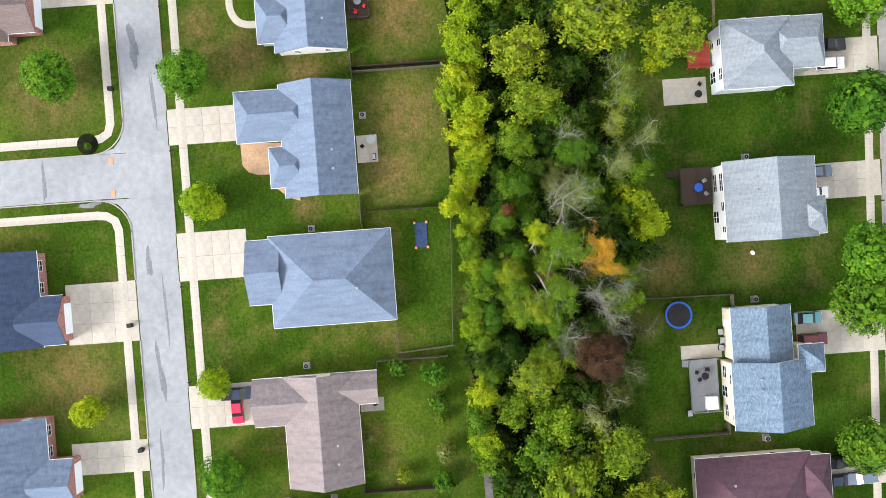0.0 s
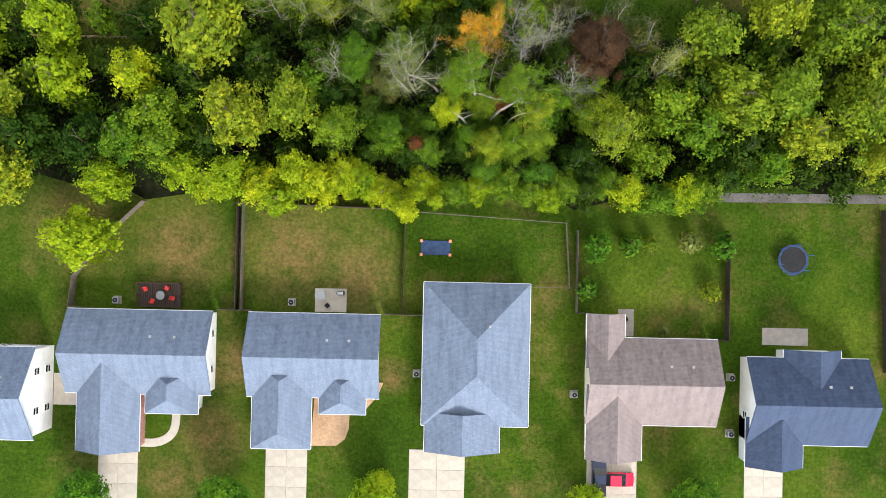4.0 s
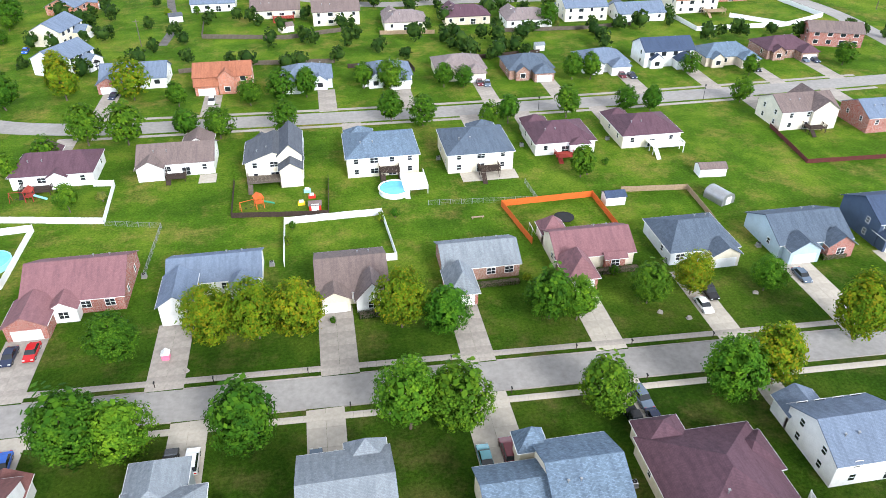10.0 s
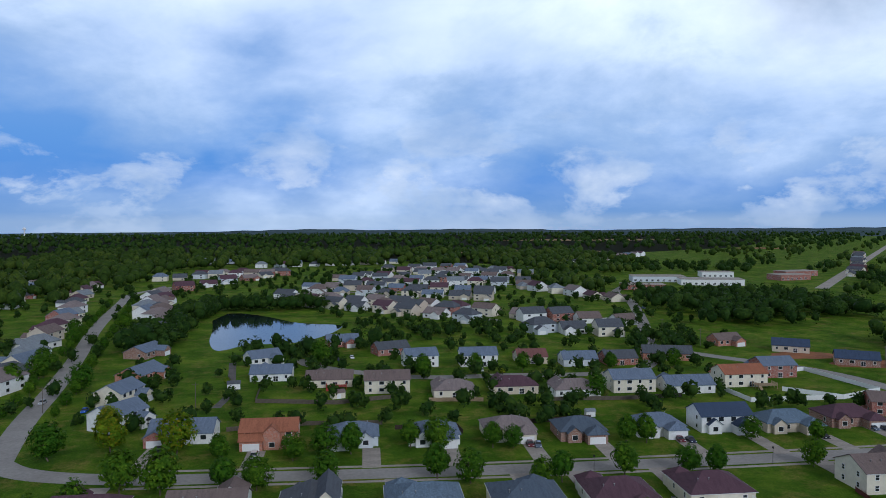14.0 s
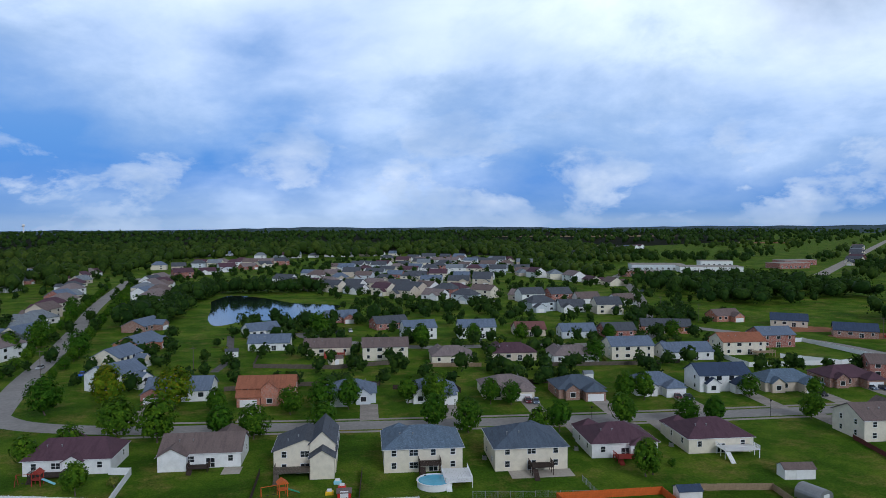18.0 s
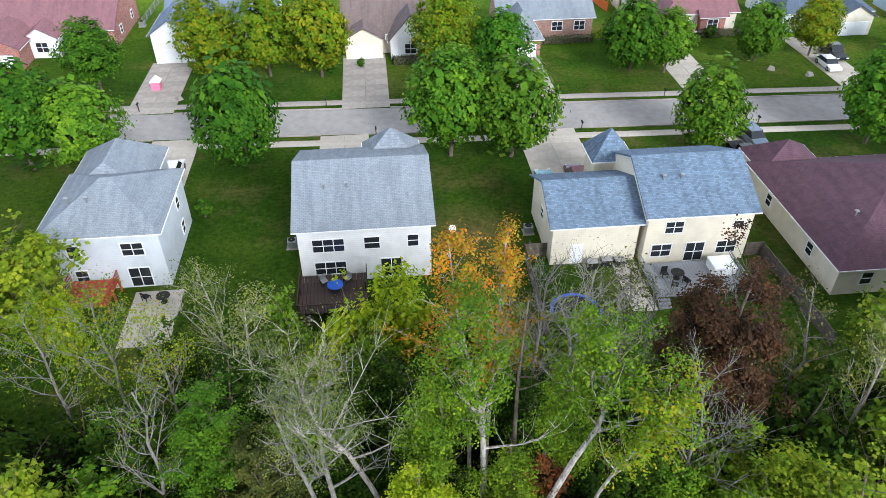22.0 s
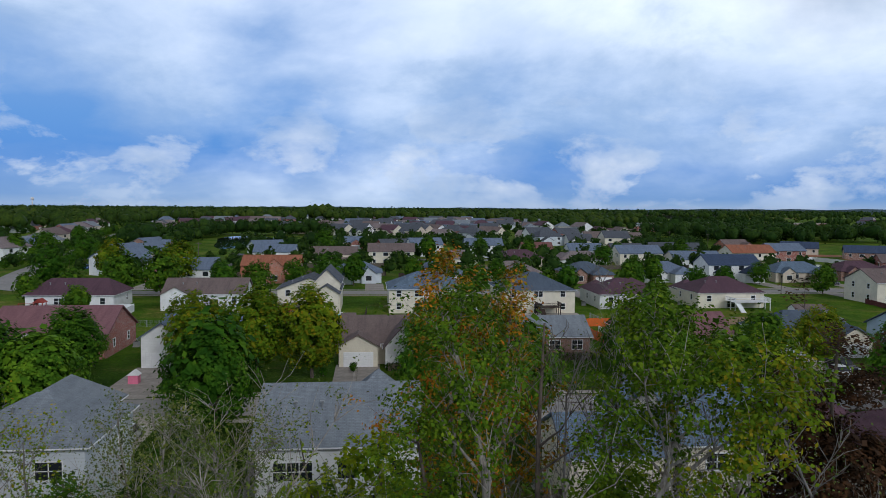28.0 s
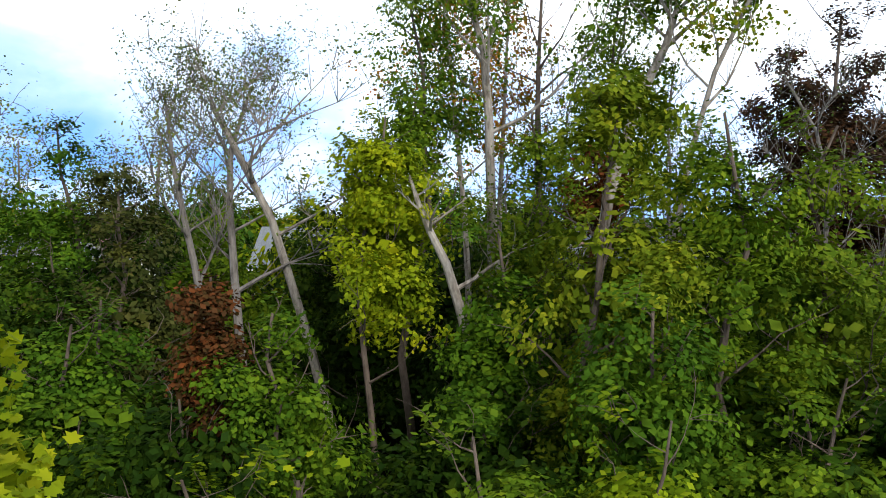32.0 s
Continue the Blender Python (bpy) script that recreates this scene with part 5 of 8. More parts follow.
ranch(-35, 165.2, 180, 17.4, 11, 3.4, "roof_brown", "side_white", "white house with grey-brown roof", rise=2.8, wings=[(-4, -7.4, 7, 6, 3.2, "y", 2.0, 0.0), (5.6, 5.6, 6.0, 3.6, 3.4, "y", 1.7, 0.0)], seed=26)
ranch(-11.8, 159.4, 180, 13.2, 11.6, 5.0, "roof_char", "side_cream", "cream two-storey house with steep dark gables", axis="y", rise=2.4, storeys=2, wings=[(3.2, -7.4, 6.4, 5, 3.2, "y", 2.2, 0.0), (-3.8, -0.4, 5.4, 13.4, 6.6, "y", 2.6, 0.0), (-3.9, 7.6, 5.0, 4.4, 4.6, "y", 1.6, 0.0)], seed=27)
ranch(13.6, 158.6, 180, 17, 14, 5.2, "roof_bluegrey", "side_cream", "cream house with blue-grey hipped roof and a rear deck", inset=0.9, rise=3.0, storeys=2, wings=[(4.6, -8.4, 6.8, 5, 4.4, "y", 2.0, 0.9)], seed=28)
ranch(37, 157.4, 180, 16, 15, 5.0, "roof_steel", "side_cream", "cream house with slate hipped roof", inset=0.95, rise=3.2, storeys=2, wings=[(-3.6, -8.8, 6.8, 5, 4.2, "y", 2.0, 0.9)], seed=29)
ranch(60.2, 162.2, 180, 15.6, 13, 3.4, "roof_mauve", "side_white", "white house with red-brown hipped roof", inset=0.9, rise=2.9, wings=[(4.2, -7.6, 6.4, 5, 3.2, "y", 1.9, 0.9), (-3.4, 6.8, 5, 2, 3.2, "y", 1.3, 0.9)], seed=30)
ranch(83.5, 162.6, 180, 15.8, 13, 3.6, "roof_mauve", "side_cream", "cream house with dark mauve roof and raised white deck", inset=0.9, rise=3.0, wings=[(4.4, -7.6, 6.4, 5, 3.2, "y", 1.9, 0.9)], seed=31)
ranch(130, 165.4, 180, 16.4, 12, 5.3, "roof_brown", "side_cream", "cream two-storey house with brown roof", rise=2.8, storeys=2, wings=[(-4, 0.6, 7.4, 12.6, 5.6, "y", 2.6, 0.0)], seed=32)
ranch(151.5, 160, 180, 15, 12, 4.4, "roof_slate", "brick_red", "red brick house with slate roof and white porch", rise=2.9, storeys=1, seed=33)
# north street, fronts to the viewer
ranch(-55, 225.6, 0, 19, 11.4, 3.4, "roof_slate", "side_white", "white house with grey roof and brick front", rise=3.1, wings=[(-6.6, -6.4, 6.6, 4, 3.1, "y", 1.8, 0.0, "brick_red")], seed=34)
ranch(-28, 217.8, 0, 16.6, 10.4, 5.2, "roof_rust", "brick_orange", "orange brick two-storey house with rust roof", rise=2.6, storeys=2, wings=[(-4.8, -5.2, 6.6, 3.0, 3.2, "x", 1.5, 0.0), (1.2, -5.0, 4.8, 2.6, 5.2, "y", 2.0, 0.0)], seed=35)
for hx, hy, hw, hd, rf, wl2, lb, wing, st in (
        (-3.2, 217.6, 15, 12, "roof_slate", "side_palegrey", "grey house with slate hipped roof", -3.8, 1), (21, 216.2, 15.4, 12, "roof_slate", "side_white", "white house with grey-blue roof", 3.6, 1),
        (44.8, 218.6, 15.6, 13, "roof_taupe", "side_cream", "cream house with taupe hipped roof", 3.8, 1), (66.6, 215.6, 14.4, 13, "roof_steel", "brick_brown", "brick house with slate hipped roof", 3.2, 1),
        (92, 216.6, 15.4, 12, "roof_slate", "side_white", "white house with slate roof and dormer", 3.6, 1), (114.2, 218, 17, 11, "roof_navy", "side_white", "white two-storey house with navy roof", 4.6, 2),
        (135, 215.6, 17.6, 11, "roof_bluegrey", "side_beige", "beige house with blue-grey roof and stone front", 5.2, 1), (158.6, 219.4, 17, 12, "roof_mauve", "brick_brown", "brick house with dark mauve roof", 5.0, 1)):
    ranch(hx, hy, 0, hw, hd, 3.2 if st == 1 else 5.3, rf, wl2, lb, inset=0.9 if st == 1 else 0.0, rise=2.8, storeys=st, wings=[(wing, -hd / 2 - 1.4, 6.2, 4.4, 3.1, "y", 1.9, 0.5), (-wing, -hd / 2 - 0.4, 4.2, 2.2, 3.1, "y", 1.6, 0.0)], seed=int(hx) + 100)
ranch(183, 227, -20, 18, 11, 5.0, "roof_brown", "brick_red", "red brick two-storey house with brown roof", rise=2.4, storeys=2, seed=43)
# next street north, backs to the viewer
for hx, hy, hw, hd, rf, wl2, lb, st, ins in (
        (-39, 309, 17, 12, "roof_slate", "side_white", "white house with slate roof and hedge", 1, 0.0), (-14, 294.6, 18.6, 11, "roof_brown", "side_cream", "cream house with brown roof and red deck", 1, 0.0),
        (9, 281.8, 17.6, 11, "roof_brown", "side_cream", "cream two-storey house with brown roof", 2, 0.0), (34.2, 271.6, 16, 12, "roof_taupe", "side_cream", "cream house with brown hipped roof", 1, 0.9),
        (58.4, 275.2, 17.6, 12, "roof_mauve", "side_beige", "beige house with red-brown roof", 1, 0.9), (80.6, 267, 17.6, 12, "roof_taupe", "side_white", "white house with taupe hipped roof", 1, 0.9),
        (104.8, 272.4, 17, 12, "roof_slate", "side_cream", "cream two-storey house with slate roof", 2, 0.0), (126, 268, 19, 12, "roof_slate", "side_white", "white house with slate-grey roof", 1, 0.0),
        (152.6, 276, 18, 12, "roof_rust", "side_cream", "cream two-storey house with orange roof", 2, 0.0), (175.6, 290, 15, 12, "roof_slate", "brick_red", "red brick two-storey house with slate roof", 2, 0.0)):
    ranch(hx, hy, 180, hw, hd, 3.3 if st == 1 else 5.3, rf, wl2, lb, inset=ins, rise=2.8, storeys=st, wings=[(4.4, -hd / 2 - 1.6, 6.2, 5, 3.1, "y", 1.9, 0.0)], seed=int(hx) + 200)
# west street and round the pond
for hx, hy, tn, hw, hd, rf, wl2, lb, st in (
        (-80, 242, 60, 15, 11, "roof_slate", "side_white", "white two-storey house with slate roof", 2), (-90, 274, 75, 15, 11, "roof_slate", "side_cream", "cream two-storey house with slate roof", 2), (-95, 316, 75, 19, 12, "roof_slate", "brick_orange", "brick house with slate roof", 1),
        (-109, 369, 75, 18, 12, "roof_slate", "brick_brown", "brown house with slate roof", 1), (-121, 432, 75, 15, 12, "roof_char", "brick_red", "dark red two-storey house", 2), (-48, 345, 30, 15, 11, "roof_slate", "side_white", "white house with slate roof", 1),
        (-12, 387, 10, 17, 11, "roof_slate", "brick_red", "brick house with grey roof", 1), (13, 361, 200, 17, 11, "roof_char", "brick_red", "red brick house with dark roof", 1), (25.6, 329, 190, 15, 11, "roof_slate", "side_white", "white two-storey house with slate roof", 2),
        (52.6, 328, 180, 17, 11, "roof_slate", "side_white", "white two-storey house with grey roof", 2), (78.4, 331, 180, 14, 11, "roof_redbrown", "side_beige", "beige house with rose roof", 1), (99, 323, 180, 16, 11, "roof_slate", "side_palegrey", "grey house with slate roof", 1),
        (118.6, 323, 180, 15, 11, "roof_char", "brick_red", "brick house with dark roof", 1), (146, 332, 165, 23, 12, "roof_char", "brick_orange", "long brick house with dark roof", 1), (193, 365, 10, 15, 10, "roof_brown", "brick_orange", "low orange brick bungalow with brown roof", 1),
        (217, 343, 150, 17, 12, "roof_navy", "side_beige", "unfinished house with bare sheathing and navy roof", 1), (227, 307, 150, 18, 11, "roof_navy", "brick_brown", "unfinished brick house with navy roof", 1)):
    ranch(hx, hy, tn, hw, hd, 3.3 if st == 1 else 5.3, rf, wl2, lb, rise=2.9, storeys=st, wings=[(3.6, -hd / 2 - 1.6, 6, 5, 3.1, "y", 1.9, 0.0)], seed=int(hx) + 300, vents=0)

# far estate, simpler houses along its streets
WALLS = ["side_white", "side_cream", "side_white", "side_palegrey", "brick_red", "side_white", "side_cream", "side_beige"]
TOPS = ["roof_char", "roof_slate", "roof_brown", "roof_taupe", "roof_char", "roof_char", "roof_mauve", "roof_grey"]
WORD = {"side_white": "white", "side_cream": "cream", "side_palegrey": "pale grey", "brick_red": "red brick", "side_beige": "beige", "brick_brown": "brown brick", "side_yellow": "yellow"}
TWORD = {"roof_grey": "grey", "roof_slate": "slate", "roof_brown": "brown", "roof_taupe": "taupe", "roof_char": "charcoal", "roof_mauve": "mauve", "roof_rust": "rust-red"}


def far_house(x, y, turn, k, two):
    r = random.Random(k * 31 + 5)
    wl3, tp = WALLS[r.randrange(8)], TOPS[r.randrange(8)]
    w, d, h = r.uniform(14.5, 18.5), r.uniform(10.5, 13), 5.6 if two else 3.4
    vols = [(0, 0, w, d, h, "x", 0.3 * d, r.choice((0, 0, 0.8))), (r.choice((-1, 1)) * w * 0.27, -d / 2 - 1.4, w * 0.4, 4.6, min(h, 3.4), "y", 1.9, 0.0)]
    op = []
    for s in range(2 if two else 1):
        for u in ((-0.25, 0.25) if y < 650 else (0.2,)):
            op += [("w", 0, "b", u * w, 0.9 + 2.7 * s, 1.8, 1.3)]
        op += [("w", 0, "f", -0.3 * w if vols[1][0] > 0 else 0.3 * w, 0.9 + 2.7 * s, 1.8, 1.3)]
    op.append(("g", 1, "f", 0, 0.02, 4.2, 2.15))
    house(x, y, turn, vols, wl3, tp, "far %s%s house with %s roof" % ("two-storey " if two else "", WORD[wl3], TWORD[tp]), op, gutters=False, vents=0, joined=True)


def far_row(x0, y0, x1, y1, n, turn, seed, sway=6.0):
    r = random.Random(seed)
    for i in range(n):
        t = (i + 0.5) / n
        far_house(x0 + (x1 - x0) * t + r.uniform(-2, 2), y0 + (y1 - y0) * t + math.sin(t * 3.1) * sway + r.uniform(-3, 3), turn + r.uniform(-12, 12), seed * 50 + i, r.random() < 0.5)


far_row(-74, 622, 96, 492, 9, 140, 1)
far_row(-70, 590, 78, 462, 8, -40, 2)
far_row(-60, 712, 120, 640, 9, 160, 3)
far_row(-50, 668, 110, 590, 8, -20, 4)
far_row(-40, 812, 180, 740, 10, 165, 5)
far_row(-30, 768, 170, 700, 9, -15, 6)
far_row(40, 905, 200, 820, 8, 160, 7)
far_row(60, 990, 220, 900, 8, -20, 8)
far_row(150, 700, 210, 560, 6, 100, 9, 0)
far_row(102, 470, 172, 440, 4, 190, 10)
far_row(96, 420, 150, 395, 3, 10, 11)
far_row(-140, 285, -215, 560, 11, -105, 12, 0)
far_row(-128, 465, -182, 660, 8, 75, 13, 0)
far_row(-225, 580, -275, 760, 6, -100, 14, 0)
far_row(-272, 575, -345, 800, 7, 75, 26, 0)
far_row(-150, 500, -192, 700, 6, 75, 27, 0)
far_row(-200, 865, -100, 940, 5, 170, 28)
far_row(-240, 830, -90, 900, 8, 180, 15)
far_row(-180, 690, -110, 880, 5, 30, 16)
far_row(-160, 1040, 60, 1120, 9, 170, 17)
far_row(260, 960, 520, 1300, 12, 120, 18, 0)
far_row(560, 760, 900, 1220, 12, -55, 19, 0)
far_row(600, 700, 960, 1160, 10, -55, 20, 0)
far_row(-420, 1100, -200, 1160, 8, 0, 21)
far_row(-185, 300, -250, 480, 6, 75, 22, 0)
far_row(-20, 560, 120, 470, 6, 140, 23)
far_row(-10, 860, 150, 790, 7, -20, 24)
far_row(20, 950, 180, 880, 7, 160, 25)


def shop(x, y, w, d, h, turn, wall, label):
    s = thing("commercial_building", at(x, y, 0, turn), label, "building", "far commercial buildings")
    part("wall", Geo().box(-w / 2, -d / 2, 0, w / 2, d / 2, h), wall, s)
    part("roof", Geo().box(-w / 2 - 0.3, -d / 2 - 0.3, h, w / 2 + 0.3, d / 2 + 0.3, h + 0.4, 0.1), M["concrete_grey"], s, "flat pale roof")
    for k in range(int(w / 6)):
        fr, pn = window_pair(2.4, 2.0)
        win = place("window", fr, s, pose(-w / 2 + (k + 0.5) * 6, -d / 2, 0.8))
        place("pane", pn, win)


shop(268, 668, 40, 20, 5, -10, M["brick_red"], "low red-fronted far commercial building with pale roof")
shop(356, 706, 62, 26, 6, -15, M["side_white"], "low white far commercial building")
shop(318, 752, 56, 26, 6, -12, M["side_palegrey"], "low pale grey far warehouse")
shop(410, 800, 36, 20, 6, -12, M["side_white"], "low white far warehouse")
shop(470, 750, 40, 22, 6, 10, M["brick_red"], "low red brick far school block")
shop(510, 800, 46, 20, 6, 10, M["brick_red"], "low red brick far school block")


# ---- street trees ----
MAPLE = [maple(10 + i, 9.6, 3.9, "leaf_maple") for i in range(3)]
MAPLE_DEEP = [maple(20 + i, 9.4, 4.0, "leaf_deep") for i in range(3)]
MAPLE_GOLD = [maple(30 + i, 9.8, 3.8, "leaf_gold") for i in range(3)]
MAPLE_LIME = [maple(40 + i, 6.8, 3.0, "leaf_lime", 240, 20, 0.24, 300, 0.6) for i in range(2)]
FAR_OF = {id(MAPLE): [maple(15 + i, 9.2, 3.9, "leaf_deep", 190, 11, 0.46, 200, 1.0) for i in range(2)], id(MAPLE_DEEP): [maple(25 + i, 9.0, 4.0, "leaf_deep", 190, 11, 0.46, 200, 1.0) for i in range(2)], id(MAPLE_GOLD): [maple(35 + i, 9.6, 3.8, "leaf_gold", 190, 11, 0.46, 200, 1.0) for i in range(2)]}


def street_tree(kind, i, x, y, s, label):
    kind = FAR_OF[id(kind)] if y > 105 else kind
    plant("maple_tree", kind[i % len(kind)], x, y, label, "tree", "street trees", turn=i * 67.0, s=s * (1.0 if y < 0 else 1.27 if y < 80 else 1.16 if y < 130 else 1.18))


G1, G2, G3 = "round green maple beside the sidewalk", "dense dark green maple on a lawn", "maple turning gold and orange on a front lawn"
for i, (x, y, s) in enumerate(((-26.6, -31.2, 0.95), (-7.2, -31.0, 1.0), (-6.2, -29.2, 0.75), (22.0, -31.2, 0.85), (36.5, -30.8, 0.85), (-46, -31, 0.85), (-27.9, -51.6, 1.0))):
    street_tree(MAPLE_LIME if i in (1, 2, 3) else MAPLE, i, x, y, s * 1.1, G1)
street_tree(MAPLE_LIME, 1, 24.5, -51.5, 0.9, "thin yellow-green tree on a lawn")
for i, (x, y, s) in enumerate(((-55.6, 72.4, 0.85), (-37.8, 73.4, 1.12), (-14.4, 72.0, 1.05), (9.0, 71.6, 1.1), (15.9, 70.8, 1.05), (38.4, 70.2, 0.9), (58.1, 69.5, 1.02))):
    street_tree(MAPLE_DEEP if i % 3 else MAPLE, i, x, y, s, G2)
street_tree(MAPLE, 1, -31.4, 73.4, 0.95, G1)
street_tree(MAPLE_GOLD, 2, 66.2, 71.2, 1.05, G3)
for i, (x, y, s) in enumerate(((-21.5, 96.6, 1.05), (-13.6, 96.2, 1.12), (-6.4, 95.2, 1.15), (10.8, 95.0, 1.1), (64.6, 95.2, 0.85), (86.5, 78.5, 1.15))):
    street_tree(MAPLE_GOLD, i, x, y, s, G3)
for i, (x, y, s) in enumerate(((-36.1, 94.2, 0.95), (18.2, 92.6, 0.95), (36.7, 92.8, 1.0), (41.4, 91.6, 0.85), (55.6, 94.0, 0.85), (78.8, 94.0, 0.75), (-66, 94, 1.0))):
    street_tree(MAPLE if i % 2 else MAPLE_DEEP, i, x, y, s, G2)
for i, (x, y, s) in enumerate(((-59.7, 180.6, 1.15), (-49.6, 179.4, 1.15), (-34.7, 180.6, 0.85), (-26.5, 179.4, 0.9), (19.1, 182.6, 0.95), (27.4, 178.6, 0.9), (67.7, 177.6, 0.95), (44.8, 175.4, 0.7), (50.6, 176.4, 0.85), (86, 179, 0.75), (93, 178, 0.8), (-9.6, 182, 0.85),
                                (-72.4, 162, 0.8), (-66.4, 169, 0.8), (-56, 146, 0.7), (122, 180, 0.75), (60, 143, 0.85))):
    street_tree((MAPLE_DEEP, MAPLE, MAPLE_DEEP)[i % 3], i, x, y, s, G2)
for i, (x, y, s) in enumerate(((-3.6, 205, 0.95), (-11, 204, 0.95), (13.6, 209, 0.85), (21.6, 206, 1.0), (38, 206, 0.8), (44, 205, 0.7), (-73, 214, 1.2), (-53.6, 211, 1.2), (84.6, 205, 0.9), (-19.6, 201, 0.8), (79, 206, 0.9), (118, 205, 0.7), (136, 200, 0.7), (172, 204, 0.8), (-40, 203, 0.8),
                                (-88, 209, 1.1), (-80, 232, 0.9), (-112, 296, 1.1), (-140, 300, 1.1), (-146, 343, 1.0), (-146, 455, 1.2), (-138, 320, 1.1), (-155, 400, 1.1), (-170, 440, 1.0), (25, 300, 1.1), (-20, 335, 1.2), (48, 305, 1.0), (88, 262, 0.9), (70, 310, 0.9), (140, 310, 0.9), (110, 308, 0.8))):
    street_tree((MAPLE_GOLD if i in (6, 7, 16) else (MAPLE, MAPLE_DEEP)[i % 2]), i, x, y, s, G3 if i in (6, 7, 16) else G2)

for i in range(22):
    t = i / 21
    for sx in (-8, 9):
        street_tree((MAPLE, MAPLE_DEEP)[i % 2], i, -114 - 84 * t + sx + (i % 3), 255 + 350 * t, 0.46 + 0.09 * (i % 3), "green tree along a far street")

# ---- the wood ----
# each kind: meshes, then the height and crown radius that they are built with
WOOD_OLIVE = [open_tree(50 + i, 14.0, 5.2, "leaf_olive", "bark", 13, 3, 13, 0.28, 0.33, 0.2, 0.2, lobes=40) for i in range(3)]
WOOD_LIME = [open_tree(60 + i, 9.5, 4.0, "leaf_lime", "bark", 10, 2, 13, 0.25, 0.28, 0.1, 0.12, lobes=32) for i in range(3)]
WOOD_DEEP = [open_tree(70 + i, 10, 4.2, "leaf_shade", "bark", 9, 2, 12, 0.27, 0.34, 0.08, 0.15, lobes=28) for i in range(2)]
WOOD_GREEN = [open_tree(80 + i, 11, 4.3, "leaf_wood", "bark", 10, 2, 13, 0.27, 0.33, 0.1, 0.16, lobes=32) for i in range(3)]
WOOD_DULL = [open_tree(75 + i, 14.0, 4.0, "leaf_dull", "bark_grey", 14, 9, 9, 0.34, 0.17, 0.2, 0.17, up=0.8, lobes=14) for i in range(2)]
WOOD_SAGE = [open_tree(90 + i, 14, 4.6, "leaf_sage", "bark_pale", 14, 12, 12, 0.42, 0.14, 0.3, 0.2, up=0.75) for i in range(2)]
WOOD_BARE = [open_tree(100 + i, 16, 4.0, "leaf_sage", "bark_grey", 18, 20, 1, 0.5, 0.12, 0.3, 0.14, up=0.95) for i in range(2)]
FINE_OLIVE = [open_tree(55, 14.0, 5.2, "leaf_olive", "bark", 14, 5, 24, 0.26, 0.21, 0.2, 0.2, lobes=38)]
FINE_LIME = [open_tree(65, 9.5, 4.0, "leaf_lime", "bark", 10, 3, 26, 0.22, 0.18, 0.1, 0.12, lobes=30)]
FINE_GREEN = [open_tree(85 + i, 11, 4.3, "leaf_wood", "bark", 11, 3, 26, 0.24, 0.2, 0.1, 0.16, lobes=34) for i in range(2)]
FINE_DEEP = [open_tree(73, 10, 4.2, "leaf_shade", "bark", 10, 3, 26, 0.24, 0.2, 0.08, 0.15, lobes=32)]
WOOD_THIN = [open_tree(105 + i, 13, 4.0, "leaf_gold", "bark_grey", 15, 14, 9, 0.36, 0.13, 0.28, 0.13, up=0.9) for i in range(2)]
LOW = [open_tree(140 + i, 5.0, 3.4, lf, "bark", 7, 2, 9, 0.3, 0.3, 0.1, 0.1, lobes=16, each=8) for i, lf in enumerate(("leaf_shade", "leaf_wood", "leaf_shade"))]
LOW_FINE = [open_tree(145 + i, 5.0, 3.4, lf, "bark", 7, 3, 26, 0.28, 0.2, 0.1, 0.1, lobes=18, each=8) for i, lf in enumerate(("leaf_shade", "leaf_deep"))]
LB = {"u": (WOOD_DULL, None, 14.0, 4.0, "dull brown-green tree thinning in autumn"), "o": (WOOD_OLIVE, FINE_OLIVE, 14.0, 4.7, "tall olive-green tree in a dense wood"), "l": (WOOD_LIME, FINE_LIME, 9.5, 4.0, "bright yellow-green tree at the edge of a wood"),
      "d": (WOOD_DEEP, FINE_DEEP, 10.0, 4.2, "dark green tree in a dense wood"), "g": (WOOD_GREEN, FINE_GREEN, 11.0, 4.3, "leafy green tree in a dense wood"), "s": (WOOD_SAGE, None, 14.0, 4.6, "thin pale tree with sparse grey-green leaves"),
      "b": (WOOD_BARE, None, 16.0, 4.0, "bare grey tree with fine twigs"), "a": (WOOD_THIN, None, 13.0, 4.0, "thin grey-twigged tree with a few yellow leaves"), "w": (LOW, LOW_FINE, 5.0, 3.4, "low dark bushy tree under the wood")}
_n = [0]


def wood(kind, x, y, radius, height):
    _n[0] += 1
    k = _n[0]
    coarse, fine, h0, r0, label = LB[kind]
    kinds = fine if fine and -13 < x < 26 and y < 33 else coarse
    sx = radius / r0
    plant("tree", kinds[k % len(kinds)], x, y, label, "tree", "trees of the wood", turn=k * 83.0, s=sx, sz=height / h0 / sx, wide=1.0 + 0.13 * math.sin(k * 2.3))


def wood_row(kinds, pts):
    for kd, (x, y, radius, height) in zip(kinds, pts):
        wood(kd, x, y, radius, height)


# north edge, beside the gardens
wood_row("ooassl", ((-27, 43.4, 5.2, 12.5), (-30, 31, 6.8, 13.5), (-17, 34.5, 4, 13.5), (-11.8, 38.4, 3.4, 12), (-7.5, 32.5, 4.2, 13), (1.8, 37.6, 3.6, 10.5)))
wood_row("bbbuuooo", ((10.7, 31, 3, 16.5), (14.5, 29.4, 3.8, 16), (17.4, 32.6, 3.2, 13.5), (23.6, 33.4, 3.2, 12.5), (27, 31, 3.4, 13), (35, 30.2, 5.2, 14), (44.2, 35.4, 5.1, 14.5), (50.8, 31.6, 4.4, 13)))
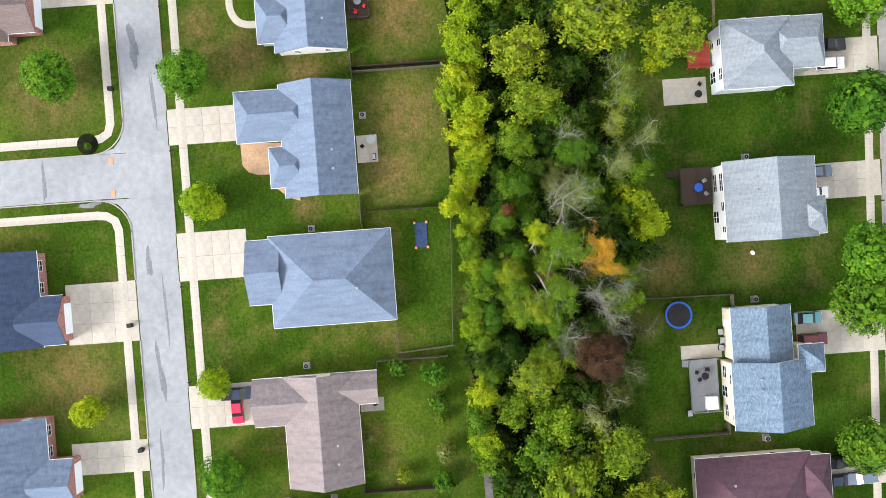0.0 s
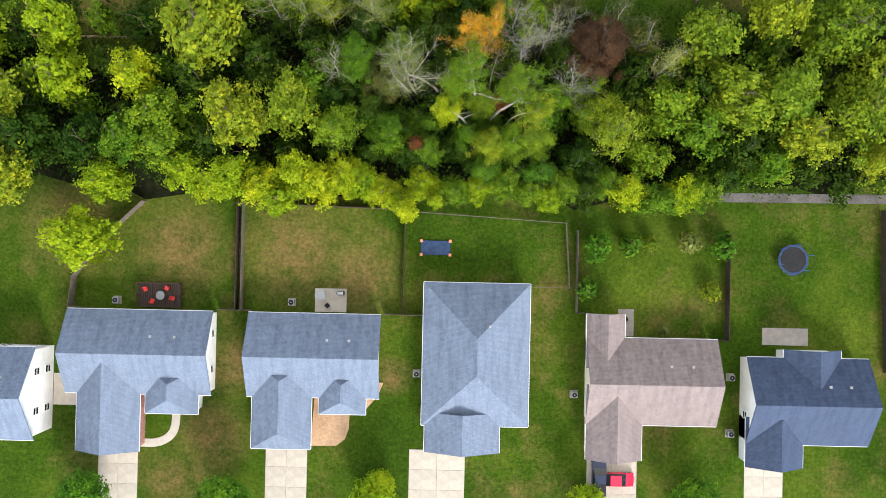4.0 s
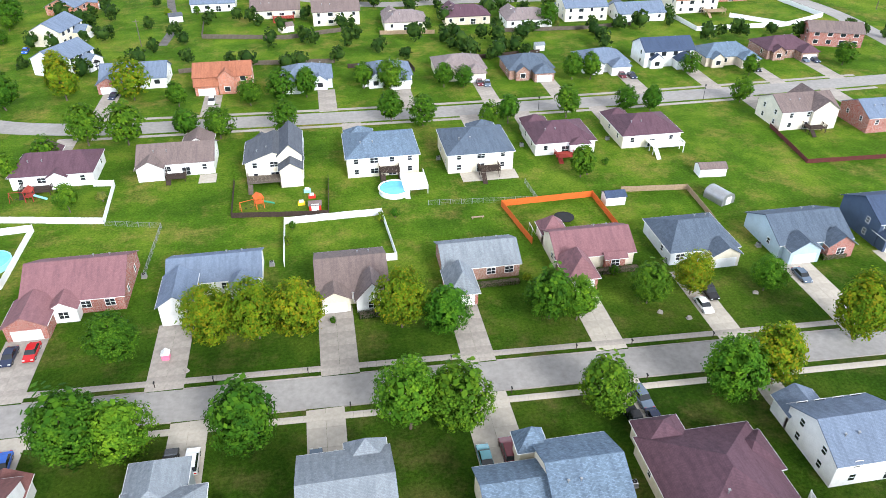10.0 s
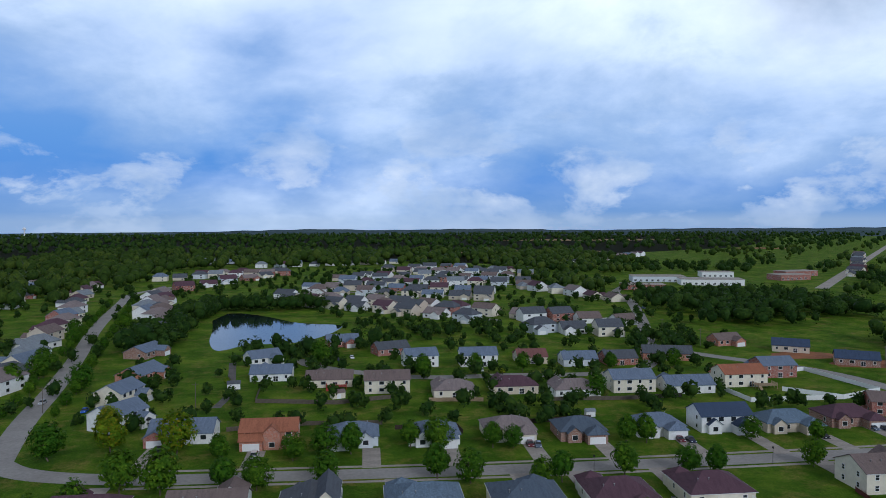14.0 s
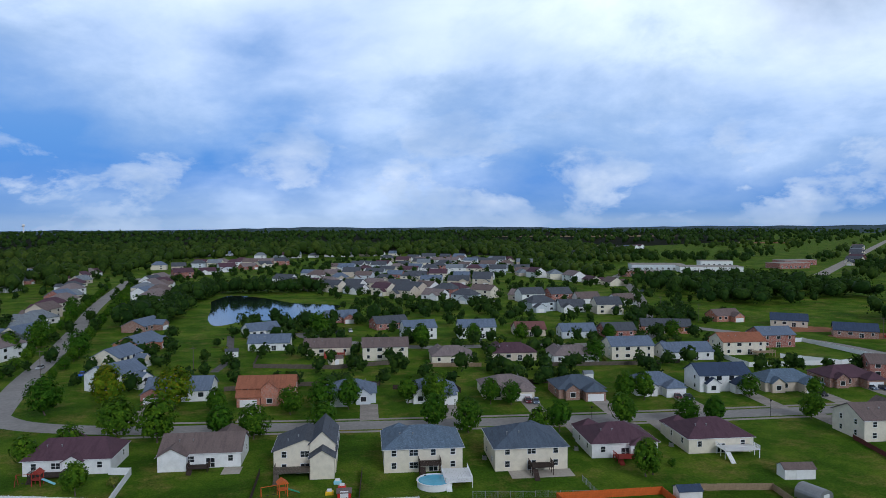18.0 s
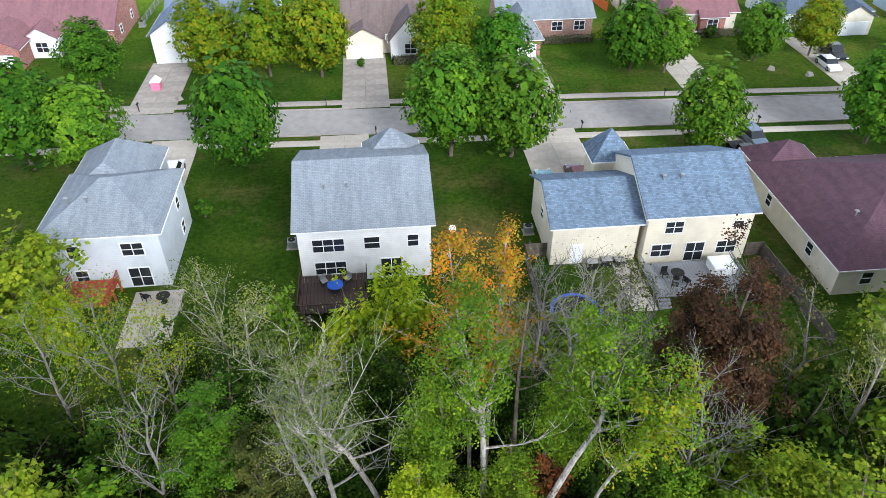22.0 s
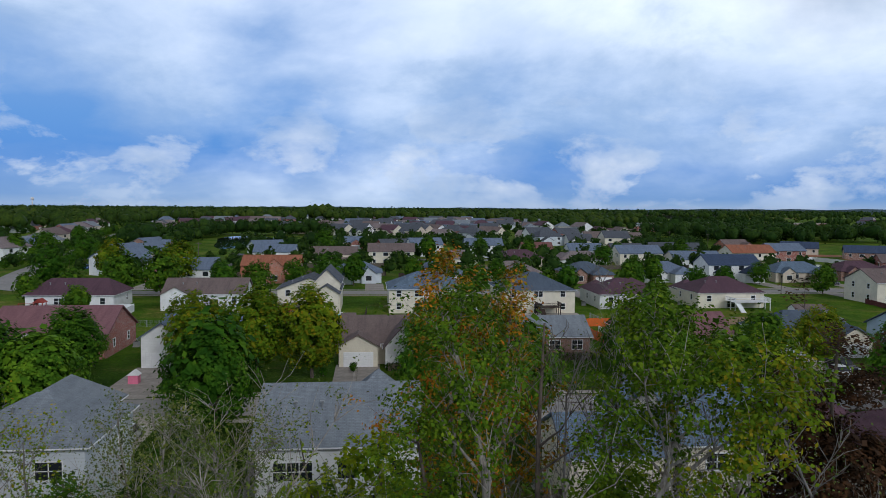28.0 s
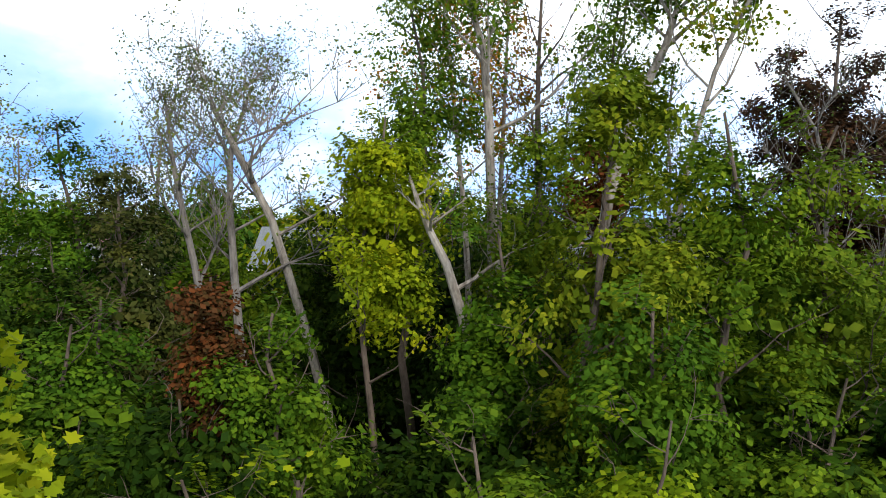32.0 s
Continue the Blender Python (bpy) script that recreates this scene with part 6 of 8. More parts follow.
wood_row("oooggsaal", ((45.3, 23.9, 5.9, 13.5), (39.7, 22.6, 5.3, 13.5), (49.5, 18.7, 4.2, 11), (30.6, 21.7, 4.7, 12), (35.3, 19.1, 4.2, 11), (30.4, 27, 3.6, 13), (-21.6, 34.6, 3.4, 12.5), (-13.4, 32.4, 3.4, 12.5), (-23.6, 41.4, 2.8, 10)))
# the middle
wood_row("oogdgdod", ((-18.4, 21.7, 4.7, 12), (-25.6, 19.8, 5, 12), (-12.9, 18.3, 4, 10.5), (-22.7, 26.9, 4.1, 9.5), (-5.6, 17.4, 3.2, 6.6), (-14.8, 28.2, 4.1, 9.5), (23.9, 19.4, 4.7, 11.5), (26, 25.6, 4, 10)))
wood_row("lgllldgll", ((-2.2, 36.4, 3.4, 11), (-36.3, 19.9, 4.4, 10), (-39.5, 24.9, 4.2, 10.5), (-49.2, 24.8, 4.6, 11.5), (-50, 31.4, 4.2, 11.5), (-46.3, 16.4, 4.4, 8.5), (-35.7, 15.9, 3.8, 9), (-46.8, 3.1, 5.6, 9), (-43.2, 10.7, 3.8, 9)))
wood_row("dgdgdgds", ((-31, 25, 3.6, 9), (-41, 17, 4, 9), (-29.6, 16.6, 3.6, 8.5), (20.6, 24.6, 3.6, 9), (19.4, 15.4, 3.4, 7.5), (28.6, 15.6, 3.6, 8), (34, 25, 4, 10), (-33.6, 36.4, 3.6, 11)))
wood_row("dgdgdgdgd", ((-9, 31.4, 3.6, 10.4), (-4.4, 29.6, 3.4, 9.6), (0.4, 31, 3.6, 10.2), (-1.2, 35, 3.2, 8.8), (4, 33.2, 3.6, 9.8), (8.6, 34.4, 3.4, 9), (8.8, 29, 3.4, 10.2), (12.8, 33.8, 3.4, 9.4), (13.4, 24, 3.2, 9.8)))
wood_row("dgdgdgd", ((17, 28, 3.4, 9.8), (20.4, 21, 3.2, 9), (-8, 22.4, 3.0, 8), (-16.4, 24.6, 3.4, 9), (1.6, 27.4, 3.0, 9), (16.4, 23.4, 3, 9), (-12.8, 23, 3.2, 8.6)))
wood_row("gduud", ((-6.5, 36, 3.2, 10.5), (5.5, 37.5, 3.2, 10), (8.5, 36.5, 3.4, 12), (17.5, 36, 3.4, 12), (-14, 36.5, 3, 9)))
# hedge of young trees behind the gardens
wood_row("llllllllllll", ((-32.8, 12.4, 4, 8), (-29.5, 11, 3.6, 7.5), (-26.6, 12.2, 4, 8), (-23, 10.8, 3.6, 7.5), (-20.3, 9.2, 3.4, 7.5), (-18, 12.5, 3.8, 8), (-15, 11.2, 3.8, 8), (-12, 12.6, 3.5, 7.6), (-9.5, 11.6, 3.5, 6.4), (-6.6, 10.4, 3.3, 5.2), (-4.2, 9.8, 3.2, 4.8), (-1.4, 11.8, 3.2, 4.8)))
wood_row("glgglgdglgglgdgd", ((3.2, 10.6, 2.7, 5.8), (6.4, 11.2, 2.8, 5.8), (10.2, 12.2, 3.1, 6.2), (13, 10.8, 2.7, 6), (15.7, 9.9, 2.7, 6), (18.2, 11.6, 3, 6.5), (20.6, 10.9, 3.1, 6.6), (23.6, 12.2, 3, 6.5), (26.2, 11.1, 3.3, 7), (29, 10.2, 3, 6.5), (31.4, 9.9, 3, 6.5), (34, 11, 3.2, 7), (36.6, 11.4, 3.3, 7), (39, 13.6, 3, 7), (45, 15, 3.2, 8), (41.6, 17, 3.4, 9)))
# farther along both ways
wood_row("oogogoogooo", ((53, 32, 5, 14), (55, 21, 5, 13), (61, 28, 5.2, 14), (66, 20, 5.2, 14), (72, 30, 5.2, 14), (78, 20, 5.2, 14), (86, 27, 5, 13), (64, 34.5, 5, 13), (70, 24, 5, 13), (57, 26, 5, 13), (59, 15.8, 3.6, 9)))
wood_row("dogloggogdo", ((-54, 16, 4.6, 11), (-58, 22, 5, 13), (-62, 12, 4.6, 11), (-60, 30, 4.6, 12), (-68, 20, 5.2, 14), (-76, 26, 5, 13), (-84, 18, 4.8, 12), (-92, 26, 5, 13), (-64, 26, 4.8, 11), (-72, 14, 5, 13), (-56, 11, 4.4, 11)))
# low growth that fills the gaps, their shade put into its dark leaf colour
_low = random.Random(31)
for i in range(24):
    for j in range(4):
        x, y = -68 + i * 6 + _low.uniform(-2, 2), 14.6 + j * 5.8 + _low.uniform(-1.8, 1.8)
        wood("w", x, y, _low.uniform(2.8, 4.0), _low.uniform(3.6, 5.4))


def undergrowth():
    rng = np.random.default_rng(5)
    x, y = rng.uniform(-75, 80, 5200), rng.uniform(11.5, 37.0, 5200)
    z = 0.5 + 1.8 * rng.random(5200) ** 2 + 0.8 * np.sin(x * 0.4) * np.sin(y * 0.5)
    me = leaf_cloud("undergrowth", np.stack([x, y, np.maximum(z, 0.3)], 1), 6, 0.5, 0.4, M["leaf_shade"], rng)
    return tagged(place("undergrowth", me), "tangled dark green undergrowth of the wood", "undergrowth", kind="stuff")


undergrowth()

# trees that stand close to the camera's last metres
def hero(name, key, x, y, label, line=None, **kw):
    """line: the bend of the trunk, from its foot upwards, in metres from the foot."""
    plant(name, open_tree(key, line=line, **kw), x, y, label, "tree", "trees of the wood")


TUFT = dict(twigs=9, scatter=0.22, size=0.125, bark="bark_pale")
hero("sycamore_tree", 201, 5.6, 23.6, "tall white-barked sycamore with green and yellowing leaves", [(0, 0, 0), (-0.05, -0.6, 6), (-0.4, -1.6, 12), (-0.6, -1.2, 15), (-1.2, 0.4, 17.4), (-1.5, 1.2, 19)], height=19, spread=3.8, leaf="leaf_wood", limbs=17, per=30, first=0.4, r0=0.2, up=0.7, **TUFT)
hero("autumn_tree", 202, 5.3, 26.6, "slender tree with orange and yellow autumn leaves", [(0, 0, 0), (-0.1, 0.3, 8), (-0.6, 1.2, 14), (-1.2, 2.0, 20.2)], height=20.2, spread=3.2, leaf="leaf_orange", limbs=16, per=30, first=0.45, r0=0.14, up=1.0, **TUFT)
hero("autumn_tree", 220, 6.3, 27.0, "slender tree turning yellow and orange at its top", [(0, 0, 0), (0.1, 0.2, 8), (0.5, 1.2, 14), (0.9, 2.2, 19.8)], height=19.8, spread=3.0, leaf="leaf_orange", limbs=15, per=28, first=0.45, r0=0.14, up=1.0, **TUFT)
hero("dead_tree", 203, 7.3, 23.9, "bare brown snag with a dark forked top", [(0, 0, 0), (0.05, 0, 7), (-0.1, 0.2, 12), (0.0, 0.6, 15), (0.4, 1.6, 18.6)], height=18.6, spread=3.2, leaf="leaf_red", bark="bark", limbs=10, twigs=8, per=0, first=0.6, r0=0.16, up=0.7)
hero("sycamore_tree", 204, 7.6, 20.4, "leaning white-barked sycamore with green leaves", [(0, 0, 0), (0.3, 0, 6), (1.1, 0, 11.3), (2.3, 0.1, 13.8), (3.2, 0.6, 15.2), (3.4, 1.4, 17), (2.6, 2.2, 19)], height=19, spread=3.8, leaf="leaf_wood", limbs=16, per=38, first=0.55, r0=0.21, up=0.75, **TUFT)
hero("sycamore_tree", 221, 9.6, 19.8, "thin sycamore with yellow leaves at its tips", [(0, 0, 0), (0.4, 0, 7), (1.2, -0.2, 12.4), (2.6, -0.8, 15.8), (3.6, -1.2, 18)], height=18, spread=3.2, leaf="leaf_gold", limbs=12, per=30, first=0.5, r0=0.12, up=0.8, **TUFT)
hero("leafy_tree", 230, 2.9, 23.4, "leafy green tree with a high narrow crown", height=16.2, spread=2.5, leaf="leaf_wood", limbs=14, first=0.4, r0=0.15, up=0.7, twigs=5, scatter=0.24, size=0.115, bark="bark", per=30, lobes=36, crown_base=7.4)
hero("leafy_tree", 231, 9.8, 22.8, "leafy tree with a high narrow yellow-green crown", height=17.0, spread=2.1, leaf="leaf_olive", limbs=14, first=0.4, r0=0.15, up=0.7, twigs=5, scatter=0.24, size=0.115, bark="bark", per=26, lobes=30, crown_base=8.0)
hero("leafy_tree", 232, 6.4, 21.6, "leafy yellow-green tree in the middle of the wood", height=12.4, spread=2.4, leaf="leaf_olive", limbs=14, first=0.3, r0=0.13, up=0.7, twigs=5, scatter=0.22, size=0.11, bark="bark", per=28, lobes=30, crown_base=5.0)
hero("bare_tree", 205, 11.6, 26.4, "bare grey tree with many fine upright twigs", height=19, spread=4.6, leaf="leaf_sage", bark="bark_grey", limbs=18, twigs=18, per=1, scatter=0.4, size=0.09, first=0.4, r0=0.18, up=1.1)
hero("bare_tree", 225, 16.6, 24.6, "bare grey tree with fine drooping twigs", height=14.5, spread=4.2, leaf="leaf_sage", bark="bark_grey", limbs=16, twigs=18, per=2, scatter=0.4, size=0.09, first=0.3, r0=0.15, up=0.8)
hero("willow_tree", 206, 0.6, 25.0, "pale leaning willow with feathery sage leaves", [(0, 0, 0), (-0.75, 0, 3.2), (-2.2, -0.4, 8.7), (-3.8, -0.8, 12), (-4.6, 0.8, 13.0), (-5.0, 2.2, 13.6)], height=13.6, spread=4.8, leaf="leaf_sage", bark="bark_pale", limbs=16, twigs=18, per=12, scatter=0.2, size=0.085, first=0.4, r0=0.19, up=0.6)
hero("willow_tree", 207, -2.4, 24.6, "upright pale willow with fine grey twigs", [(0, 0, 0), (-0.5, -0.5, 6), (-0.8, -0.5, 11.0), (-0.3, 1.2, 13.8)], height=13.8, spread=4.0, leaf="leaf_sage", bark="bark_grey", limbs=14, twigs=17, per=7, scatter=0.2, size=0.085, first=0.38, r0=0.19, up=0.9)
hero("willow_tree", 226, -3.6, 25.0, "thin leaning willow with fine twigs", [(0, 0, 0), (-0.4, -0.8, 6.3), (-1.3, -0.8, 10.6), (-1.9, 0.4, 13.2)], height=13.2, spread=3.8, leaf="leaf_sage", bark="bark_grey", limbs=14, twigs=17, per=7, scatter=0.2, size=0.085, first=0.38, r0=0.17, up=0.95)
hero("bare_tree", 208, -12.4, 26.4, "bare grey tree with fine twigs and a few yellow leaves", height=13.5, spread=4.2, leaf="leaf_gold", bark="bark_grey", limbs=15, twigs=13, per=5, scatter=0.36, size=0.09, first=0.35, r0=0.16, up=1.0)
hero("autumn_tree", 209, 20.6, 28.2, "dark red-brown tree holding its leaves", height=17.6, spread=4.6, leaf="leaf_red", bark="bark", limbs=18, twigs=8, per=100, scatter=0.26, size=0.14, first=0.15, r0=0.22, up=0.8, lobes=46)
BUSHY = dict(bark="bark", twigs=4, scatter=0.2, size=0.13, up=0.6, per=46)
hero("young_tree", 210, 2.0, 21.0, "yellow-green young tree with thin pale stems", height=12.2, spread=2.2, leaf="leaf_lime", limbs=13, first=0.35, r0=0.11, lobes=34, crown_base=4.6, **BUSHY)
hero("young_tree", 211, 7.6, 16.4, "bushy tree with yellow-green leaves", height=12.6, spread=2.7, leaf="leaf_olive", limbs=14, first=0.15, r0=0.14, lobes=40, crown_base=0.8, **BUSHY)
hero("young_tree", 212, 10.2, 16.8, "dense leafy green tree", height=11.8, spread=2.8, leaf="leaf_wood", limbs=14, first=0.12, r0=0.15, lobes=40, crown_base=0.6, **BUSHY)
hero("young_tree", 224, 13.2, 17.2, "leafy yellow-green tree in the wood", height=11.6, spread=3.1, leaf="leaf_olive", limbs=13, first=0.12, r0=0.13, lobes=40, crown_base=0.6, **BUSHY)
hero("young_tree", 227, 4.6, 18.0, "leafy green understorey tree", height=8.8, spread=2.5, leaf="leaf_wood", limbs=13, first=0.12, r0=0.12, lobes=32, crown_base=0.6, **BUSHY)
hero("young_tree", 213, -6.6, 24.4, "dark olive tree dulled by autumn", height=10.2, spread=3.0, leaf="leaf_dull", limbs=14, first=0.1, r0=0.15, lobes=40, crown_base=0.5, **BUSHY)
hero("young_tree", 214, -10.2, 27.0, "dense dark green tree", height=12.6, spread=3.2, leaf="leaf_deep", limbs=14, first=0.12, r0=0.15, lobes=40, crown_base=1.0, **BUSHY)
hero("young_tree", 215, 7.0, 13.6, "dense dark green understorey tree", height=7.4, spread=2.6, leaf="leaf_deep", limbs=13, first=0.12, r0=0.12, lobes=34, crown_base=0.5, **BUSHY)
hero("young_tree", 216, -2.1, 16.6, "understorey tree with rust red leaves", height=7.8, spread=1.1, leaf="leaf_rust", limbs=11, first=0.15, r0=0.1, lobes=16, crown_base=3.0, **BUSHY)
hero("young_tree", 223, -0.6, 16.2, "leafy dark green tree in the wood", height=7.0, spread=2.3, leaf="leaf_wood", limbs=12, first=0.12, r0=0.12, lobes=30, crown_base=0.5, **BUSHY)
hero("young_tree", 228, -5.6, 19.0, "dark green understorey tree", height=7.0, spread=2.8, leaf="leaf_deep", limbs=12, first=0.12, r0=0.12, lobes=32, crown_base=0.5, **BUSHY)
hero("young_tree", 222, 8.4, 21.4, "slim tree turned rust red", height=11.2, spread=1.0, leaf="leaf_rust", limbs=8, first=0.5, r0=0.07, lobes=8, crown_base=8.6, **BUSHY)
hero("young_tree", 229, 14.2, 13.2, "dense dark green understorey tree", height=7.8, spread=2.8, leaf="leaf_deep", limbs=12, first=0.12, r0=0.12, lobes=34, crown_base=0.5, **BUSHY)
hero("edge_tree", 217, -3.3, 7.8, "bright yellow-green tree with large lobed leaves", height=7.9, spread=1.4, leaf="leaf_lime", bark="bark", limbs=13, twigs=5, per=13, scatter=0.24, size=0.19, first=0.2, r0=0.1, up=0.7, lobes=30, shape=PALMATE, crown_base=1.5, heart=150)
hero("edge_tree", 218, 0.55, 9.4, "small bright green tree at the edge of the wood", height=5.6, spread=1.1, leaf="leaf_lime", bark="bark", limbs=12, twigs=5, per=12, scatter=0.2, size=0.16, first=0.2, r0=0.1, up=0.7, lobes=20, shape=PALMATE, heart=100)
hero("fallen_tree", 219, 5.2, 19.4, "broken leaning pale trunk with bare twigs", [(0, 0, 0), (-0.6, 0.2, 4), (-1.3, 0.4, 7.4), (-2.2, 0.6, 9.2), (-2.6, 0.8, 10.4)], height=10.4, spread=2.2, leaf="leaf_sage", bark="bark_pale", limbs=7, twigs=6, per=0, first=0.5, r0=0.22, up=0.4)

# ---- shrubs in gardens ----
SHRUB = [maple(130 + i, 2.6, 1.3, lf, 70, 12, 0.2, 60, 0.5) for i, lf in enumerate(("leaf_maple", "leaf_deep", "leaf_olive", "leaf_sage"))]
for i, (x, y, s) in enumerate(((22.9, 3.6, 1.7), (27.4, 4.0, 1.5), (30.4, 4.2, 0.9), (35.6, 4.2, 1.3), (40.2, 4.0, 1.5), (21.5, -2.2, 1.4), (38.8, -2.4, 1.1), (32.5, -7.6, 0.7), (-5, 96, 0.5), (-1, 98, 0.55), (36, 104.6, 0.7), (8, 100, 0.7), (53, 103.6, 0.8), (-17.2, 62, 0.8), (-9, 125, 0.8), (2, 118, 0.7), (14, 132, 0.9), (-8, 131, 0.7),
                                (11, 131, 0.9), (-50, 150, 1.0), (24, 264, 1.0), (-45, 300, 1.3), (-56, 300, 1.2), (-50, 238, 1.2), (62, 144, 1.1), (68, 148, 0.8), (60, 305, 1.2), (92, 262, 1.0), (160, 232, 1.0), (128, 234, 1.0))):
    plant("shrub", SHRUB[i % 4], x, y, "rounded leafy garden shrub", "shrub", "garden shrubs", turn=i * 50.0, s=s)

def hedge(x0, y0, x1, y1, height, label):
    """A clipped hedge: leaves over the skin of a box, darker blades inside."""
    rng = np.random.default_rng(int(abs(x0) * 7 + y0))
    w, d = x1 - x0, y1 - y0
    skin = rng.uniform(-0.5, 0.5, (int(60 * (w * d + 2 * (w + d) * height)), 3))
    face = np.eye(3)[rng.integers(0, 3, len(skin))] * np.sign(skin)
    skin = np.where(face != 0, face * 0.5, skin) * np.array([w, d, height]) + np.array([0, 0, height / 2])
    t = thing("hedge", at((x0 + x1) / 2, (y0 + y1) / 2), label, "hedge", "clipped hedges")
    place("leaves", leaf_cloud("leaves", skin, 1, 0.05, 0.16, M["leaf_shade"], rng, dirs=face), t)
    part("stems", Geo().box(-w / 2 + 0.12, -d / 2 + 0.12, 0, w / 2 - 0.12, d / 2 - 0.12, height - 0.12, 0.05), M["bark"], t)


for hx0, hy0, hx1, hy1 in ((3.6, 98.2, 9.4, 99.6), (23.4, 103.6, 34.4, 104.8), (47.6, 103.8, 58.4, 105.2), (-40.6, 104.2, -37.4, 105.4), (96, 101, 101, 102.2)):
    hedge(hx0, hy0, hx1, hy1, 0.95, "dark green clipped hedge before a house")

# ---- far woods: many small crowns in one mesh ----
def far_wood(name, places, label, size=2.2, leaves=34, mat="leaf_far"):
    """Crowns of uneven clumps, each with loose sprays of leaves round it."""
    rng = np.random.default_rng(len(places))
    bm = bmesh.new()
    bmesh.ops.create_icosphere(bm, subdivisions=1 if len(places) > 2000 else 2, radius=1.0)
    base = np.array([v.co[:] for v in bm.verts])
    tri = np.array([[v.index for v in f.verts] for f in bm.faces])
    bm.free()
    cs, vs, fs = [], [], []
    for i, (x, y, h, r) in enumerate(places):
        k = rng.normal(0, 1, (leaves, 3))
        k /= np.linalg.norm(k, axis=1)[:, None]
        k *= rng.uniform(0.8, 1.08, (leaves, 1))
        if leaves > 40:
            lobe = rng.normal(0, 1, (8, 3))
            lobe /= np.linalg.norm(lobe, axis=1)[:, None]
            k = lobe[rng.integers(0, 8, leaves)] * 0.56 + k * 0.46
        cs.append(np.stack([x + k[:, 0] * r, y + k[:, 1] * r, h * 0.55 + k[:, 2] * h * 0.46], 1))
        dents = rng.normal(0, 1, (7, 3))
        dents /= np.linalg.norm(dents, axis=1)[:, None]
        rad = (0.6 if leaves > 40 else 0.82) + (rng.uniform(-0.3, 0.3, 7) * np.clip(base @ dents.T, 0, 1) ** 3).sum(1) + rng.uniform(-0.13, 0.13, len(base))
        q = base * rad[:, None]
        vs.append(np.stack([x + q[:, 0] * r, y + q[:, 1] * r, h * 0.54 + q[:, 2] * h * 0.46], 1))
        fs.append(tri + i * len(base))
    me = leaf_cloud(name, np.concatenate(cs), 1, 0.15, size, M[mat], rng)
    ob = tagged(place(name, me), label, "woodland", kind="stuff")
    core = bpy.data.meshes.new("clumps")
    V, F = np.concatenate(vs), np.concatenate(fs)
    core.vertices.add(len(V)), core.loops.add(F.size), core.polygons.add(len(F))
    core.vertices.foreach_set("co", V.ravel().astype(np.float32))
    core.loops.foreach_set("vertex_index", F.ravel().astype(np.int32))
    core.polygons.foreach_set("loop_start", np.arange(0, F.size, 3, dtype=np.int32))
    core.materials.append(M[mat])
    core.update(calc_edges=True)
    place("clumps", core, ob)
    return ob


def in_pond(x, y):
    return -104 < x < -12 and 372 < y < 536 and abs(x + 62 - (y - 450) * -0.35) < 52


def belt(rng, n, x0, x1, y0, y1, h=(9, 15), gap=None):
    out = []
    while len(out) < n:
        x, y = rng.uniform(x0, x1), rng.uniform(y0, y1)
        if (gap and gap(x, y)) or in_pond(x, y) or (y < 1000 and any(abs(x - a) + abs(y - b) < 13 for a, b in HOUSE_AT)):
            continue
        hh = rng.uniform(*h)
        out.append((x, y, hh, hh * rng.uniform(0.36, 0.5)))
    return out


FR = random.Random(12)
near_far = belt(FR, 210, 235, 360, 400, 580, (9, 15.5), lambda x, y: (x - 290) ** 2 / 60 ** 2 + (y - 410) ** 2 / 40 ** 2 < 1)
near_far += belt(FR, 330, 250, 430, 250, 420, (9, 15.5), lambda x, y: x < 240 + (y - 250) * 0.35 or (x < 330 and y > 370))
near_far += belt(FR, 80, 215, 285, 420, 560, (9, 15))
near_far += belt(FR, 60, -128, -100, 370, 545, (8, 15))
near_far += belt(FR, 140, -100, 210, 228, 340, (4, 8), lambda x, y: x > 150 and y > 240)
near_far += belt(FR, 24, -60, 10, 345, 395, (6, 12))
near_far += belt(FR, 60, -120, -30, 538, 565, (9, 14))
near_far += belt(FR, 20, -130, -104, 380, 540, (9, 14))
near_far += belt(FR, 40, -30, 60, 395, 470, (3, 8), lambda x, y: x < -8 + (470 - y) * 0.2)
near_far += belt(FR, 40, 120, 185, 340, 470, (4, 9))
near_far += belt(FR, 400, -110, 215, 340, 960, (4, 9))
near_far += belt(FR, 110, 235, 600, 590, 760, (9, 14), lambda x, y: 255 < x < 520 and y > 605 or -30 < (y - 683) - (x - 470) * 1.175 < 25 or 60 < (y - 683) - (x - 470) * 1.175 < 150)
near_far += belt(FR, 120, 240, 640, 820, 1000, (9, 15), lambda x, y: 290 < x < 450 and y < 850 or -30 < (y - 683) - (x - 470) * 1.175 < 25 or 60 < (y - 683) - (x - 470) * 1.175 < 150)
near_far += belt(FR, 190, -320, -115, 250, 900, (4.5, 9))
far_wood("far_trees", near_far, "scattered far garden and pond-side trees", 1.15, 110)
beyond = belt(FR, 420, -520, -240, 560, 1100, (12, 20), lambda x, y: ((x + 420) / 95) ** 2 + ((y - 900) / 48) ** 2 < 1)
beyond += belt(FR, 900, -560, 420, 1010, 1500, (12, 20), lambda x, y: ((x - 330) / 165) ** 2 + ((y - 1500) / 64) ** 2 < 1)
beyond += belt(FR, 260, 180, 330, 640, 1300, (9, 15), lambda x, y: x > 235 and y < 850)
beyond += belt(FR, 700, 620, 1500, 400, 1500, (9, 16), lambda x, y: -45 < (y - 683) - (x - 470) * 1.175 < 25 or 60 < (y - 683) - (x - 470) * 1.175 < 150)
beyond += belt(FR, 300, 420, 900, 260, 620, (9, 16))
beyond += belt(FR, 500, -900, -300, 250, 1000, (9, 15))
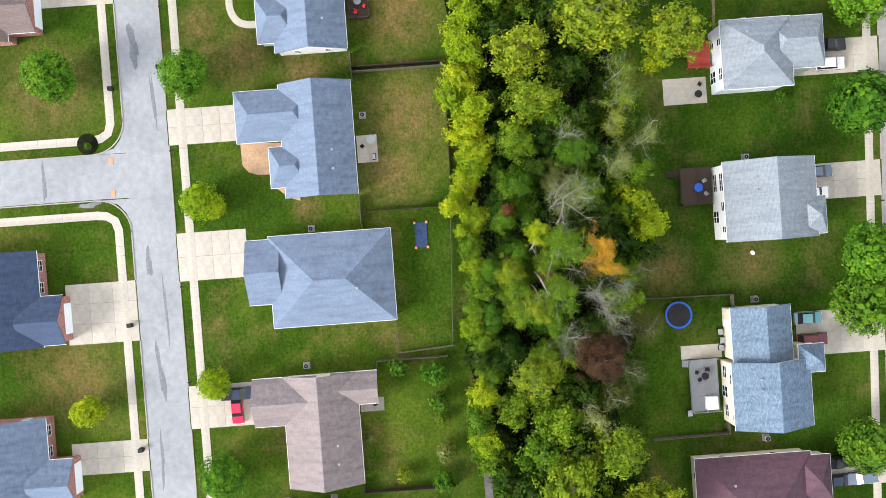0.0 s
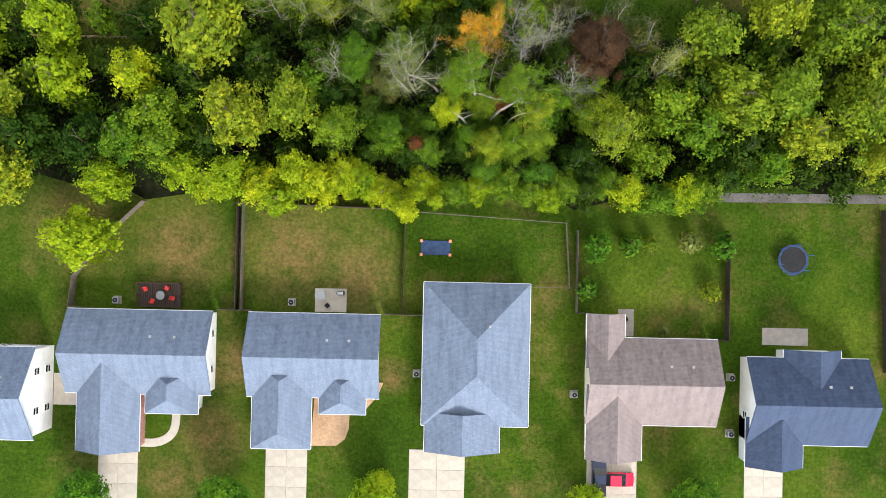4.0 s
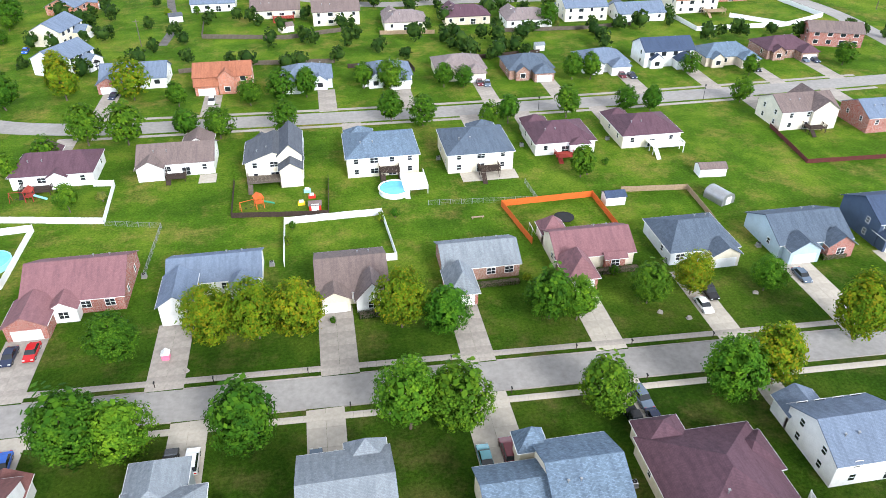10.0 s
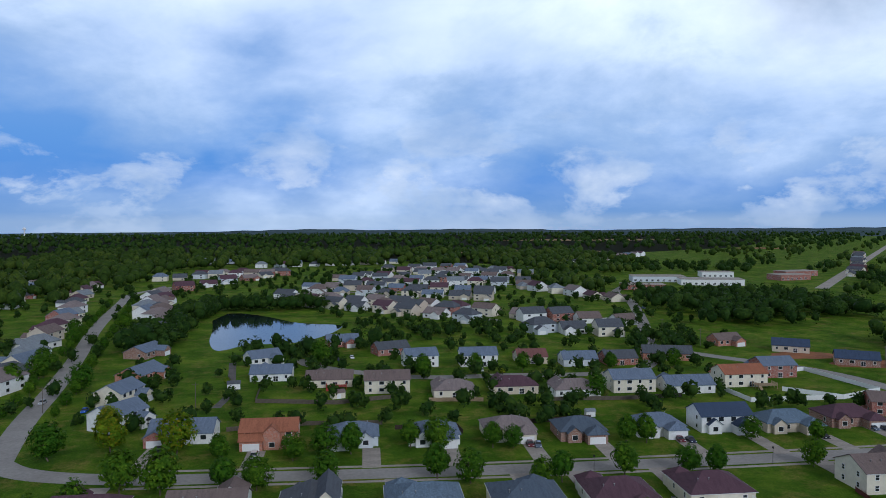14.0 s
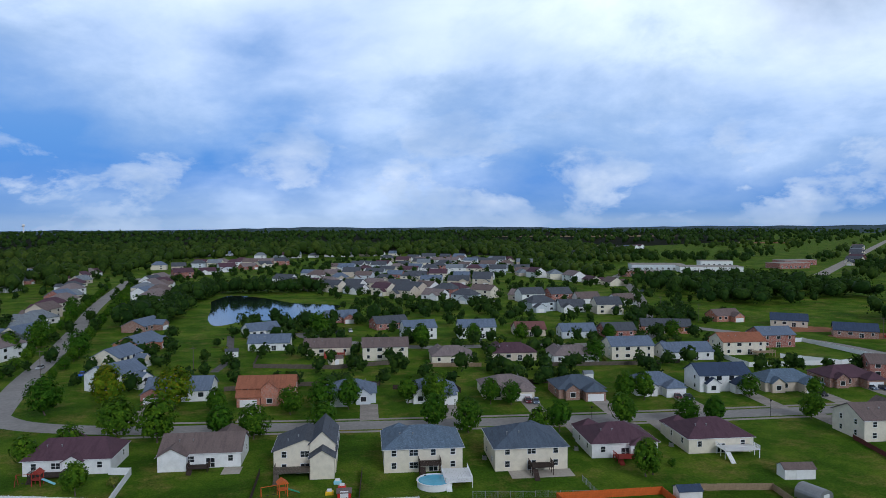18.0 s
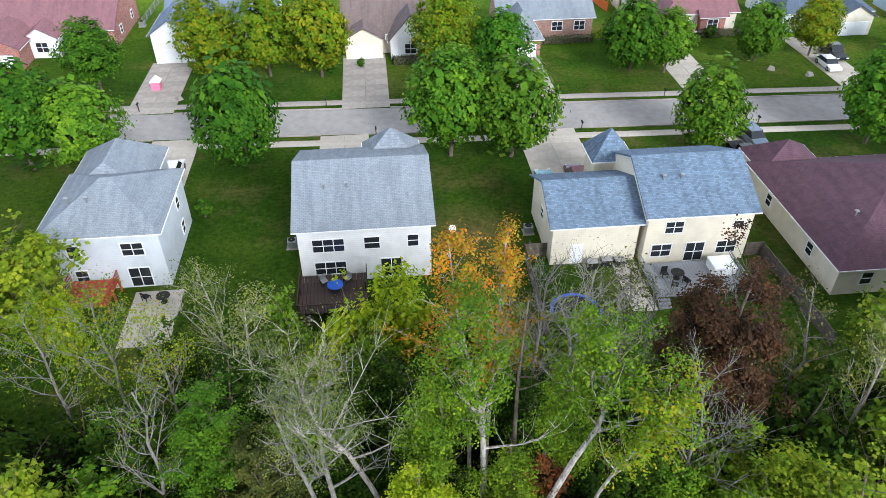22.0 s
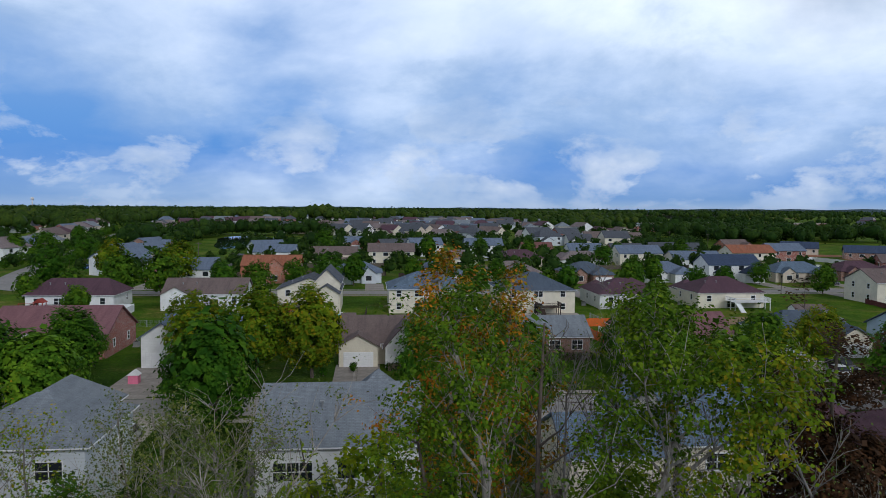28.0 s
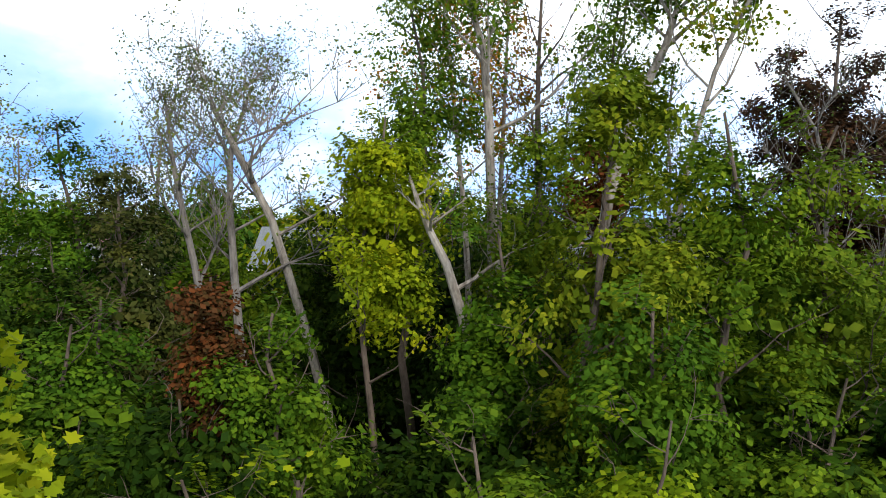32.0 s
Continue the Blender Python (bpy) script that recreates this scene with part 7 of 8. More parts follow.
beyond += [(x, y, h, h * 0.36) for x, y, h in ((-100 + 7 * k, 1090 + 17 * (k % 4), 21 + 6.5 * math.sin(k * 0.5) + (k * 7 % 4)) for k in range(10))]
far_wood("far_woodland", beyond, "dark green belts of far woodland", 2.6, 10)
horizon = belt(FR, 3000, -2400, 2600, 1500, 3300, (11, 19), lambda x, y: abs(x) > y * 0.82 or -25 < (y - 683) - (x - 470) * 1.175 < 25 or 70 < (y - 683) - (x - 470) * 1.175 < 130)
far_wood("horizon_woodland", horizon, "endless dark woodland towards the horizon", 6.0, 4)


def hills():
    rng, n = np.random.default_rng(3), 120
    v, f = [], []
    for k in range(n + 1):
        a = radians(20 + 140 * k / n)
        bump = 9 + 5 * math.sin(a * 9) + 3 * math.sin(a * 23 + 1) + rng.uniform(-3, 3)
        bump += 20 * max(0.0, math.cos(a)) + 5 * max(0.0, -math.cos(a)) ** 2
        for r, z in ((3300, 0), (3700, bump * 0.75), (4300, bump * 1.05), (4600, 0)):
            v.append((r * math.cos(a), r * math.sin(a), z))
    for k in range(n):
        for j in range(3):
            f.append((k * 4 + j, k * 4 + j + 1, k * 4 + 5 + j, k * 4 + 4 + j))
    # Distance haze is put into the hills' bluish base colour.
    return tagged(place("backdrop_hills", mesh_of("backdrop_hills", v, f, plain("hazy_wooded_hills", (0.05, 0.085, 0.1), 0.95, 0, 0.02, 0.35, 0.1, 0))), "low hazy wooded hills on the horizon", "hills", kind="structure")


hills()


# ---- vehicles ----
def car(x, y, turn, paint, label, kind="sedan"):
    """Front towards -y before the turn."""
    L, W, H, belt_z = {"sedan": (4.6, 1.82, 1.45, 0.9), "suv": (4.7, 1.9, 1.75, 1.05), "pickup": (5.5, 1.95, 1.85, 1.08)}[kind]
    c = thing("car", at(x, y, 0, turn), label, "car", "parked cars")

    def body():
        prof = {"sedan": [(-0.5, 0.3), (-0.49, 0.62), (-0.3, 0.84), (-0.22, belt_z), (0.36, belt_z), (0.48, 0.86), (0.5, 0.6), (0.49, 0.3)],
                "suv": [(-0.5, 0.35), (-0.49, 0.75), (-0.28, 0.98), (-0.2, belt_z), (0.47, belt_z), (0.5, 0.9), (0.5, 0.4)],
                "pickup": [(-0.5, 0.4), (-0.49, 0.8), (-0.26, 1.0), (-0.2, belt_z), (0.5, belt_z), (0.5, 0.45)]}[kind]
        n, g = len(prof), Geo()
        v = []
        for sx, inset in ((-1, 0.0), (-0.92, 0.05), (0.92, 0.05), (1, 0.0)):
            v += [(sx * W / 2, p * L * (1 if abs(sx) < 1 else 0.985), z - (0.04 if abs(sx) == 1 and z > 0.7 else 0)) for p, z in prof]
        f = [tuple(range(n)), tuple(range(4 * n - 1, 3 * n - 1, -1))]
        for j in range(3):
            f += [(j * n + k, (j + 1) * n + k, (j + 1) * n + (k + 1) % n, j * n + (k + 1) % n) for k in range(n)]
        return g.add(v, f).mesh("body", M[paint])

    place("body", kept(("body", kind, paint), body), c)
    y0, y1, t0, t1 = {"sedan": (-0.24, 0.38, -0.08, 0.24), "suv": (-0.22, 0.48, -0.08, 0.42), "pickup": (-0.22, 0.16, -0.08, 0.12)}[kind]

    def cabin(h0, h1, grow, mat, nm, whole):
        a, b = W / 2 * 0.95, W / 2 * 0.78
        base = [(-a, y0 * L, h0), (a, y0 * L, h0), (a, y1 * L, h0), (-a, y1 * L, h0)]
        top = [(-b, t0 * L, h1), (b, t0 * L, h1), (b, t1 * L, h1), (-b, t1 * L, h1)]
        return Geo().add(base + top, [(3, 2, 1, 0), (4, 5, 6, 7)] + [(i, (i + 1) % 4, 4 + (i + 1) % 4, 4 + i) for i in range(4)]).mesh(nm, mat)

    place("cabin_glass", kept(("glass", kind), lambda: cabin(belt_z - 0.02, H - 0.05, 0, M["glass"], "cabin_glass", True)), c, label="dark car glass")
    place("roof", kept(("croof", kind, paint), lambda: Geo().box(-W / 2 * 0.8, t0 * L - 0.05, H - 0.06, W / 2 * 0.8, t1 * L + 0.05, H, 0.03).mesh("roof", M[paint])), c)
    if kind == "pickup":
        place("bed", kept(("bed", kind), lambda: Geo().box(-W / 2 * 0.86, 0.18 * L, belt_z - 0.02, W / 2 * 0.86, 0.49 * L, belt_z + 0.015).mesh("bed", M["black"])), c, label="open black load bed")
    tyre = kept("tyre", lambda: Geo().tube([(-0.11, 0, 0), (0.11, 0, 0)], [0.34, 0.34], 16).mesh("wheel", M["rubber"]))
    rim = kept("rim", lambda: Geo().tube([(-0.118, 0, 0), (0.118, 0, 0)], [0.2, 0.2], 12).mesh("rim", M["metal_grey"]))
    for sx in (-1, 1):
        for sy in (-0.31, 0.31):
            wh = place("wheel", tyre, c, pose(sx * (W / 2 - 0.09), sy * L, 0.34))
            place("rim", rim, wh)
        place("headlight", kept("hl", lambda: Geo().box(-0.2, -0.03, -0.07, 0.2, 0.03, 0.07).mesh("headlight", M["lamp_clear"])), c, pose(sx * W * 0.36, -0.492 * L, 0.68))
        place("taillight", kept("tl", lambda: Geo().box(-0.16, -0.03, -0.1, 0.16, 0.03, 0.1).mesh("taillight", M["lamp_red"])), c, pose(sx * W * 0.38, 0.497 * L, 0.75))
    return c


car(26.6, -28.6, 90, "car_crimson", "bright red hatchback parked on a driveway")
car(24.0, -28.2, 180, "car_navy", "dark blue pickup parked on a driveway", "pickup")
car(-47.7, 74.2, 4, "car_blue", "bright blue sedan parked on a driveway")
car(-24.9, 70.4, 180, "car_black", "black pickup on a driveway", "pickup")
car(-21.9, 70.4, 180, "car_white", "white van-like car on a driveway", "suv")
car(-4.8, 67.4, 180, "car_slate", "dark grey sedan behind a house")
car(-1.4, 66.6, 180, "car_white", "white sedan behind a house")
car(18.6, 64.2, 180, "car_teal", "pale teal sedan on a driveway")
car(22.1, 64.8, 180, "car_maroon", "maroon suv on a driveway", "suv")
car(45.0, 71.2, 6, "car_slate", "dark grey suv on a driveway", "suv")
car(42.2, 67.2, 4, "car_black", "black pickup on a driveway", "pickup")
car(45.2, 66.6, 0, "car_navy", "dark sedan on a driveway")
car(-53.9, 97.8, 0, "car_navy", "dark blue sedan on a driveway")
car(-50.6, 98.4, 0, "car_red", "red sedan on a driveway")
car(88.4, 96.6, 0, "car_slate", "slate-blue sedan on a driveway")
car(65.4, 91.2, 0, "car_white", "white sedan on a driveway")
car(68.2, 95.0, 0, "car_black", "black pickup on a driveway", "pickup")
car(-31, 205, 0, "car_white", "white suv on a driveway", "suv")
for x, y, p in ((-60, 214, "car_navy"), (49.4, 207, "car_maroon"), (51.6, 206, "car_slate"), (95.6, 206, "car_maroon"), (98.6, 205, "car_navy"), (141, 204, "car_black"), (161.8, 210, "car_slate"), (165, 209, "car_navy"), (-118, 276, "car_silver"), (-98, 262, "car_blue"), (190, 193, "car_white"), (166, 398, "car_red"), (-12, 345, "car_navy"), (-6, 350, "car_white"), (52, 313, "car_white"), (210, 520, "car_slate")):
    car(x, y, 90 if p == "car_white" and x > 150 else (x * 7) % 20 - 10, p, "parked car in the far estate")
car(240, 300, 60, "car_red", "red site vehicle on bare soil", "pickup")


# ---- garden things ----
def trampoline(x, y, r, pad, label):
    t = thing("trampoline", at(x, y), label, "trampoline", "trampolines")
    part("mat", Geo().disc(0, 0, r - 0.28, 0.82, 0.84, 32), M["black"], t, "black jumping mat")
    part("pad", Geo().ring(0, 0, r - 0.3, r, 0.8, 0.88, 32), M[pad], t, "blue padded rim")
    for k in range(6):
        a = k * math.tau / 6
        part("leg", Geo().tube([(r * 0.94 * math.cos(a), r * 0.94 * math.sin(a), 0), (r * 0.94 * math.cos(a), r * 0.94 * math.sin(a), 0.82)], [0.025, 0.025], 6), M["metal_grey"], t)
    return t


trampoline(16.6, 43.4, 2.2, "blue_pad", "round trampoline with bright blue rim")
net = trampoline(50.4, 2.4, 2.1, "blue_mesh", "round trampoline with safety net poles")
for k in range(6):
    a = k * math.tau / 6 + 0.3
    part("net_pole", Geo().tube([(2.15 * math.cos(a), 2.15 * math.sin(a), 0), (2.15 * math.cos(a), 2.15 * math.sin(a), 2.5)], [0.03, 0.03], 6), M["blue_pad"], net, "blue padded pole")
part("net_ring", Geo().ring(0, 0, 2.12, 2.17, 2.46, 2.5, 32), M["black"], net)
trampoline(49.8, 124.6, 2.2, "black", "round black trampoline inside an orange fence")

mat_ob = thing("play_mat", at(0.7, 3.0), "navy mesh rectangle with peach corner pads on the grass", "play mat")
part("sheet", Geo().box(-2.05, -1.0, 0.1, 2.05, 1.0, 0.16, 0.02), M["blue_mesh"], mat_ob)
for sx in (-1, 1):
    for sy in (-1, 1):
        part("corner_pad", Geo().box(sx * 2.02 - 0.2, sy * 0.97 - 0.2, 0.0, sx * 2.02 + 0.2, sy * 0.97 + 0.2, 0.24, 0.05), M["orange_pad"], mat_ob, "peach corner pad")


def deck(x, y, w, d, h, mat, label, rail=True, turn=0.0, stair=True):
    """A raised platform of boards on posts, with a rail on three sides; the house stands at +y."""
    k = thing("deck", at(x, y, 0, turn), label, "deck", "wooden decks")
    n = max(4, int(w / 0.3))
    bm_ = kept(("board", round(w / n, 3), d, mat.name), lambda: Geo().box(0.012, -d / 2, -0.05, w / n - 0.012, d / 2, 0, 0.008).mesh("board", mat))
    for i in range(n):
        place("board", bm_, k, pose(-w / 2 + i * w / n, 0, h))
    for sx in (-1, 1):
        for sy in (-1, 0, 1):
            part("post", Geo().box(sx * (w / 2 - 0.1) - 0.07, sy * (d / 2 - 0.1) - 0.07, 0, sx * (w / 2 - 0.1) + 0.07, sy * (d / 2 - 0.1) + 0.07, h - 0.05 + (1.05 if rail and sy < 1 else 0)), mat, k)
    if rail:
        for x0, y0, x1, y1 in ((-w / 2, -d / 2, w / 2, -d / 2), (-w / 2, -d / 2, -w / 2, d / 2), (w / 2, -d / 2, w / 2, d / 2)):
            g = Geo()
            g.box(min(x0, x1) - 0.04, min(y0, y1) - 0.04, h + 0.9, max(x0, x1) + 0.04, max(y0, y1) + 0.04, h + 0.97)
            m2 = max(2, int(max(abs(x1 - x0), abs(y1 - y0)) / 0.22))
            for i in range(m2 + 1):
                px, py = x0 + (x1 - x0) * i / m2, y0 + (y1 - y0) * i / m2
                if y < 100:
                    place("baluster", kept(("baluster", mat.name), lambda: Geo().box(-0.02, -0.02, 0, 0.02, 0.02, 0.9).mesh("baluster", mat)), k, pose(px, py, h))
                else:
                    g.box(px - 0.02, py - 0.02, h, px + 0.02, py + 0.02, h + 0.9)
            part("handrail" if y < 100 else "railing", g, mat, k)
    if stair and h > 0.5:
        st = int(h / 0.18)
        tread = kept(("stair_step", mat.name), lambda: Geo().box(0, -0.28, -0.18, 1.1, 0, 0, 0.01).mesh("stair_step", mat))
        for i in range(st):
            place("stair_step", tread, k, pose(-w / 2 + 0.1, -d / 2 - 0.28 * i, h - 0.18 * (i + 1)))
    return k


def patio(x0, y0, x1, y1, material, label):
    p = thing("patio", at((x0 + x1) / 2, (y0 + y1) / 2), label, "patio", kind="structure")
    part("slab", Geo().box(-(x1 - x0) / 2, -(y1 - y0) / 2, -0.05, (x1 - x0) / 2, (y1 - y0) / 2, 0.07, 0.02), material, p)
    return p


def garden_chair(x, y, turn, z, mat, label="outdoor chair"):
    c = thing("garden_chair", at(x, y, z, turn), label, "chair", "garden chairs")
    part("seat", Geo().box(-0.28, -0.28, 0.38, 0.28, 0.28, 0.46, 0.02), mat, c)
    part("backrest", Geo().box(-0.28, 0.22, 0.46, 0.28, 0.3, 0.95, 0.02), mat, c)
    for sx in (-1, 1):
        for sy in (-1, 1):
            part("leg", Geo().box(sx * 0.25 - 0.025, sy * 0.25 - 0.025, 0, sx * 0.25 + 0.025, sy * 0.25 + 0.025, 0.38), M["black"], c)
    return c


def round_table(x, y, z, r, mat, label):
    t = thing("patio_table", at(x, y, z), label, "table", "garden tables")
    part("tabletop", Geo().disc(0, 0, r, 0.7, 0.75, 20), mat, t)
    part("base", Geo().disc(0, 0, r * 0.5, 0, 0.05, 16).tube([(0, 0, 0.05), (0, 0, 0.7)], [0.05, 0.05], 8), M["black"], t)
    return t


# south row yards
deck(-37.5, -4.4, 5.9, 3.4, 0.5, M["wood_dark"], "dark wooden deck with red cushions behind a white house", turn=180)
for x, y, a in ((-39.4, -3.6, 20), (-36.4, -3.4, -30), (-35.6, -4.8, 70), (-38.4, -5.2, 160)):
    garden_chair(x, y, a, 0.5, M["red_plastic"], "red cushioned chair on a dark deck")
round_table(-37.2, -4.4, 0.5, 0.6, M["grey_paint"], "small round table on a deck")
patio(-16.0, -6.3, -11.6, -3.0, M["concrete"], "small pale concrete patio behind a house")
round_table(-15.2, -3.9, 0.07, 0.75, M["metal_grey"], "round glass-topped patio table")
garden_chair(-14.2, -5.4, 40, 0.07, M["black"], "black patio chair on pale concrete")
grill = thing("barbecue_grill", at(-12.4, -3.6, 0.07), "black barbecue grill on a patio", "grill")
part("cart", Geo().box(-0.5, -0.28, 0, 0.5, 0.28, 0.75, 0.03), M["black"], grill)
part("lid", Geo().box(-0.42, -0.26, 0.76, 0.42, 0.26, 1.1, 0.12), M["metal_grey"], grill, "domed lid")
for x, y in ((-43.6, -5.2), (-19.2, -5.0), (-1.6, -14.6), (20.4, -17.0), (42.2, -14.2), (42.2, -22), (-29.8, 57), (-8.0, 56), (15.0, 56), (37.6, 56.4), (-36, 118), (-12, 118), (35.6, 112), (65, 106), (86, 108), (50.6, 162), (74, 162), (28, 158)):
    ac_unit(x, y)
strip("front_walk", spline([(-40.2, -25.0), (-37.8, -25.0), (-36.0, -24.2), (-35.1, -22.6), (-35.0, -19.0)], 0.6), 1.15, 0.06, M["concrete"], "curved pale front walk", "path")
patch("front_porch", [(-15.6, -16), (-6.2, -16), (-7.0, -18.0), (-8.8, -20.0), (-10.8, -20.4), (-10.9, -22.6), (-11.4, -24.0), (-12.6, -24.9), (-16.2, -25.0)][::-1], 0.09, plain("tan_pavers", (0.5, 0.33, 0.2), 0.85, 0, 4, 0.25), "tan paved patio before a front door", "patio")
patio(26.4, -8.8, 28.6, -5.0, M["concrete_grey"], "small concrete patio with garden furniture")
garden_chair(27.4, -6.4, 30, 0.07, M["black"], "dark chair on a small patio")
patio(46.6, -9.6, 53.0, -7.2, M["concrete_grey"], "grey concrete patio behind a navy-roofed house")
patio(-52.2, -20.0, -48.6, -15.6, M["concrete"], "pale concrete patio")
for x, y in ((-26.3, -44.9), (32, -44.6), (-29.2, -36.9), (11.8, -44.8)):
    bn = thing("wheelie_bin", at(x, y), "dark wheeled rubbish bin at the kerb", "bin", "rubbish bins")
    part("body", Geo().box(-0.3, -0.35, 0.08, 0.3, 0.35, 0.95, 0.03), M["black"], bn)
    part("lid", Geo().box(-0.33, -0.38, 0.95, 0.33, 0.38, 1.03, 0.03), M["black"], bn)
bed_ = thing("flower_bed", at(-17.8, -49.5, 0.01), "round mulch bed with low green shrubs", "flower bed")
part("mulch", Geo().disc(0, 0, 1.7, 0, 0.08, 24), M["litter"], bed_)
plant("shrub", SHRUB[1], -17.4, -49.2, "low dark shrub in a mulch bed", "shrub", "garden shrubs", s=0.5)
for x, y in ((-14.8, -46.0), (-9.6, -46.0)):
    pd = thing("tactile_paving", at(x, y, 0.07), "red tactile plate at a kerb ramp", "paving", kind="structure")
    part("plate", Geo().box(-0.5, -0.35, 0, 0.5, 0.35, 0.02, 0.005), M["orange_pad"], pd)

WD = M["wood_dark"]
fence([(-49.8, -6.0), (-49.4, -2.0), (-45.6, 3.2), (-40.0, 8.6)], "board", 1.6, M["wood_grey"], "weathered board fence round a back yard")
fence([(-26.8, -6.2), (-26.8, 8.6)], "board", 1.7, WD, "dark board fence between two back yards")
fence([(-26.1, -6.2), (-26.1, 8.6)], "board", 1.5, M["wood_grey"], "grey board fence between two back yards")
fence([(-3.6, -6.2), (-3.6, 8.0)], "board", 1.7, WD, "dark board fence between two back yards")
fence([(-26.6, 8.7), (-4.0, 8.2)], "board", 1.6, WD, "dark board fence at the back of a yard")
fence([(-3.4, 8.0), (18.8, 6.8), (19.4, -2.2)], "rail", 1.3, M["wood_grey"], "grey three-rail fence round a back yard")
fence([(14.0, -2.2), (19.4, -2.2)], "rail", 1.3, M["wood_grey"], "grey rail fence beside a house")
fence([(-6.2, -6.4), (-0.6, -6.4)], "board", 1.5, M["wood_grey"], "short board fence between two houses")
fence([(-49.8, -6.2), (-48.8, -6.2)], "board", 1.5, M["wood_grey"], "short board fence beside a house")
fence([(-29.2, -6.2), (-24.8, -6.2)], "board", 1.5, M["wood_grey"], "short board fence between two houses")
fence([(20.4, 5.8), (20.4, -5.6), (21.4, -5.6)], "board", 1.5, M["wood_grey"], "board fence beside a yard")
fence([(41.4, 5.6), (41.4, -9.0), (39.4, -9.0)], "board", 1.6, WD, "dark board fence between yards")
fence([(63.0, 9.5), (63.2, -2.0), (63.6, -13.0)], "board", 1.6, WD, "dark board fence between yards")
# yards north of the wood
fence([(-58.4, 53.4), (-57.4, 38.0), (-56.0, 31.4), (-40.4, 31.4)], "rail", 1.3, M["wood_tan"], "tan rail fence round a back yard")
fence([(-58.4, 53.6), (-53.4, 53.6)], "rail", 1.3, M["wood_tan"], "tan rail fence beside a house")
fence([(-41.4, 52.6), (-28.4, 52.2)], "rail", 1.3, M["wood_tan"], "tan rail fence between two houses")
fence([(16.2, 52.2), (13.9, 52.2), (13.6, 37.4)], "board", 1.5, M["wood_grey"], "weathered board fence round a back yard")
fence([(34.6, 50.2), (36.2, 50.2), (36.4, 38.0)], "board", 1.5, M["wood_grey"], "weathered board fence between yards")
fence([(57.6, 47.0), (59.8, 50.4), (59.2, 41.0)], "vinyl", 1.7, M["vinyl"], "white vinyl fence beside a house")
deck(-48.4, 49.8, 7.2, 4.6, 1.0, M["wood_dark"], "brown wooden deck behind a white house")
deck(-24.6, 49.2, 4.0, 3.6, 1.4, M["wood_red"], "red-stained wooden deck behind a grey house")
patio(-21.4, 43.6, -17.2, 50.6, M["concrete"], "pale concrete patio behind a grey house")
round_table(-18.6, 49.0, 0.07, 0.6, M["black"], "dark round patio table on pale concrete")
garden_chair(-20.2, 49.4, 150, 0.07, M["black"], "dark patio chair on pale concrete")
deck(-3.8, 47.4, 5.8, 5.0, 1.2, M["wood_dark"], "dark brown wooden deck with a blue-covered table")
for x, y, a in ((-4.6, 48.6, 30), (-2.6, 48.8, -50)):
    garden_chair(x, y, a, 1.2, M["slate"] if "slate" in M else M["metal_grey"], "grey chair on a deck")
round_table(-3.6, 47.6, 1.2, 0.7, M["blue_pad"], "blue-covered round table on a deck")
deck(28.2, 46.8, 8.4, 4.6, 0.7, M["grey_paint"], "grey painted deck with furniture behind a cream house")
for x, y, a in ((25.6, 47.2, 0), (27.2, 46.0, 120), (26.0, 45.6, 60)):
    garden_chair(x, y, a, 0.7, M["black"], "black chair on a grey deck")
round_table(26.6, 46.8, 0.7, 0.6, M["black"], "black round table on a grey deck")
tub = thing("hot_tub", at(31.0, 47.6, 0.7), "covered white hot tub on a grey deck", "hot tub")
part("tub", Geo().box(-1.0, -0.9, 0, 1.0, 0.9, 0.8, 0.06), M["trim"], tub)
part("cover", Geo().box(-1.05, -0.95, 0.81, 1.05, 0.95, 0.92, 0.05), M["vinyl"], tub, "pale cover")
patio(21.8, 43.6, 24.0, 50.2, M["concrete"], "pale concrete strip beside a deck")
for x, y in ((19.8, 50.0), (21.2, 50.2), (22.4, 50.0), (32.6, 44.2)):
    bx = thing("storage_box", at(x, y), "dark storage box against a house wall", "box", "garden storage")
    part("body", Geo().box(-0.45, -0.35, 0, 0.45, 0.35, 0.7, 0.03), M["black"], bx)
    part("lid", Geo().box(-0.48, -0.38, 0.7, 0.48, 0.38, 0.77, 0.02), M["metal_grey"], bx)
dish = thing("satellite_dish", at(7.4, 56.0), "white satellite dish on a short pole", "satellite dish")
part("pole", Geo().tube([(0, 0, 0), (0, 0, 1.0)], [0.03, 0.03], 6), M["metal_grey"], dish)
part("dish", Geo().tube([(0, 0, 1.0), (0.04, -0.1, 1.06), (0.06, -0.16, 1.1)], [0.05, 0.34, 0.38], 16), M["trim"], dish)
toy = thing("garden_toy", at(-45.2, 42.4), "small pink and red toy on the grass", "toy")
part("body", Geo().box(-0.5, -0.35, 0, 0.5, 0.35, 0.4, 0.08), M["pink_plastic"], toy)
part("seat", Geo().box(-0.25, -0.2, 0.4, 0.25, 0.2, 0.6, 0.05), M["red_plastic"], toy)

# middle street fronts
bin_pink = thing("toy_house", at(-28.6, 93.6), "pink plastic playhouse with white roof at a drive", "playhouse")
part("body", Geo().box(-0.6, -0.6, 0, 0.6, 0.6, 1.2, 0.03), M["pink_plastic"], bin_pink)
part("roof", Geo().add([(-0.75, -0.7, 1.15), (0.75, -0.7, 1.15), (0.75, 0.7, 1.15), (-0.75, 0.7, 1.15), (0, -0.7, 1.75), (0, 0.7, 1.75)], [(3, 2, 1, 0), (0, 1, 4), (2, 3, 5), (1, 2, 5, 4), (3, 0, 4, 5)]), M["trim"], bin_pink, "white roof")


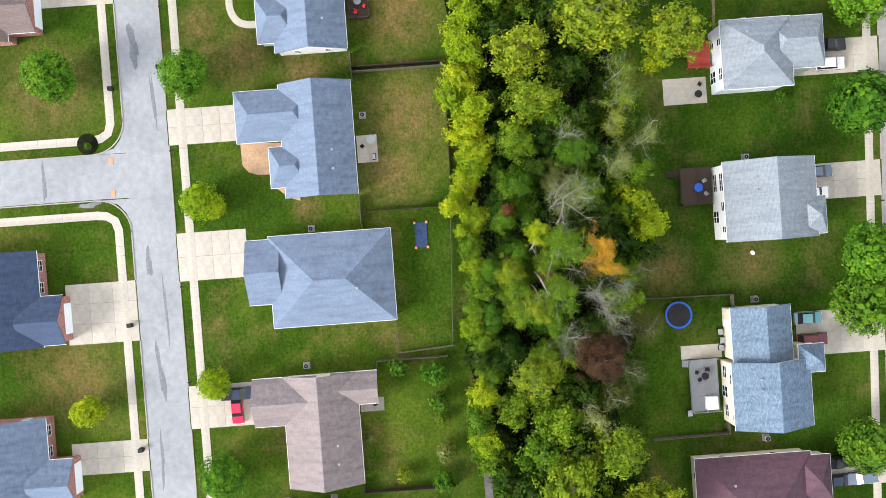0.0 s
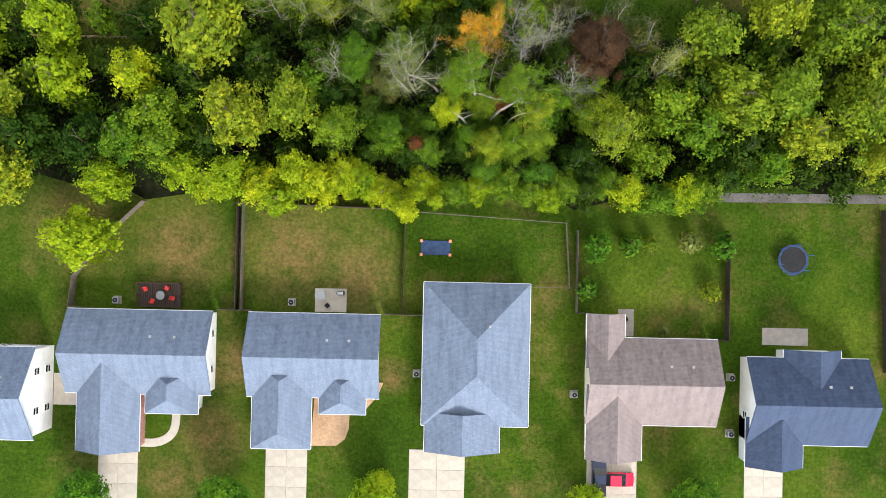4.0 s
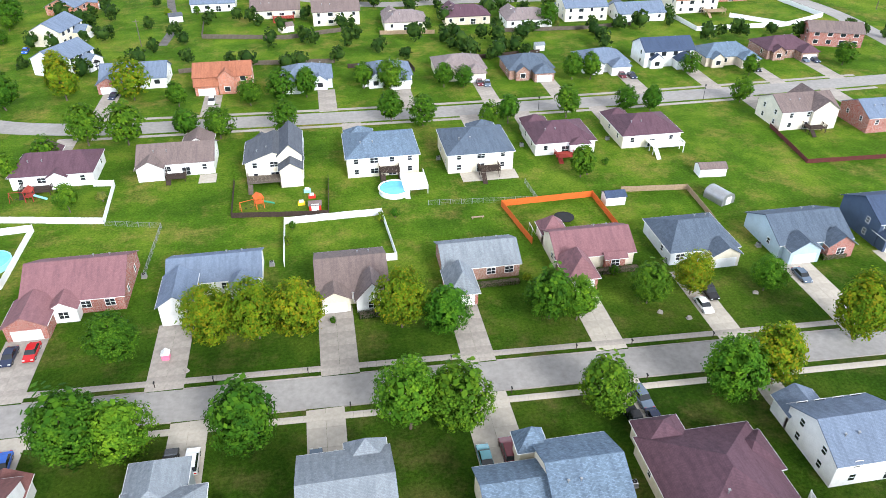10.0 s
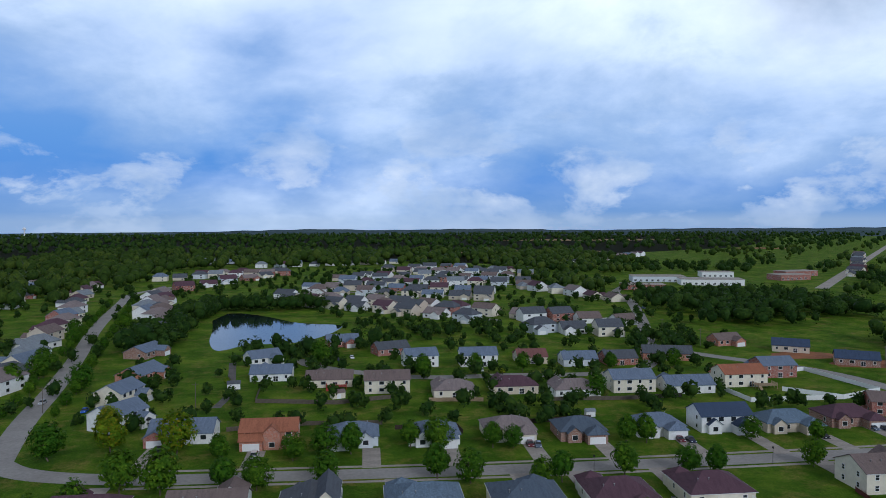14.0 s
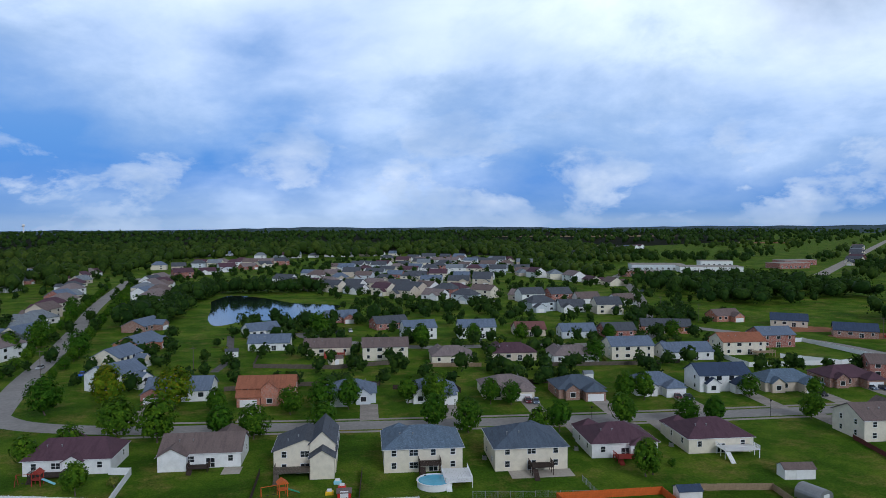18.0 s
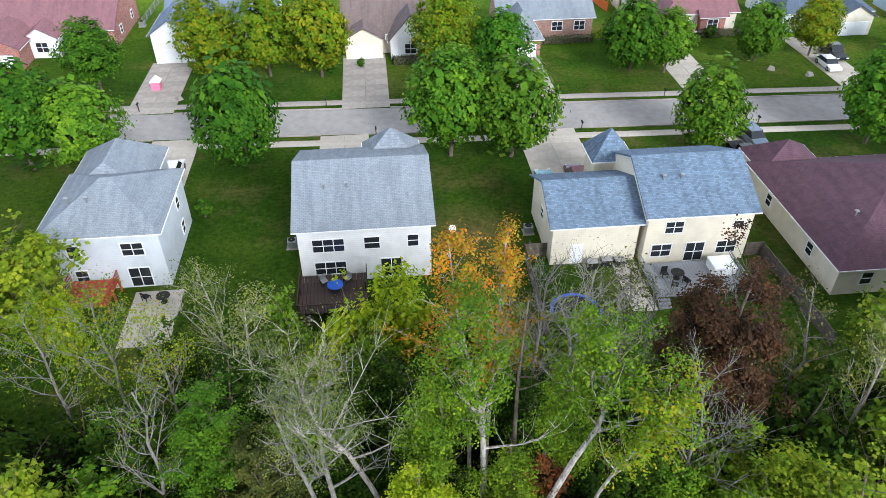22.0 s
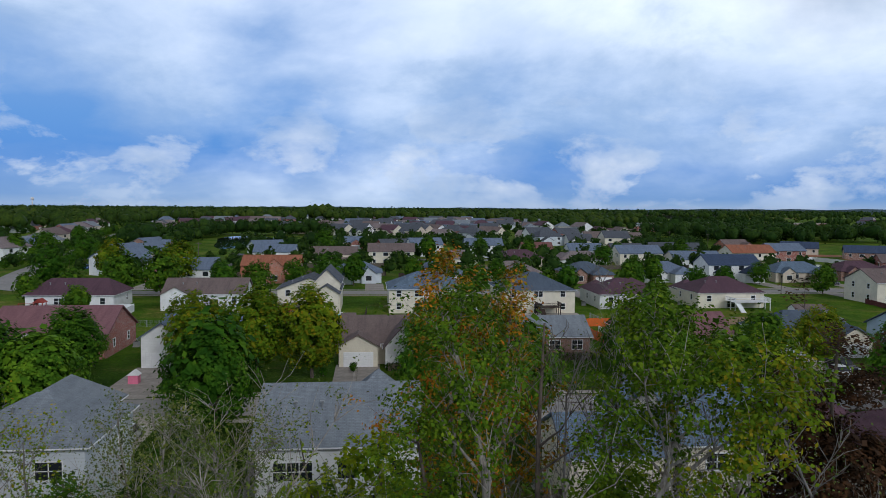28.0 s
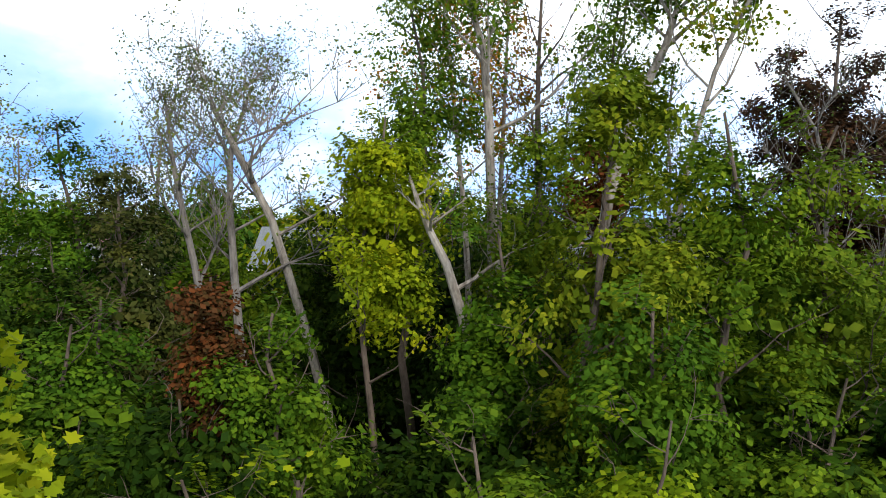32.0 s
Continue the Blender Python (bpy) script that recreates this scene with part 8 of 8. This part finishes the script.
def mailbox(x, y, turn):
    b = thing("mailbox", at(x, y, 0, turn), "black mailbox on a post by the kerb", "mailbox", "mailboxes")
    part("post", Geo().box(-0.05, -0.05, 0, 0.05, 0.05, 1.05), M["wood_dark"], b)
    part("box", Geo().add([(-0.1, -0.26, 1.05), (0.1, -0.26, 1.05), (0.1, 0.26, 1.05), (-0.1, 0.26, 1.05), (-0.1, -0.26, 1.2), (0.1, -0.26, 1.2), (0.1, 0.26, 1.2), (-0.1, 0.26, 1.2), (0, -0.26, 1.28), (0, 0.26, 1.28)],
                          [(3, 2, 1, 0), (0, 1, 5, 8, 4), (2, 3, 7, 9, 6), (1, 2, 6, 5), (3, 0, 4, 7), (5, 6, 9, 8), (7, 4, 8, 9)]), M["black"], b)


for x in (-45.0, 0.6, 25.6, 47.6):
    mailbox(x, y_b(x, 77.2), 0)
for x in (-29.4, -20.4, -5.6, 17.6, 38.8, 48.5, 63.0):
    mailbox(x, y_b(x, 85.6), 180)
for x in (-38.6, -15.6, 6.2, 21.6, 51):
    mailbox(x, -35.8, 180)
for x, y in ((-25, 90), (57, 91), (77, 93.5), (61.4, 88.6)):
    rk = thing("boulder", at(x, y, 0, x * 9), "grey landscaping boulder on a lawn", "rock", "boulders")
    part("stone", Geo().add([(-0.5, -0.35, 0), (0.5, -0.4, 0), (0.6, 0.3, 0), (-0.45, 0.4, 0), (-0.3, -0.2, 0.45), (0.3, -0.25, 0.55), (0.35, 0.2, 0.42), (-0.25, 0.25, 0.5)], [(3, 2, 1, 0), (4, 5, 6, 7)] + [(i, (i + 1) % 4, 4 + (i + 1) % 4, 4 + i) for i in range(4)]), M["concrete_grey"], rk)

# yards between the middle and north streets
VN = M["vinyl"]
fence([(-9.6, 117.0), (-9.6, 133.0), (11.2, 133.4), (12.4, 115.6), (9.6, 115.6)], "vinyl", 1.75, VN, "white vinyl fence round a back yard")
fence([(-80, 145.6), (-69.6, 143.8), (-47.6, 139.6), (-48.8, 157.0), (-53.6, 157.6)], "vinyl", 1.6, VN, "white vinyl fence round a back yard")
fence([(-80, 137.5), (-61.6, 139.0), (-61.6, 118.6), (-63, 116)], "vinyl", 1.7, VN, "white vinyl fence beside a pool yard")
fence([(40.4, 116.6), (37.9, 132.6), (59.4, 133.4), (60.0, 119.0)], "board", 1.6, M["wood_orange"], "bright orange stained board fence")
fence([(-21.4, 153.6), (-21.0, 137.6), (-0.2, 135.2), (0.4, 152.0)], "board", 1.3, WD, "dark picket fence round a play yard")
fence([(66.8, 134.4), (82.4, 133.0), (81.6, 118.4)], "board", 1.4, M["wood_tan"], "tan board fence round a back yard")
fence([(120.8, 162.0), (118.0, 140.4), (141.0, 139.6)], "board", 1.2, M["wood_maroon"], "dark red low board fence")
fence([(46, 142.2), (46.5, 133.8), (22.0, 136.0)], "chain", 1.2, M["metal_grey"], "chain-link fence between yards")
fence([(-36, 118.5), (-35.4, 136), (-47.4, 139)], "chain", 1.2, M["metal_grey"], "chain-link fence between yards")
fence([(-43.6, 232), (-20, 236), (6, 234)], "board", 1.5, M["wood_grey"], "weathered board fence behind houses")
fence([(10, 228), (30, 228), (31, 221)], "board", 1.5, WD, "dark board fence behind a house")
fence([(44, 229), (76, 232)], "board", 1.5, WD, "dark board fence behind houses")
fence([(-42, 301), (-40, 268), (-10, 262), (10, 268), (12, 276)], "board", 1.6, M["wood_grey"], "weathered board fence curving round a back yard")
fence([(24, 262), (44, 260)], "board", 1.5, M["wood_tan"], "tan board fence behind a house")
fence([(66, 258), (100, 256), (120, 258)], "board", 1.5, M["wood_grey"], "weathered board fence behind houses")
fence([(140, 268), (141.6, 247), (178, 247), (199.6, 256), (194, 296), (183, 293)], "vinyl", 1.8, VN, "long white vinyl fence round a corner lot")
fence([(163, 262), (178, 247)], "vinyl", 1.8, VN, "white vinyl fence dividing a corner lot")
fence([(150, 460), (185, 470), (186, 500)], "vinyl", 1.6, VN, "far white vinyl fence")
deck(-65.6, 156.6, 6.6, 3.4, 0.9, M["wood_dark"], "brown wooden deck behind a white house")
deck(-35, 158.0, 4.4, 3.0, 0.9, M["wood_dark"], "small brown wooden deck behind a white house")
patio(-29.8, 155.0, -25.8, 159.4, M["concrete"], "pale concrete patio")
deck(-14.2, 151.6, 7.6, 4.0, 1.6, M["wood_grey"], "weathered two-level deck behind a cream house")
deck(14.8, 149.8, 4.6, 3.6, 2.5, M["wood_dark"], "raised dark wooden deck with stairs")
deck(38.6, 147.8, 4.8, 3.4, 1.8, M["wood_dark"], "dark wooden deck with stairs")
patio(31.8, 145.2, 45.4, 149.8, M["concrete"], "pale concrete patio behind a house")
deck(59.4, 153.4, 4.6, 3.4, 1.0, M["wood_red"], "red-stained wooden deck behind a white house")
deck(86.2, 153.6, 8.4, 4.4, 1.9, M["trim"], "raised white deck on posts")
deck(131, 157.6, 5, 3.4, 1.4, M["wood_dark"], "dark wooden deck behind a two-storey house")
deck(158.6, 266.8, 8, 4.6, 1.6, M["wood_tan"], "tan wooden deck behind an orange-roofed house")
deck(-11, 286.6, 8, 4, 1.2, M["wood_red"], "red-stained deck behind a cream house")
pool = thing("swimming_pool", at(15.2, 143.2), "round above-ground pool with pale blue water", "swimming pool", "pools")
part("wall", Geo().ring(0, 0, 3.45, 3.6, 0, 1.25, 32), M["vinyl"], pool, "white pool wall")
part("water", Geo().disc(0, 0, 3.44, 0.1, 1.12, 32), M["pool_water"], pool, "pale blue water")
part("rim", Geo().ring(0, 0, 3.4, 3.75, 1.25, 1.31, 32), M["vinyl"], pool)
deck(20.0, 145.4, 5.6, 8.4, 1.25, M["vinyl"], "white deck beside a round pool")
pool2 = thing("swimming_pool", at(-66.0, 127.0), "round above-ground pool with bright blue water", "swimming pool", "pools")
part("wall", Geo().ring(0, 0, 3.6, 3.8, 0, 1.2, 32), M["lightblue_plastic"], pool2)
part("water", Geo().disc(0, 0, 3.59, 0.1, 1.05, 32), M["pool_water"], pool2)


def playset(x, y, turn, main, second, label):
    p = thing("playset", at(x, y, 0, turn), label, "playset", "playground sets")
    part("tower", Geo().box(-0.9, -0.9, 0, -0.75, -0.75, 2.6).box(0.75, -0.9, 0, 0.9, -0.75, 2.6).box(-0.9, 0.75, 0, -0.75, 0.9, 2.6).box(0.75, 0.75, 0, 0.9, 0.9, 2.6).box(-0.9, -0.9, 1.3, 0.9, 0.9, 1.42), M[main], p)
    part("roof", Geo().add([(-1.1, -1.1, 2.6), (1.1, -1.1, 2.6), (1.1, 1.1, 2.6), (-1.1, 1.1, 2.6), (0, -1.1, 3.4), (0, 1.1, 3.4)], [(3, 2, 1, 0), (0, 1, 4), (2, 3, 5), (1, 2, 5, 4), (3, 0, 4, 5)]), M[main], p)
    part("slide", Geo().add([(0.9, -0.35, 1.4), (0.9, 0.35, 1.4), (3.4, 0.35, 0.2), (3.4, -0.35, 0.2), (0.9, -0.35, 1.25), (0.9, 0.35, 1.25), (3.4, 0.35, 0.05), (3.4, -0.35, 0.05)], [(0, 3, 2, 1), (4, 5, 6, 7), (0, 4, 7, 3), (1, 2, 6, 5), (2, 3, 7, 6), (0, 1, 5, 4)]), M[second], p, "plastic slide")
    part("swing_beam", Geo().tube([(-0.8, 0, 2.3), (-4.2, 0, 2.3)], [0.07, 0.07], 6).tube([(-4.2, -0.9, 0), (-4.2, 0, 2.35)], [0.06, 0.06], 6).tube([(-4.2, 0.9, 0), (-4.2, 0, 2.35)], [0.06, 0.06], 6), M[main], p)
    for k in (-1.8, -3.0):
        part("swing", Geo().box(k - 0.25, -0.12, 0.5, k + 0.25, 0.12, 0.54).box(k - 0.24, -0.01, 0.54, k - 0.22, 0.01, 2.3).box(k + 0.22, -0.01, 0.54, k + 0.24, 0.01, 2.3), M["black"], p)


playset(-15.2, 141.4, 20, "wood_orange", "green_plastic", "orange wooden playset with a green slide")
playset(-70, 240, 60, "black", "yellow_plastic", "dark playset with a yellow slide")
playset(-66, 153, 0, "wood_red", "lightblue_plastic", "red playset with a blue slide")
for x, y, m2 in ((-4.6, 146.6, "lightblue_plastic"), (-3.6, 143.8, "red_plastic"), (-6.0, 141.0, "yellow_plastic")):
    ty = thing("play_toy", at(x, y), "colourful plastic garden toy", "toy", "garden toys")
    part("body", Geo().box(-0.8, -0.5, 0, 0.8, 0.5, 0.7, 0.15), M[m2], ty)
    part("top", Geo().box(-0.5, -0.35, 0.7, 0.5, 0.35, 1.1, 0.12), M["trim"], ty)


def shed(x, y, turn, w, d, h, wall, roof, label, arch=False):
    s = thing("shed", at(x, y, 0, turn), label, "shed", "garden sheds")
    if arch:
        n = 10
        prof = [(w / 2 * math.cos(math.pi * k / n), h * (0.45 + 0.55 * math.sin(math.pi * k / n))) for k in range(n + 1)]
        prof = [(w / 2, 0)] + prof + [(-w / 2, 0)]
        m2 = len(prof)
        part("shell", Geo().add([(a, -d / 2, b) for a, b in prof] + [(a, d / 2, b) for a, b in prof], [tuple(range(m2 - 1, -1, -1)), tuple(range(m2, 2 * m2))] + [(i, (i + 1) % m2, m2 + (i + 1) % m2, m2 + i) for i in range(m2)]), wall, s)
    else:
        part("wall", Geo().add([(-w / 2, p, q) for p, q in ((-d / 2, 0), (d / 2, 0), (d / 2, h), (0, h + d * 0.25), (-d / 2, h))] + [(w / 2, p, q) for p, q in ((-d / 2, 0), (d / 2, 0), (d / 2, h), (0, h + d * 0.25), (-d / 2, h))],
                               [(4, 3, 2, 1, 0), (5, 6, 7, 8, 9)] + [(k, (k + 1) % 5, 5 + (k + 1) % 5, 5 + k) for k in range(5)]), wall, s)
        v, f = hip_roof(w, d, h, "x", d * 0.25, 0, 0.2, 0.1)
        part("roof", Geo().add(v, f), roof, s)
    part("door", Geo().box(-0.8, -d / 2 - 0.05, 0.02, 0.8, -d / 2 + 0.01, 1.9), M["trim"], s)


shed(91.4, 139.4, -4, 6.6, 3.4, 2.2, M["side_white"], M["roof_brown"], "white garden shed with brown roof")
shed(87.4, 127.4, 20, 4.0, 5.4, 2.7, M["metal_grey"], M["trim"], "grey arched metal shed", True)
shed(63.2, 130.2, 0, 4.6, 3.0, 2.2, M["side_white"], M["roof_navy"], "white garden shed with dark roof")
shed(-3.0, 138.4, 0, 2.6, 2.0, 1.6, M["red_plastic"], M["roof_brown"], "small red shed in a play yard")
shed(-10, 272, 20, 5, 3.6, 2.3, M["side_cream"], M["roof_brown"], "cream garden shed with brown roof")
shed(-52, 292, 10, 5, 3.6, 2.3, M["side_white"], M["roof_char"], "white garden shed with dark roof")
shed(77, 236, 0, 3.2, 2.6, 2.0, M["side_white"], M["roof_grey"], "small white garden shed")
for gx, gy in ((41.2, 120.6),):
    gl = thing("goal_frame", at(gx, gy), "white football goal frame in a fenced yard", "goal")
    part("frame", Geo().tube([(0, -1.2, 0), (0, -1.2, 2.0), (0, 1.2, 2.0), (0, 1.2, 0)], [0.05] * 4, 6).tube([(0, -1.2, 2.0), (1.1, -1.2, 0)], [0.04] * 2, 6).tube([(0, 1.2, 2.0), (1.1, 1.2, 0)], [0.04] * 2, 6), M["trim"], gl)
bench = thing("bench", at(31.6, 128.4), "plain wooden garden bench on the grass", "bench")
part("seat", Geo().box(-1.4, -0.25, 0.42, 1.4, 0.25, 0.5, 0.02), M["wood_tan"], bench)
for sx in (-1.1, 1.1):
    part("leg", Geo().box(sx - 0.06, -0.2, 0, sx + 0.06, 0.2, 0.42), M["wood_tan"], bench)


def street_pole(x, y, h, label):
    p = thing("utility_pole", at(x, y), label, "pole", "utility poles")
    part("pole", Geo().tube([(0, 0, -0.2), (0, 0, h)], [0.15, 0.1], 8), M["wood_grey"], p)
    part("crossarm", Geo().box(-1.1, -0.06, h - 0.7, 1.1, 0.06, h - 0.55), M["wood_grey"], p)


for x, y in ((173, 400), (178, 362), (228, 262), (236, 300), (-112, 262), (-60, 262)):
    street_pole(x, y, 9.5, "tall wooden utility pole")
for x, y in ((61, 182.4), (112, 183.4), (-24, 183.8)):
    lp = thing("street_lamp", at(x, y), "slim dark street lamp by the sidewalk", "street lamp", "street lamps")
    part("post", Geo().tube([(0, 0, 0), (0, 0, 4.2)], [0.07, 0.05], 8), M["black"], lp)
    part("lantern", Geo().tube([(0, 0, 4.2), (0, 0, 4.3), (0, 0, 4.7), (0, 0, 4.85)], [0.08, 0.2, 0.24, 0.03], 10), M["black"], lp)
tower = thing("water_tower", at(-1280, 2860), "far white water tower on the horizon", "water tower")
part("column", Geo().tube([(0, 0, 0), (0, 0, 34)], [3, 2.4], 12), M["trim"], tower)
part("tank", Geo().tube([(0, 0, 34), (0, 0, 37), (0, 0, 43), (0, 0, 46)], [2.5, 6, 6, 1.5], 16), M["trim"], tower)
